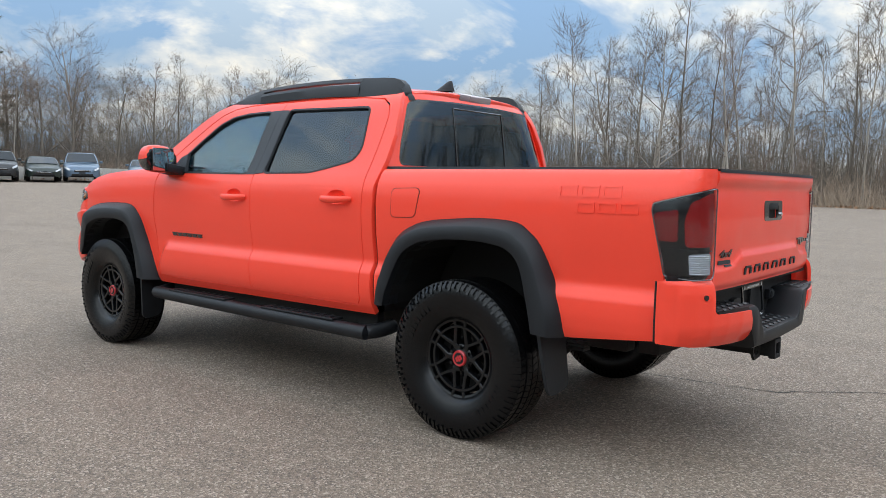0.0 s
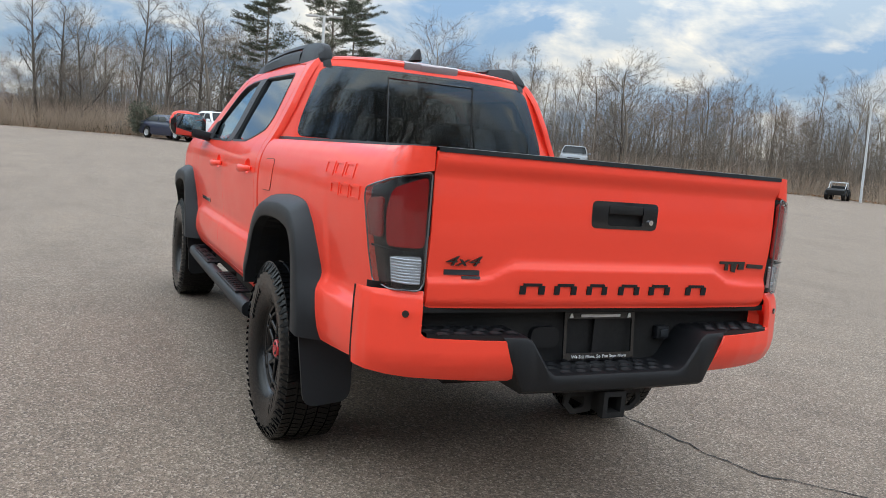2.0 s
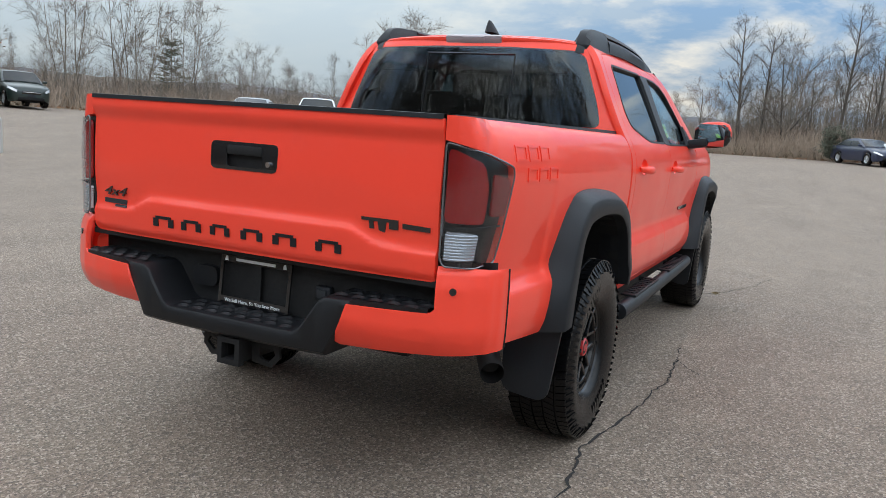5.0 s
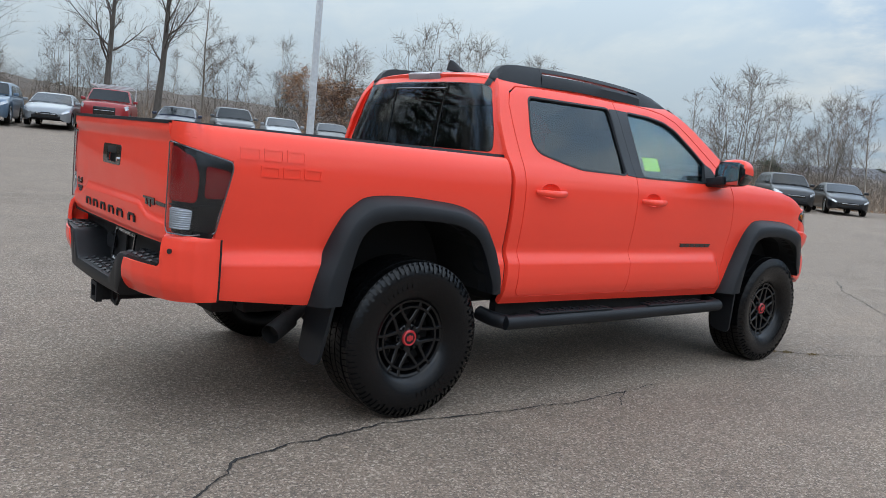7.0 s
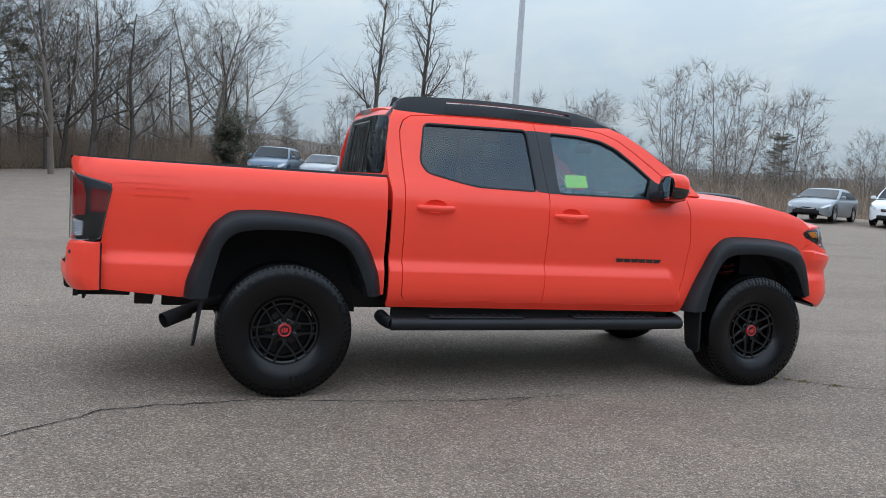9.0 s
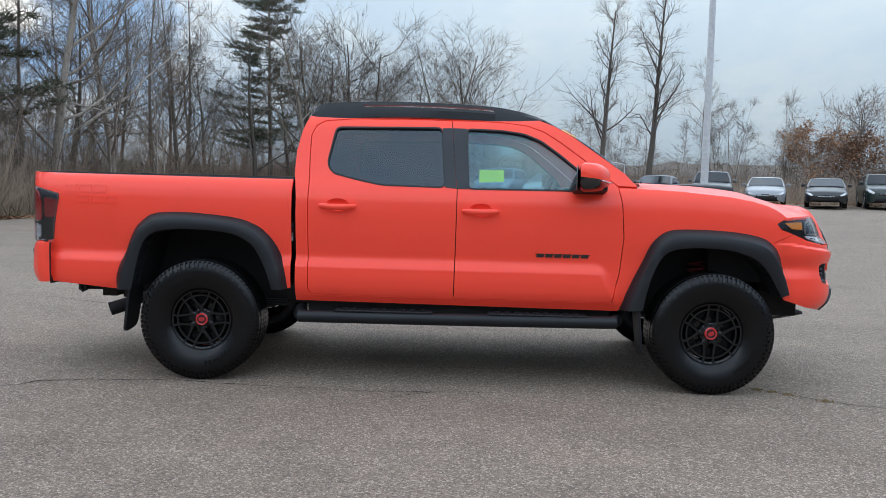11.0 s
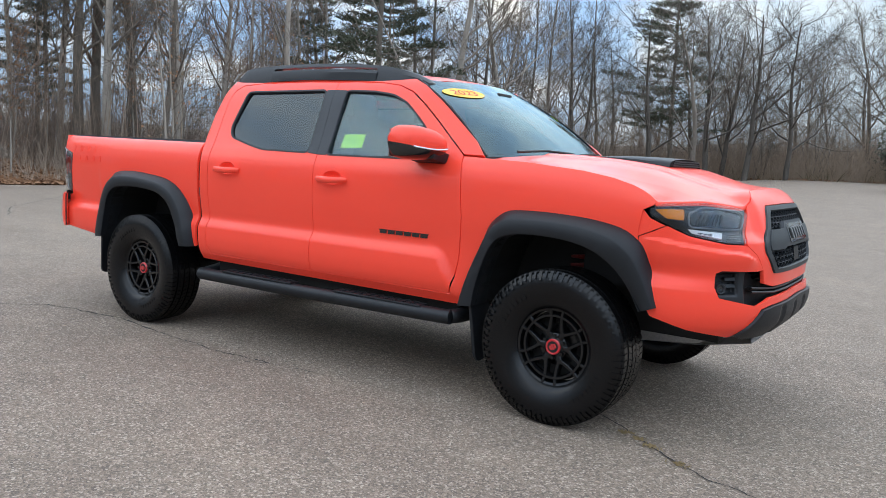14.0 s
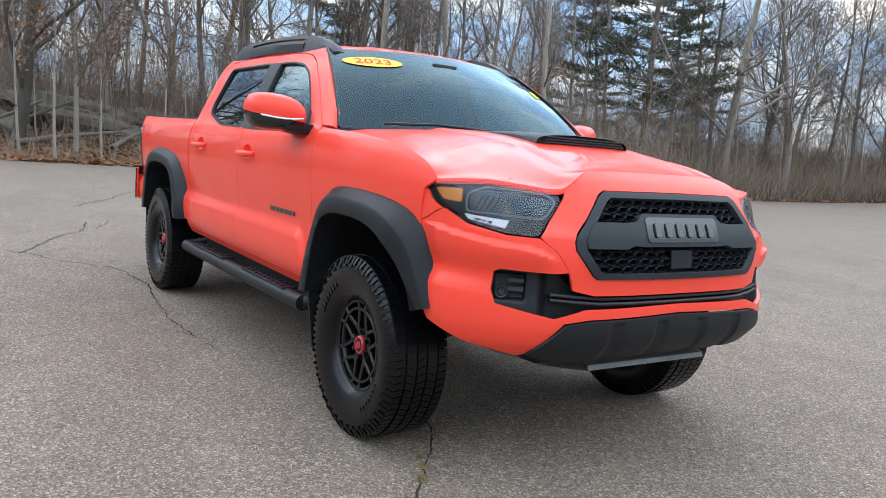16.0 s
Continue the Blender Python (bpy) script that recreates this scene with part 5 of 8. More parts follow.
def text_mesh(body, size, extrude=0.0, shear=0.0, spacing=1.0):
    """Lettering in the built-in font, as a bmesh round its centre in x, y."""
    cu = bpy.data.curves.new("lettering", "FONT")
    cu.body, cu.size, cu.extrude, cu.align_x, cu.align_y, cu.shear, cu.space_character = body, size, extrude, "CENTER", "CENTER", shear, spacing
    cu.resolution_u = 3
    ob = bpy.data.objects.new("lettering", cu)
    scene.collection.objects.link(ob)
    me = bpy.data.meshes.new_from_object(ob.evaluated_get(bpy.context.evaluated_depsgraph_get()))
    bpy.data.objects.remove(ob)
    bpy.data.curves.remove(cu)
    bm = bmesh.new()
    bm.from_mesh(me)
    bpy.data.meshes.remove(me)
    return bm


bm = text_mesh("4x4", 0.062, 0.003, 0.35, 1.0)
for v in bm.verts:
    p = gate(0.605 - v.co.x * 1.25, 0.957 + v.co.y * 0.75)
    v.co = p + Vector((-0.004 - v.co.z, 0, 0))
part("drive_badge", bm, M_GLOSSBLK, tg, "black 4x4 badge", smooth=False)
bm = bmesh.new()
for a, b, z0, z1 in ((0.660, 0.540, 0.914, 0.930), (0.60, 0.538, 0.903, 0.911)):
    prism(bm, [(a, z0), (b, z0), (b, z1), (a, z1)], 0.003, on_gate)
part("dealer_badge", bm, M_GREY, tg, "small dark dealer badge", smooth=False)
bm = bmesh.new()
for sh in ([(-0.458, 0.982), (-0.585, 0.982), (-0.585, 0.972), (-0.458, 0.972)], [(-0.485, 0.972), (-0.500, 0.972), (-0.503, 0.948), (-0.487, 0.948)], [(-0.515, 0.972), (-0.545, 0.972), (-0.54, 0.940), (-0.52, 0.945)], [(-0.555, 0.978), (-0.585, 0.978), (-0.585, 0.952), (-0.555, 0.952)], [(-0.60, 0.974), (-0.690, 0.970), (-0.690, 0.955), (-0.60, 0.958)]):
    prism(bm, sh, 0.004, on_gate)
part("trim_badge", bm, M_GLOSSBLK, tg, "black plain trim badge", smooth=False)

# tail lamps
TLAMP = rounded([(0.728, 1.226), (0.86, 1.198), (U(-2.60), 1.172), (U(-2.560), 1.160), (U(-2.557), 1.135), (U(-2.594), 0.95), (U(-2.608), 0.868), (0.84, 0.858), (0.740, 0.862), (0.728, 0.885)], 0.014, 3)
UE = U(-2.575)
for sgn in (1, -1):
    mir = sgn < 0
    tl = skin("tail_lamp", TLAMP, lambda u, z: tail_out(u, z, -0.016), M_LAMP_SMOKE, truck, "smoked tail lamp with dark red lenses", step=0.03, thick=0.03, mirror=mir, inward=(-1.9, 0, 0.9))
    skin("red_lens", rounded([(0.733, 0.992), (0.872, 0.990), (0.876, 1.10), (0.850, 1.170), (0.735, 1.212)], 0.02, 3), lambda u, z: tail_out(u, z, -0.002), M_LENS_RED, tl, "dark red lens", step=0.025, thick=0.01, mirror=mir, inward=(-1.9, 0, 0.9))
    skin("red_lens", rounded([(0.900, 1.010), (0.992, 1.012), (1.004, 1.095), (0.995, 1.125), (0.900, 1.140)], 0.015, 3), lambda u, z: tail_out(u, z, -0.004), M_LENS_DKRED, tl, "dark red side lens", step=0.025, thick=0.008, mirror=mir, inward=(-1.9, 0, 0.9))
    skin("reverse_lens", rounded([(0.738, 0.878), (0.850, 0.880), (0.856, 0.958), (0.738, 0.962)], 0.008, 3), lambda u, z: tail_out(u, z, -0.004 + 0.002 * math.sin(z * 700)), M_LENS_CLEAR, tl, "clear ribbed reversing lens", step=0.03, stepv=0.003, thick=0.01, mirror=mir, inward=(-1.9, 0, 0.9))
    skin("lamp_divider", [(0.732, 0.972), (UE - 0.02, 0.978), (UE - 0.02, 0.984), (0.732, 0.978)], lambda u, z: tail_out(u, z, -0.002), M_GREY, tl, step=0.03, thick=0.004, mirror=mir, inward=(-1.9, 0, 0.9))
    bm = bmesh.new()
    ring = [tail_out(u, z, 0.007) for u, z in TLAMP]
    tube(bm, ring + ring[:1], 0.0028, 5)
    part("lamp_edge", flipped(bm, mir), M_LAMP_EDGE, tl)
    cv = skin("lens_cover", TLAMP, lambda u, z: tail_out(u, z, 0.008), M_CLEARLENS, tl, "clear lamp cover", step=0.03, thick=0.003, mirror=mir, inward=(-1.9, 0, 0.9))
    cv.visible_shadow = False

# rear bumper
rb = bmesh.new()
rows = []
for k in range(61):
    y = -0.712 + 1.424 * k / 60
    a = abs(y)
    top = lerp(a, [(0.0, 0.600), (0.275, 0.600), (0.365, 0.728), (0.74, 0.735)])
    bot = lerp(a, [(0.0, 0.530), (0.385, 0.535), (0.405, 0.585), (0.445, 0.655), (0.465, 0.702), (0.74, 0.704)])
    xo = -2.852 + 0.066 * (a / 0.74) ** 3.2
    rows.append([(-2.66, y, bot), (xo + 0.02, y, bot), (xo + 0.004, y, bot + 0.012), (xo, y, bot + 0.03), (xo, y, top - 0.018), (xo + 0.006, y, top - 0.005), (xo + 0.02, y, top), (-2.69, y, top), (-2.66, y, top)])
g = loft(rb, rows)
bmesh.ops.recalc_face_normals(rb, faces=rb.faces[:])
bumper = part("rear_bumper", rb, M_STEP, truck, "black step bumper with painted corners", angle=30)
bm = bmesh.new()
box(bm, (0.02, 1.46, 0.26), (-2.676, 0, 0.70))
box(bm, (0.10, 1.46, 0.02), (-2.70, 0, 0.80))
part("bumper_backing", bm, M_UNDER, bumper, smooth=False)
CORN = [(0.735, 0.860), (0.986, 0.854), (0.990, 0.72), (0.986, 0.600), (0.80, 0.585), (0.42, 0.574), (0.402, 0.585), (0.440, 0.662), (0.458, 0.716), (0.72, 0.720), (0.735, 0.732)]
for sgn in (1, -1):
    skin("painted_corner", CORN, lambda u, z: rbump(u, z, 0.014), M_PAINT, bumper, "red-orange bumper corner", step=0.025, thick=0.018, mirror=sgn < 0, inward=(-1.9, 0, 0.7))
    bm = bmesh.new()
    tube(bm, [rbump(0.992, z, 0.006) for z in (0.604, 0.65, 0.70, 0.75, 0.80, 0.852)], 0.0045, 6)
    part("bumper_gap_seal", flipped(bm, sgn < 0), M_UNDER, bumper)
    skin("lamp_gap_filler", [(0.74, 0.80), (0.95, 0.80), (0.95, 0.872), (0.74, 0.872)], lambda u, z: rbump(u, 0.80, -0.055) + Vector((0, 0, z - 0.80)), M_UNDER, bumper, step=0.05, thick=0.006, mirror=sgn < 0, inward=(-1.9, 0, 0.7))
    c = rbump(0.785, 0.790, 0.016)
    n = (rbump(0.785, 0.79, 0.1) - rbump(0.785, 0.79, 0.0)).normalized()
    bm = bmesh.new()
    cyl(bm, 0.011, 0.006, (0, 0, 0), "z", 16)
    bmesh.ops.transform(bm, matrix=Matrix.Translation(c) @ n.to_track_quat("Z", "Y").to_matrix().to_4x4(), verts=bm.verts[:])
    part("parking_sensor", flipped(bm, sgn < 0), M_GLOSSBLK, bumper)


def tread_mark(bm, x, y, z):
    """A low half-moon ridge."""
    for k in range(7):
        a = math.pi * k / 6
        bm.verts.new((x + 0.010 * math.sin(a) * 1.3, y - 0.024 * math.cos(a), z))
    bm.verts.ensure_lookup_table()
    base = bm.verts[-7:]
    up = [bm.verts.new(v.co + Vector((0.002, 0, 0.007 * (0.35 + 0.65 * math.sin(math.pi * i / 6))))) for i, v in enumerate(base)]
    inner = [bm.verts.new(Vector((v.co.x - 0.008, y + (v.co.y - y) * 0.72, z))) for v in base]
    for i in range(6):
        bm.faces.new((base[i], base[i + 1], up[i + 1], up[i]))
        bm.faces.new((up[i], up[i + 1], inner[i + 1], inner[i]))


bm = bmesh.new()
for sgn in (1, -1):
    for r in range(3):
        for c in range(5):
            tread_mark(bm, -2.81 + 0.040 * r, sgn * (0.42 + 0.062 * c + 0.03 * (r % 2)), 0.7325)
for r in range(3):
    for c in range(8):
        tread_mark(bm, -2.828 + 0.045 * r, -0.225 + 0.062 * c + 0.03 * (r % 2), 0.600)
part("step_tread", bm, M_STEP, bumper, "raised tread ridges on the step")["kind"] = "stuff"
bm = bmesh.new()
prism(bm, rounded([(0.168, 0.654), (0.282, 0.654), (0.282, 0.726), (0.168, 0.726)], 0.034, 6), 0.02, lambda u, v, w: Vector((-2.686 - w, u, v)))
bmesh.ops.recalc_face_normals(bm, faces=bm.faces[:])
part("tow_socket_cover", bm, M_STEP, bumper)
bm = bmesh.new()
box(bm, (0.03, 0.06, 0.05), (-2.70, -0.285, 0.70), None, 0.01)
box(bm, (0.012, 0.035, 0.03), (-2.716, -0.285, 0.70), None, 0.004, mi=1)
part("tow_connector", bm, [M_BLACK, M_GREY], bumper)
# plate frame
bm = bmesh.new()
fr_o, fr_i = [(-0.152, 0.585), (0.152, 0.585), (0.152, 0.755), (-0.152, 0.755)], [(-0.140, 0.612), (0.140, 0.612), (0.140, 0.732), (-0.140, 0.732)]
for k in range(4):
    q = [fr_o[k], fr_o[(k + 1) % 4], fr_i[(k + 1) % 4], fr_i[k]]
    prism(bm, q, 0.008, lambda u, v, w: Vector((-2.712 - w + (v - 0.58) * 0.10, u, v + 0.022)))
pf = part("plate_frame", bm, M_GLOSSBLK, bumper, "black dealer plate frame with white writing", smooth=False)
bm = bmesh.new()
box(bm, (0.006, 0.045, 0.13), (-2.700, 0.0, 0.694))
part("plate_bracket", bm, M_UNDER, pf)
bm = text_mesh("We Sell More, So You Save More", 0.0175, 0.0006)
for v in bm.verts:
    v.co = Vector((-2.7225 + 0.0018 - v.co.z, -v.co.x, 0.621 + v.co.y))
part("frame_writing", bm, M_WHITE, pf, smooth=False)
bm = bmesh.new()
for y0, y1 in ((0.085, -0.085),):
    prism(bm, [(y0, 0.738), (y1, 0.738), (y1, 0.748), (y0, 0.748)], 0.001, lambda u, v, w: Vector((-2.7055 - w, u, v + 0.022)))
for y0 in (0.125, -0.125):
    prism(bm, [(y0 - 0.008, 0.736), (y0 + 0.008, 0.736), (y0 + 0.004, 0.752), (y0 - 0.004, 0.752)], 0.001, lambda u, v, w: Vector((-2.7055 - w, u, v + 0.022)))
part("frame_mark", bm, M_WHITE, pf, smooth=False)
# tow hitch
bm = bmesh.new()
i = 0.028
for dx, ro in ((0.0, 0.046), (0.03, 0.038)):
    ring_o = [(-ro, -ro), (ro, -ro), (ro, ro), (-ro, ro)]
    ring_i = [(-i, -i), (i, -i), (i, i), (-i, i)]
    for k in range(4):
        q = [ring_o[k], ring_o[(k + 1) % 4], ring_i[(k + 1) % 4], ring_i[k]]
        prism(bm, q, 0.028 if dx == 0 else 0.30, lambda u, v, w: Vector((-2.835 + dx + w, u, 0.480 + v)))
box(bm, (0.014, 0.33, 0.03), (-2.76, 0, 0.514), None, 0.004)
for sgn in (1, -1):
    pts = [(0.045, 0.512), (0.158, 0.512), (0.165, 0.470), (0.130, 0.432), (0.085, 0.436), (0.050, 0.440)]
    inn = [(0.082, 0.496), (0.138, 0.496), (0.146, 0.476), (0.120, 0.450), (0.095, 0.453), (0.080, 0.462)]
    for k in range(6):
        q = [pts[k], pts[(k + 1) % 6], inn[(k + 1) % 6], inn[k]]
        prism(bm, [(u * sgn, v) for u, v in q], 0.012, lambda u, v, w: Vector((-2.77 + w, u, v)))
box(bm, (0.06, 0.50, 0.06), (-2.60, 0, 0.52), None, 0.01)
part("tow_hitch", bm, M_UNDER, truck, "black receiver hitch", smooth=False)

# side step bars
for sgn in (1, -1):
    bm = bmesh.new()
    pts = [(-1.015, 0.70, 0.44), (-1.005, 0.80, 0.428), (-0.97, 0.870, 0.424), (-0.90, 0.885, 0.424), (0.0, 0.888, 0.428), (0.92, 0.885, 0.436), (1.00, 0.868, 0.438), (1.035, 0.80, 0.442), (1.045, 0.70, 0.452)]
    tube(bm, [Vector(p) for p in dense(pts, 40)], 0.040, 14)
    sb = part("side_step", flipped(bm, sgn < 0), M_BLACK, truck, "black tubular side step")
    for x0 in (-0.45, 0.52):
        bm = bmesh.new()
        box(bm, (0.62, 0.082, 0.012), (x0, 0.872, 0.468 + 0.004 * (x0 > 0)), None, 0.005)
        for k in range(9):
            for r in range(2):
                box(bm, (0.034, 0.02, 0.006), (x0 - 0.25 + 0.062 * k, 0.855 + 0.034 * r, 0.4765 + 0.004 * (x0 > 0)), Matrix.Rotation(radians(25 * (1 if r else -1)), 4, "Z"))
        part("step_pad", flipped(bm, sgn < 0), M_BLACK, sb, "ridged black step pad", smooth=False)
    for x0 in (-0.80, 0.05, 0.85):
        bm = bmesh.new()
        tube(bm, [(x0, 0.86, 0.42), (x0, 0.74, 0.43), (x0, 0.62, 0.50)], 0.016, 8)
        part("step_bracket", flipped(bm, sgn < 0), M_UNDER, sb)

# roof rails
for sgn in (1, -1):
    bm = bmesh.new()
    XS = [-0.985, -0.965, -0.93, -0.88, -0.80, -0.60, -0.30, 0.0, 0.15, 0.28, 0.40, 0.50, 0.57, 0.61]
    rows = []
    for x in XS:
        zb = roof(x, 0.555).z - 0.004
        h = lerp(x, [(-0.985, 0.012), (-0.965, 0.050), (-0.93, 0.074), (-0.88, 0.082), (-0.60, 0.078), (0.0, 0.073), (0.28, 0.067), (0.40, 0.056), (0.50, 0.038), (0.57, 0.022), (0.61, 0.006)])
        yb, yt = 0.622, 0.572
        rows.append((x, zb, h))

    def rail_ring(x, zb, h, f0, f1):
        def at(f):
            return lerp(f, [(0.0, 0.622), (0.2, 0.618), (0.78, 0.590), (1.0, 0.576)])
        mid = (f0 + f1) / 2
        return [(x, at(f0), zb + f0 * h - (0.03 if f0 == 0 else 0)), (x, at(mid) + 0.001, zb + mid * h), (x, at(f1), zb + f1 * h), (x, 0.537 if f1 == 1 else 0.545, zb + f1 * h), (x, 0.522 if f1 == 1 else 0.53, zb + mid * h), (x, 0.516 if f0 == 0 else 0.528, zb + f0 * h - (0.015 if f0 == 0 else 0))]

    def rail_bar(xs, f0, f1):
        zz = [(x, roof(x, 0.555).z - 0.004, lerp(x, [(r0[0], r0[2]) for r0 in rows])) for x in xs]
        g0 = loft(bm, [rail_ring(x, zb, h, f0, f1) for x, zb, h in zz], closed=True)
        bm.faces.new(g0[0]); bm.faces.new(g0[-1][::-1])

    SL0, SL1 = -0.64, 0.22
    rail_bar([x for x in XS if x < SL0] + [SL0], 0.0, 1.0)
    rail_bar([SL1] + [x for x in XS if x > SL1], 0.0, 1.0)
    span = [SL0 - 0.01 + (SL1 - SL0 + 0.02) * k / 8 for k in range(9)]
    rail_bar(span, 0.0, 0.52)
    rail_bar(span, 0.70, 1.0)
    bmesh.ops.recalc_face_normals(bm, faces=bm.faces[:])
    rr = part("roof_rail", flipped(bm, sgn < 0), M_BLACK, truck, "black raised roof rail with a long slot", angle=28)
    bm = bmesh.new()
    rows = [[cab_back(y, z) + Vector((-0.004, 0, 0)) for y in (0.545, 0.585)] for z in (1.735, 1.71, 1.69, 1.672)]
    loft(bm, [[roof(-0.97, y) + Vector((0, 0, 0.006)) for y in (0.535, 0.585)]] + rows)
    bmesh.ops.recalc_face_normals(bm, faces=bm.faces[:])
    part("rail_strap", flipped(bm, sgn < 0), M_BLACK, rr)
bm = bmesh.new()
rows = []
for j in range(9):
    t = j / 8
    z = 1.790 + 0.062 * t
    x0, x1 = -0.86 + 0.02 * t, -0.70 - 0.11 * t
    hw = 0.026 * (1 - t) ** 0.7 + 0.004
    rows.append([(x0 + (x1 - x0) * (0.5 - 0.5 * math.cos(2 * math.pi * k / 16)) , hw * math.sin(2 * math.pi * k / 16), z) for k in range(16)])
g = loft(bm, rows, closed=True)
bm.faces.new(g[-1])
bmesh.ops.recalc_face_normals(bm, faces=bm.faces[:])
part("antenna_fin", bm, M_BLACK, truck, "black shark-fin antenna", angle=50)

# door mirrors
for sgn in (1, -1):
    bm = bmesh.new()
    rows = []
    for j in range(15):
        t = j / 14
        y = 0.885 + 0.235 * t
        sc2 = lerp(t, [(0.0, 0.62), (0.08, 0.80), (0.25, 0.95), (0.6, 1.0), (0.82, 0.93), (0.93, 0.78), (1.0, 0.45)])
        xc, zc = 0.812 - 0.055 * t, 1.328 + 0.016 * t ** 0.5
        rx, rz = 0.133 * (0.72 + 0.28 * sc2) * (1.08 - 0.42 * t * t), 0.093 * sc2
        ring = []
        for k in range(28):
            a = 2 * math.pi * k / 28
            cx, sz = math.cos(a), math.sin(a)
            ring.append((xc + rx * (abs(cx) ** 0.75) * (1 if cx > 0 else -0.36), y, zc + rz * (abs(sz) ** 0.62) * (1 if sz > 0 else -0.92)))
        rows.append(ring)
    g = loft(bm, rows, closed=True)
    bm.faces.new(g[0][::-1]); bm.faces.new(g[-1])
    # the painted cap ends in a clean line above the black lower shell
    for co, no in (((0.80, 1.0, 1.326), (0.10, -0.10, 1.0)), ((0.80, 0.925, 1.33), (0.35, 1.0, 0.30))):
        bmesh.ops.bisect_plane(bm, geom=bm.verts[:] + bm.edges[:] + bm.faces[:], plane_co=co, plane_no=no)
    for f in bm.faces:
        c = f.calc_center_median()
        above = 0.10 * (c.x - 0.80) - 0.10 * (c.y - 1.0) + c.z - 1.326
        outboard = 0.35 * (c.x - 0.80) + c.y - 0.925 + 0.30 * (c.z - 1.33)
        f.material_index = 0 if above > 0 and outboard > 0 else 1
    bmesh.ops.recalc_face_normals(bm, faces=bm.faces[:])
    bm.normal_update()
    for f in bm.faces:
        if f.normal.x < -0.92:
            f.material_index = 1
    mr = part("door_mirror", flipped(bm, sgn < 0), [M_PAINT, M_GLOSSBLK], truck, "red-orange door mirror with black base", angle=50)
    bm = bmesh.new()
    box(bm, (0.20, 0.17, 0.058), (0.822, 0.890, 1.276), Matrix.Rotation(radians(10), 4, "X"), 0.015)
    prism(bm, [(0.70, 1.262), (0.885, 1.262), (0.815, 1.36), (0.755, 1.385)], 0.02, lambda u, v, w: Vector((u, cab_y(u, v) - 0.004 + w, v)))
    part("mirror_base", flipped(bm, sgn < 0), M_BLACK, mr)
    bm = bmesh.new()
    box(bm, (0.004, 0.180, 0.145), (0.7365, 1.000, 1.340), Matrix.Rotation(radians(14), 4, "Z"), 0.0015)
    part("mirror_glass", flipped(bm, sgn < 0), M_MIRROR, mr, "mirror glass")
    bm = bmesh.new()
    tube(bm, [(0.955, 0.90, 1.318), (0.949, 0.955, 1.312), (0.922, 1.012, 1.314), (0.882, 1.066, 1.322), (0.842, 1.092, 1.330)], 0.0050, 6)
    part("turn_lamp", flipped(bm, sgn < 0), M_LENS_CLEAR, mr, "clear turn-lamp strip")

# stickers: inspection paper in the front passenger window, year oval on the windscreen
bm = bmesh.new()
prism(bm, [(0.134, 1.300), (0.292, 1.306), (0.290, 1.384), (0.136, 1.380)], 0.001, lambda u, v, w: Vector((u, -(cab_y(u, v) - 0.022 + w), v)))
st = part("window_paper", bm, M_YELLOW, truck, "yellow-green paper in the side window", smooth=False)
bm = bmesh.new()
for k in range(6):
    z = 1.318 + 0.010 * k
    prism(bm, [(0.15, z), (0.275 - 0.02 * (k % 3), z + 0.004), (0.275 - 0.02 * (k % 3), z + 0.0065), (0.15, z + 0.0025)], 0.0004, lambda u, v, w: Vector((u, -(cab_y(u, v) - 0.0205 + w), v)))
part("printed_line", bm, material("faint_print", (0.42, 0.58, 0.03), 0.7), st, smooth=False)
bm = bmesh.new()
OV = [(-0.430 + 0.155 * math.cos(2 * math.pi * k / 40), 0.212 + 0.072 * math.sin(2 * math.pi * k / 40)) for k in range(40)]
prism(bm, OV, 0.001, lambda u, v, w: screen(u / 0.80, v) + Vector((0.0015 + w * 0.6, 0, 0.003 + w * 0.8)))
ov = part("year_sticker", bm, M_OVAL, truck, "yellow oval sticker with red year", smooth=False)
bm = text_mesh("2023", 0.080, 0.0004)
for v in bm.verts:
    u, s = -0.430 + v.co.x * 1.25, 0.215 - v.co.y * 1.28
    v.co = screen(u / 0.80, s) + Vector((0.004, 0, 0.0055 + v.co.z))
part("year_writing", bm, M_REDINK, ov, smooth=False)
bm = bmesh.new()
prism(bm, [(0.690, 0.34), (0.735, 0.34), (0.735, 0.43), (0.690, 0.43)], 0.001, lambda u, v, w: screen(u, v) + Vector((0.001 + w * 0.6, 0, 0.002 + w * 0.8)))
part("registration_sticker", bm, M_YELLOW, truck, smooth=False)


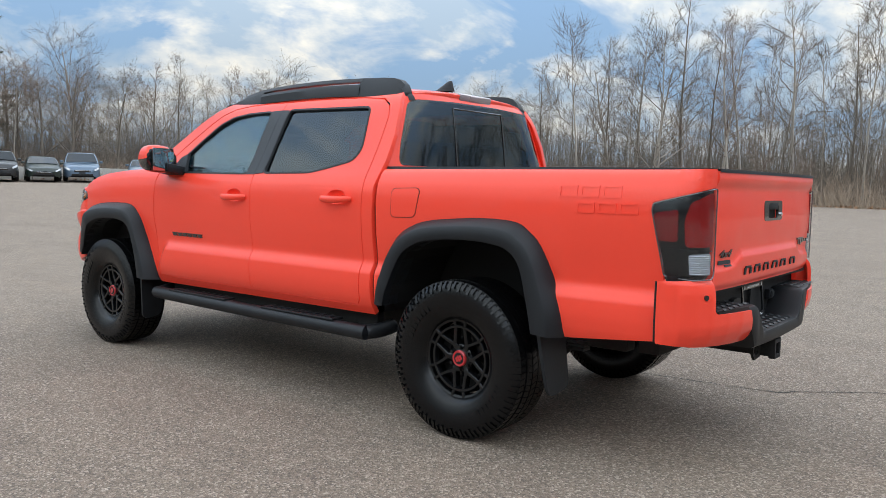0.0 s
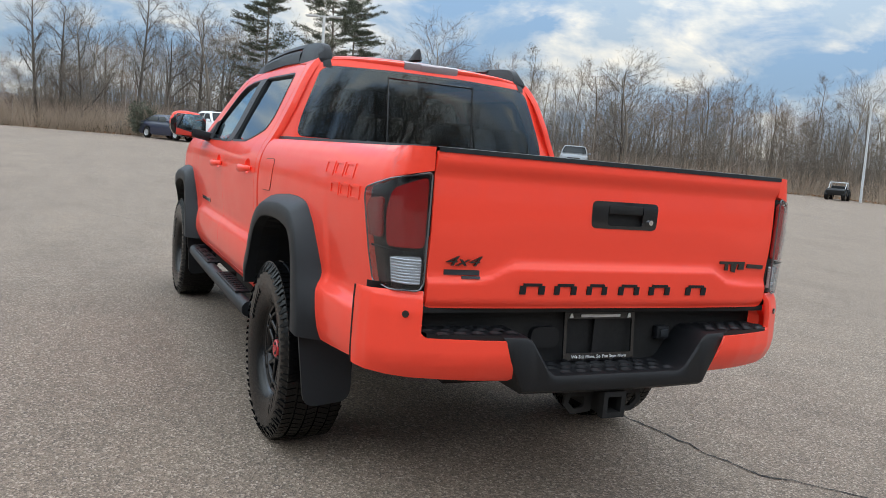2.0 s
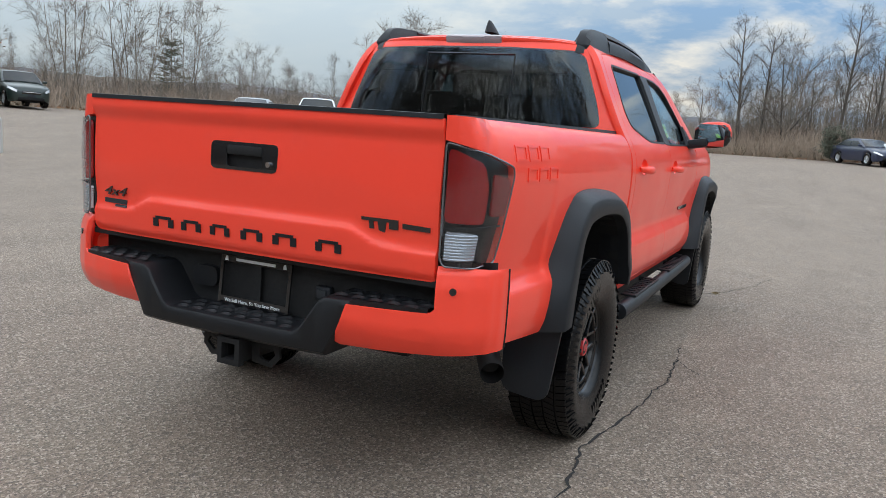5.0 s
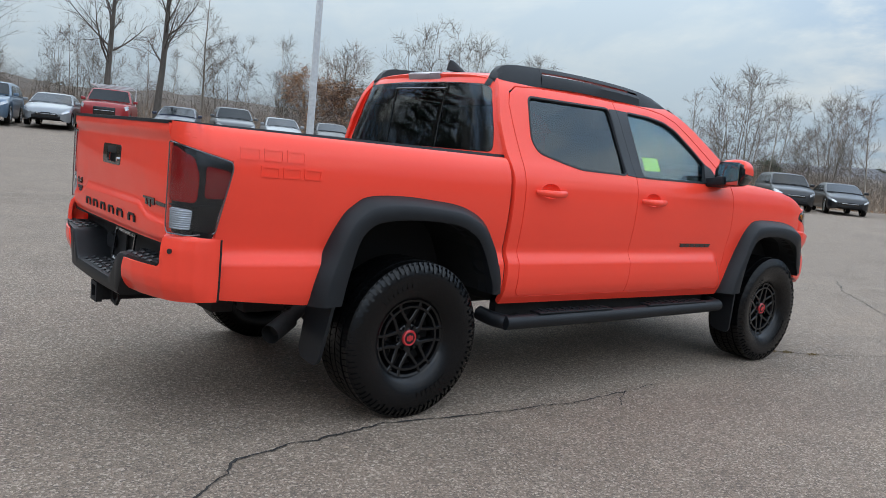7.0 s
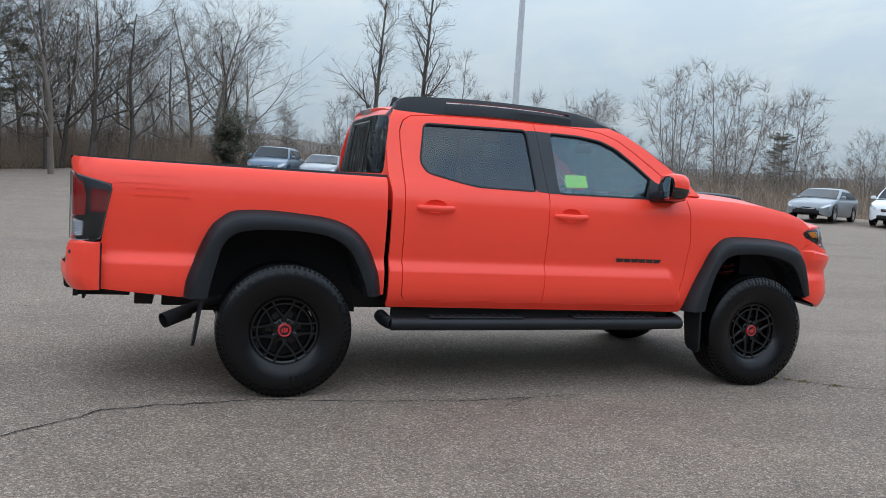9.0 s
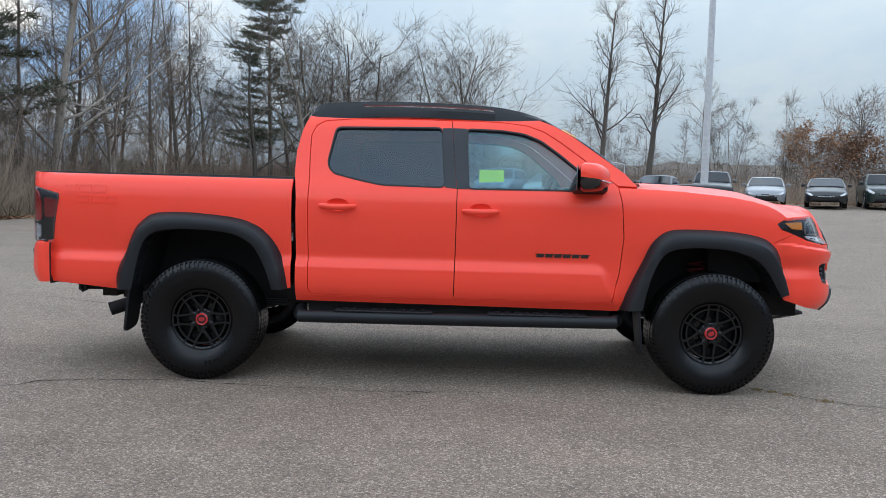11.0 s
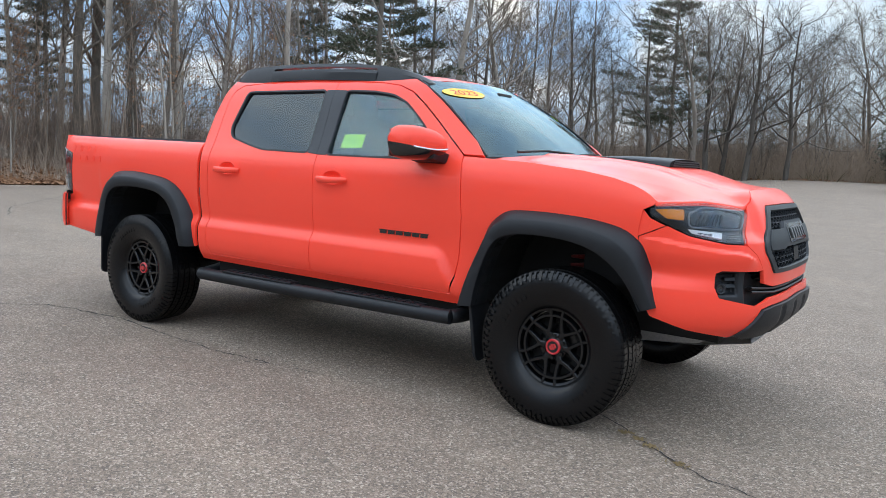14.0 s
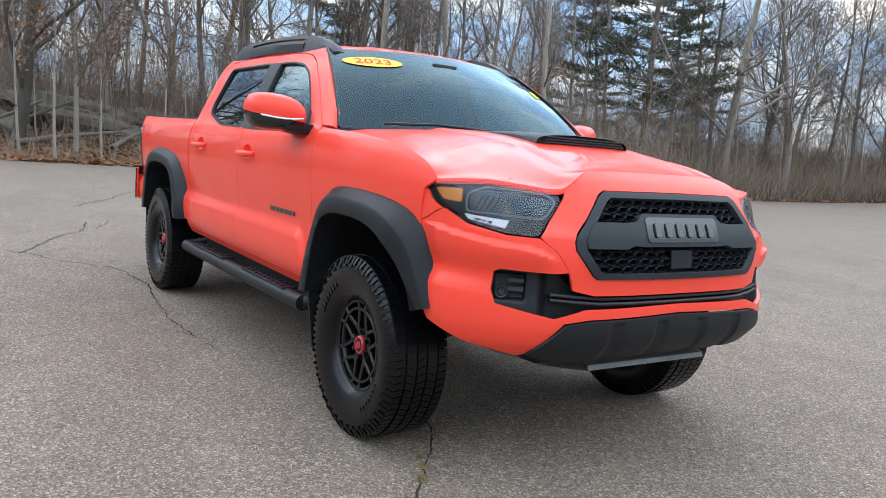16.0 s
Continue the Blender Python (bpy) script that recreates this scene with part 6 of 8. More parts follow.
# wheels
def make_wheel():
    w = new("wheel")
    bm = bmesh.new()
    R = 0.384
    prof = [(0.196, -0.094), (0.206, -0.106), (0.222, -0.115), (0.250, -0.126), (0.285, -0.1335), (0.315, -0.1350), (0.345, -0.130), (0.362, -0.122), (0.374, -0.108), (0.3775, -0.055), (0.3775, 0.0), (0.3775, 0.055), (0.374, 0.108), (0.362, 0.122), (0.345, 0.130), (0.315, 0.1350), (0.285, 0.1335), (0.250, 0.126), (0.222, 0.115), (0.206, 0.106), (0.196, 0.094)]
    lathe(bm, prof, 72, "y")
    tb = bmesh.new()
    NB = 78
    for k in range(NB):
        a0 = 2 * math.pi * k / NB
        for c, (y0, y1, sk) in enumerate(((-0.118, -0.078, 0.3), (-0.068, -0.026, -0.6), (-0.018, 0.020, 0.6), (0.028, 0.070, -0.6), (0.078, 0.118, 0.3))):
            off = (c % 2) * math.pi / NB
            wd = 2 * math.pi / NB * (0.84 if c in (0, 4) else 0.86)
            quad = []
            for (aa, yy) in ((-wd / 2, y0), (wd / 2, y0), (wd / 2, y1), (-wd / 2, y1)):
                ang = a0 + off + aa + sk * 0.10 * (yy - y0) / (y1 - y0) * 0.6
                quad.append((ang, yy))
            outer = R if c not in (0, 4) else R - 0.003
            lo = [tb.verts.new(((0.372) * math.cos(a), y, 0.372 * math.sin(a))) for a, y in quad]
            hi = [tb.verts.new((outer * math.cos(a), y * 0.985, outer * math.sin(a))) for a, y in quad]
            tb.faces.new(hi)
            for i in range(4):
                tb.faces.new((lo[i], lo[(i + 1) % 4], hi[(i + 1) % 4], hi[i]))
        for s2 in (-1, 1):
            # shoulder lugs running down the side wall
            wd = 2 * math.pi / NB * (0.55 if k % 2 else 0.42)
            depth = 0.334 if k % 2 else 0.346
            q = [(a0 - wd / 2, 0.374, 0.112), (a0 + wd / 2, 0.374, 0.112), (a0 + wd / 2 * 0.8, depth, 0.134), (a0 - wd / 2 * 0.8, depth, 0.134)]
            lo = [tb.verts.new((r * math.cos(a), s2 * y, r * math.sin(a))) for a, r, y in q]
            hi = [tb.verts.new(((r + (0.004 if i < 2 else 0)) * math.cos(a), s2 * (y + 0.0055), (r + (0.004 if i < 2 else 0)) * math.sin(a))) for i, (a, r, y) in enumerate(q)]
            tb.faces.new(hi)
            for i in range(4):
                tb.faces.new((lo[i], lo[(i + 1) % 4], hi[(i + 1) % 4], hi[i]))
    bmesh.ops.recalc_face_normals(bm, faces=bm.faces[:])
    bmesh.ops.recalc_face_normals(tb, faces=tb.faces[:])
    # raised plain side-wall marks
    for a_mid, n in ((radians(250), 7), (radians(70), 7)):
        for k in range(n):
            a = a_mid + (k - n / 2) * 0.105
            q = [(a - 0.030, 0.262), (a + 0.030, 0.262), (a + 0.030, 0.296), (a - 0.030, 0.296)]
            for s2 in (1,):
                prism(bm, [(u, r) for u, r in q], 0.0025, lambda u, r, w2: Vector((r * math.cos(u), 0.1320 + w2, r * math.sin(u))))
    part("tyre", bm, M_RUBBER, w, "black all-terrain tyre", angle=30)
    part("tread_block", tb, M_RUBBER, w, "black rubber tread blocks", angle=30)["kind"] = "stuff"
    bm = bmesh.new()
    lathe(bm, [(0.196, -0.10), (0.190, -0.02), (0.188, 0.06), (0.200, 0.085), (0.206, 0.098), (0.214, 0.106), (0.219, 0.104), (0.218, 0.095), (0.212, 0.090)], 56, "y")
    lathe(bm, [(0.185, 0.020), (0.06, 0.030), (0.0, 0.030)], 40, "y")
    # six forked spokes, tied by a ring short of the lip
    def spoke(turn, run):
        c0, s0 = math.cos(turn), math.sin(turn)
        rows = []
        for i, (r, t, hw, y) in enumerate(run):
            p0, p1 = run[max(0, i - 1)], run[min(len(run) - 1, i + 1)]
            dr, dt = p1[0] - p0[0], p1[1] - p0[1]
            n = math.hypot(dr, dt)
            pr, pt = -dt / n, dr / n
            row = []
            for o, yy in ((-1.3, y - 0.034), (-1.0, y - 0.004), (-0.65, y), (0.65, y), (1.0, y - 0.004), (1.3, y - 0.034)):
                rr, tt = r + pr * hw * o, t + pt * hw * o
                row.append((rr * c0 - tt * s0, yy, rr * s0 + tt * c0))
            rows.append(row)
        loft(bm, rows)

    for k in range(6):
        base = 2 * math.pi * k / 6 + math.pi / 6
        spoke(base, [(0.036, 0, 0.026, 0.073), (0.060, 0, 0.018, 0.078), (0.078, 0, 0.0145, 0.080), (0.096, 0, 0.0140, 0.081)])
        for sd in (-1, 1):
            spoke(base, [(0.082, 0.004 * sd, 0.0105, 0.0805), (0.110, 0.026 * sd, 0.0098, 0.083), (0.152, 0.0545 * sd, 0.0092, 0.087), (0.164, 0.0590 * sd, 0.0092, 0.089), (0.190, 0.0670 * sd, 0.0105, 0.093)])
    lathe(bm, [(0.154, 0.056), (0.156, 0.084), (0.159, 0.0885), (0.170, 0.0895), (0.173, 0.086), (0.176, 0.056)], 60, "y")
    lathe(bm, [(0.188, 0.07), (0.192, 0.088), (0.203, 0.092)], 56, "y")
    lathe(bm, [(0.072, 0.045), (0.070, 0.068), (0.058, 0.075), (0.045, 0.076), (0.038, 0.080), (0.0, 0.080)], 40, "y")
    for k in range(6):
        a = 2 * math.pi * k / 6
        cyl(bm, 0.010, 0.03, (0.058 * math.cos(a), 0.074, 0.058 * math.sin(a)), "y", 6)
    for v in bm.verts:
        v.co.x, v.co.y, v.co.z = v.co.x * 0.94, v.co.y - 0.008, v.co.z * 0.94
    bmesh.ops.recalc_face_normals(bm, faces=bm.faces[:])
    rim = part("rim", bm, M_RIM, w, "satin black split-spoke alloy rim", angle=30)
    bm = bmesh.new()
    lathe(bm, [(0.039, 0.060), (0.039, 0.079), (0.035, 0.083), (0.029, 0.081), (0.0, 0.0805)], 32, "y")
    part("centre_cap", bm, M_REDCAP, rim, "red centre cap")
    bm = bmesh.new()
    lathe(bm, [(0.0285, 0.0815), (0.0, 0.082)], 32, "y")
    part("cap_disc", bm, M_UNDER, rim)
    bm = bmesh.new()
    for k in (-1, 0, 1):
        box(bm, (0.010, 0.002, 0.030 - 0.008 * abs(k)), (k * 0.013, 0.0825, 0))
    part("cap_mark", bm, M_REDCAP, rim, smooth=False)
    # brake disc and caliper behind the spokes
    bm = bmesh.new()
    lathe(bm, [(0.0, 0.018), (0.150, 0.018), (0.150, 0.0), (0.0, 0.0)], 40, "y")
    part("brake_disc", bm, M_UNDER, w)
    return w


wh = make_wheel()
wh.parent = truck
wh.matrix_basis = pose(-1.618, 0.810, 0.384, 0, 30, 0)
for sx, sy, spin in ((1.618, 0.802, 40), (-1.618, -0.810, 4), (1.618, -0.802, 27)):
    copy_thing(wh, pose(sx, sy, 0.384, 0, 0, 180 if sy < 0 else 0) @ pose(0, 0, 0, 0, spin, 0)).parent = truck

# underbody: frame rails, axle, suspension, exhaust, skid plate
bm = bmesh.new()
for s2 in (-1, 1):
    box(bm, (4.6, 0.09, 0.13), (0.0, s2 * 0.45, 0.52), None, 0.01)
box(bm, (1.95, 1.50, 0.10), (0.02, 0, 0.56))
for x in (-2.4, -1.3, -0.3, 0.7):
    box(bm, (0.10, 0.95, 0.08), (x, 0, 0.50))
box(bm, (1.6, 0.55, 0.20), (0.4, 0, 0.48), None, 0.03)
box(bm, (0.9, 0.42, 0.20), (-1.0, 0.30, 0.46), None, 0.03)
for s2 in (-1, 1):
    box(bm, (1.95, 0.05, 0.17), (0.02, s2 * 0.735, 0.485))
part("frame_rail", bm, M_UNDER, truck, smooth=False)
bm = bmesh.new()
cyl(bm, 0.045, 1.45, (-1.618, 0, 0.384), "y", 16)
bmesh.ops.create_uvsphere(bm, u_segments=16, v_segments=10, radius=0.15, matrix=Matrix.Translation((-1.60, 0.0, 0.384)))
for s2 in (-1, 1):
    for k in range(3):
        box(bm, (0.95, 0.06, 0.012), (-1.62, s2 * 0.50, 0.44 + 0.016 * k))
part("rear_axle", bm, M_UNDER, truck)
bm = bmesh.new()
for s2 in (-1, 1):
    tube(bm, [(1.618, s2 * 0.68, 0.36), (1.60, s2 * 0.40, 0.42)], 0.035, 8)
    tube(bm, [(1.618, s2 * 0.66, 0.55), (1.60, s2 * 0.42, 0.66)], 0.025, 8)
part("front_axle", bm, M_UNDER, truck)
for s2 in (-1, 1):
    bm = bmesh.new()
    rows = []
    pts = []
    for k in range(57):
        a = k / 56 * 2 * math.pi * 7
        pts.append((1.60 + 0.055 * math.cos(a), s2 * 0.56 + 0.055 * math.sin(a), 0.52 + 0.30 * k / 56))
    tube(bm, pts, 0.008, 6)
    part("front_spring", bm, M_SPRING, truck, "red coil spring")
bm = bmesh.new()
tube(bm, [(-0.6, -0.38, 0.50), (-1.2, -0.40, 0.52), (-1.85, -0.52, 0.55), (-2.05, -0.60, 0.50), (-2.16, -0.66, 0.45), (-2.24, -0.71, 0.425)], 0.033, 14)
tube(bm, [(-2.15, -0.655, 0.450), (-2.28, -0.735, 0.408)], 0.044, 18, caps=False)
part("exhaust", bm, M_UNDER, truck, "dark exhaust tail pipe")
bm = bmesh.new()
loft(bm, [[(2.36, y, 0.480), (2.412, y, 0.466), (2.418, y, 0.447), (2.34, y, 0.430), (2.15, y, 0.394), (1.85, y, 0.370)] for y in (-0.33, -0.30, 0.0, 0.30, 0.33)])
bmesh.ops.solidify(bm, geom=bm.faces[:], thickness=0.006)
for s2 in (-1, 1):
    loft(bm, [[(x, s2 * 0.352, z), (x, s2 * 0.358, z + 0.07)] for x, z in ((2.33, 0.472), (2.15, 0.405), (1.85, 0.375))])
part("skid_plate", bm, M_STEEL, truck, "bare aluminium skid plate")
bm = bmesh.new()
box(bm, (0.42, 1.0, 0.12), (2.08, 0, 0.64))
box(bm, (0.6, 1.30, 0.45), (1.95, 0, 0.92))
box(bm, (0.02, 1.62, 0.55), (1.08, 0, 0.85))
part("engine_bay", bm, M_WELL, truck, smooth=False)

# cab interior
bm = bmesh.new()
box(bm, (1.95, 1.62, 0.04), (0.05, 0, 0.64))
for s2 in (-1, 1):
    box(bm, (1.95, 0.02, 0.60), (0.03, s2 * 0.80, 0.94))
part("cab_floor", bm, M_INTERIOR, truck, smooth=False)
bm = bmesh.new()
box(bm, (0.35, 1.50, 0.26), (1.02, 0, 1.14), None, 0.06)
box(bm, (0.22, 0.42, 0.08), (0.90, 0.37, 1.25), None, 0.03)
box(bm, (0.8, 0.26, 0.28), (0.35, 0, 0.86), None, 0.05)
part("dashboard", bm, M_INTERIOR, truck)
bm = bmesh.new()
C, rot = Vector((0.66, 0.37, 1.16)), Matrix.Rotation(radians(-64), 4, "Y")
tube(bm, [C + rot @ Vector((0.185 * math.cos(2 * math.pi * k / 28), 0.185 * math.sin(2 * math.pi * k / 28), 0)) for k in range(29)], 0.016, 8)
box(bm, (0.12, 0.14, 0.05), C, rot, 0.02)
for a in (0, 90, 180):
    v = rot @ Vector((0.16 * math.cos(radians(a + 0)), 0.16 * math.sin(radians(a + 0)), 0))
    tube(bm, [C, C + v], 0.014, 6)
part("steering_wheel", bm, M_INTERIOR, truck)
for y in (-0.37, 0.37):
    bm = bmesh.new()
    box(bm, (0.50, 0.48, 0.16), (0.32, y, 0.90), None, 0.05)
    box(bm, (0.14, 0.48, 0.62), (0.02, y, 1.20), Matrix.Rotation(radians(-14), 4, "Y"), 0.06)
    box(bm, (0.09, 0.26, 0.17), (-0.085, y, 1.565), Matrix.Rotation(radians(-8), 4, "Y"), 0.04)
    tube(bm, [(-0.06, y - 0.06, 1.46), (-0.08, y - 0.06, 1.53)], 0.007, 6)
    tube(bm, [(-0.06, y + 0.06, 1.46), (-0.08, y + 0.06, 1.53)], 0.007, 6)
    part("front_seat", bm, M_INTERIOR, truck)
bm = bmesh.new()
box(bm, (0.45, 1.36, 0.16), (-0.62, 0, 0.90), None, 0.05)
box(bm, (0.13, 1.36, 0.58), (-0.88, 0, 1.18), Matrix.Rotation(radians(-12), 4, "Y"), 0.05)
for y in (-0.45, 0.0, 0.45):
    box(bm, (0.08, 0.25, 0.14), (-0.955, y, 1.50), None, 0.035)
part("rear_seat", bm, M_INTERIOR, truck)
bm = bmesh.new()
box(bm, (0.03, 0.22, 0.07), (0.66, 0, 1.60), None, 0.012)
box(bm, (0.10, 0.16, 0.05), (0.72, 0, 1.66), None, 0.015)
part("inner_mirror", bm, M_INTERIOR, truck)
bm = bmesh.new()
loft(bm, [[(x, y, roof(x, y).z - 0.045) for x in (-0.95, -0.4, 0.2, 0.56)] for y in (-0.55, -0.3, 0, 0.3, 0.55)])
part("headliner", bm, material("grey_headliner", (0.12, 0.12, 0.12), 0.9), truck)


# ---- light poles, barrier ----
def light_pole(x, y, h, lean=0.0, heads=2, yaw=0.0, base=True):
    z0 = ground_z(x, y)
    p = empty("light_pole", "pale steel parking-lot light pole on a round concrete base" if base else "thin pale pole at the edge of the woods", "light pole")
    p.matrix_basis = pose(x, y, z0, 0, lean, yaw)
    if base:
        bm = bmesh.new()
        lathe(bm, [(0.0, 0.74), (0.24, 0.74), (0.275, 0.70), (0.285, -0.1)], 28, "z")
        bmesh.ops.recalc_face_normals(bm, faces=bm.faces[:])
        part("pole_base", bm, M_CONCRETE, p, "weathered concrete footing")
        bm = bmesh.new()
        box(bm, (0.30, 0.30, 0.03), (0, 0, 0.755), None, 0.006)
        for a in (-1, 1):
            for b in (-1, 1):
                cyl(bm, 0.014, 0.06, (a * 0.115, b * 0.115, 0.79), "z", 8)
        part("base_plate", bm, M_POLE, p)
    bm = bmesh.new()
    tube(bm, [(0, 0, 0.74 if base else -0.2), (0, 0, h * 0.5), (0, 0, h)], [0.098, 0.082, 0.065] if base else [0.075, 0.06, 0.045], 18)
    part("pole", bm, M_POLE, p)
    if heads:
        for k in range(heads):
            s = 1 - 2 * k
            bm = bmesh.new()
            box(bm, (0.62, 0.34, 0.07), (s * 0.55, 0, h - 0.02), None, 0.02)
            tube(bm, [(0, 0, h - 0.03), (s * 0.3, 0, h - 0.02)], 0.03, 8)
            part("lamp_head", bm, M_POLE, p)
    return p


light_pole(6.06, 14.3, 9.0, 0.0, 2, 25)
light_pole(32.0, -8.8, 6.75, 0.6, 2, 60)
light_pole(24.8, -37.8, 5.6, 2.0, 0, 0, False)

barrier = empty("low_barrier", "low weathered concrete block barrier at the lot's edge", "barrier")
for k in range(13):
    y0 = -34.0 + 2.1 * k
    bm = bmesh.new()
    box(bm, (0.45, 2.06, 0.82), (0, 0, 0.38), None, 0.03)
    ob = part("block", bm, M_CONCRETE, barrier)
    ob.matrix_basis = pose(46.4 + 0.10 * math.sin(k * 2.3), y0, ground_z(46.4, y0) - 0.02, 0, 0, 0.6 * math.sin(k * 1.7))


# ---- small utility vehicle by the thin pole ----
cart = empty("utility_vehicle", "small dark utility vehicle with a pale tube roll cage", "utility vehicle")
cart.matrix_basis = pose(25.5, -36.8, ground_z(25.5, -36.8), 0, 0, 118)
bm = bmesh.new()
prism(bm, rounded([(-0.85, 0.28), (0.85, 0.28), (0.92, 0.55), (0.55, 0.66), (0.32, 0.42), (-0.12, 0.42), (-0.14, 0.62), (-0.88, 0.64)], 0.04, 3), 0.92, lambda u, v, w: Vector((u, w - 0.46, v)))
bmesh.ops.recalc_face_normals(bm, faces=bm.faces[:])
part("body", bm, M_UNDER, cart, "dark body")
bm = bmesh.new()
for sy in (-0.42, 0.42):
    tube(bm, [(0.48, sy, 0.62), (0.20, sy, 0.98), (-0.20, sy, 1.0), (-0.26, sy, 0.6)], 0.022, 8)
for px, pz in ((0.20, 0.98), (-0.20, 1.0)):
    tube(bm, [(px, -0.42, pz), (px, 0.42, pz)], 0.022, 8)
part("roll_cage", bm, M_POLE, cart, "pale tube roll cage")
bm = bmesh.new()
box(bm, (0.30, 0.80, 0.10), (0.06, 0, 0.46), None, 0.03)
box(bm, (0.09, 0.80, 0.34), (-0.12, 0, 0.64), Matrix.Rotation(radians(8), 4, "Y"), 0.03)
part("seat", bm, M_BLACK, cart)
for px in (-0.55, 0.60):
    for sy in (-0.43, 0.43):
        bm = bmesh.new()
        lathe(bm, [(0.0, 0.09), (0.11, 0.09), (0.12, 0.11), (0.25, 0.10), (0.28, 0.06), (0.28, -0.06), (0.25, -0.10), (0.12, -0.11), (0.0, -0.09)], 20, "y")
        bmesh.ops.recalc_face_normals(bm, faces=bm.faces[:])
        bmesh.ops.translate(bm, vec=(px, sy, 0.28), verts=bm.verts[:])
        part("wheel", bm, M_RUBBER, cart)


# ---- parked cars far off ----
def car_paint(name, c, metal=0.0):
    m = material(name, c, 0.35, metal * 0.5, 0.4)
    m.node_tree.nodes["Principled BSDF"].inputs["Coat Roughness"].default_value = 0.05
    return m


CAR_GLASS = material("dark_car_glass", (0.010, 0.013, 0.015), 0.10, 0.0, 0.0)
CAR_GLASS.node_tree.nodes["Principled BSDF"].inputs["Specular IOR Level"].default_value = 0.30
CAR_KIND = {
    # length, width, height, wheelbase, wheel radius, bonnet height, belt height, screen base x, roof front x, roof rear x, tail base x, tail height
    "sedan": (4.75, 1.82, 1.46, 2.75, 0.33, 0.90, 0.98, 1.08, 0.22, -0.95, -1.80, 1.03),
    "suv": (4.65, 1.86, 1.70, 2.70, 0.36, 1.06, 1.12, 1.12, 0.45, -1.70, -2.18, 1.14),
    "minivan": (5.0, 1.95, 1.76, 3.0, 0.34, 1.02, 1.10, 1.50, 0.60, -1.95, -2.38, 1.12),
    "pickup": (5.6, 2.0, 1.90, 3.55, 0.40, 1.22, 1.28, 1.02, 0.48, -0.85, -1.05, 1.26),
}
car_wheel_proto = {}


def car_wheel(r):
    w = new("wheel")
    bm = bmesh.new()
    lathe(bm, [(r * 0.62, -0.10), (r * 0.9, -0.11), (r, -0.085), (r, 0.085), (r * 0.9, 0.11), (r * 0.62, 0.10)], 28, "y")
    bmesh.ops.recalc_face_normals(bm, faces=bm.faces[:])
    part("tyre", bm, M_RUBBER, w)
    bm = bmesh.new()
    lathe(bm, [(r * 0.66, 0.098), (r * 0.58, 0.08), (r * 0.56, 0.03), (0.0, 0.03)], 28, "y")
    for k in range(5):
        a = 2 * math.pi * k / 5
        box(bm, (r * 0.56, 0.03, r * 0.13), (r * 0.30 * math.cos(a), 0.075, r * 0.30 * math.sin(a)), Matrix.Rotation(-a, 4, "Y"))
    cyl(bm, r * 0.13, 0.05, (0, 0.075, 0), "y", 14)
    bmesh.ops.recalc_face_normals(bm, faces=bm.faces[:])
    part("rim", bm, M_LENS_CLEAR, w)
    return w


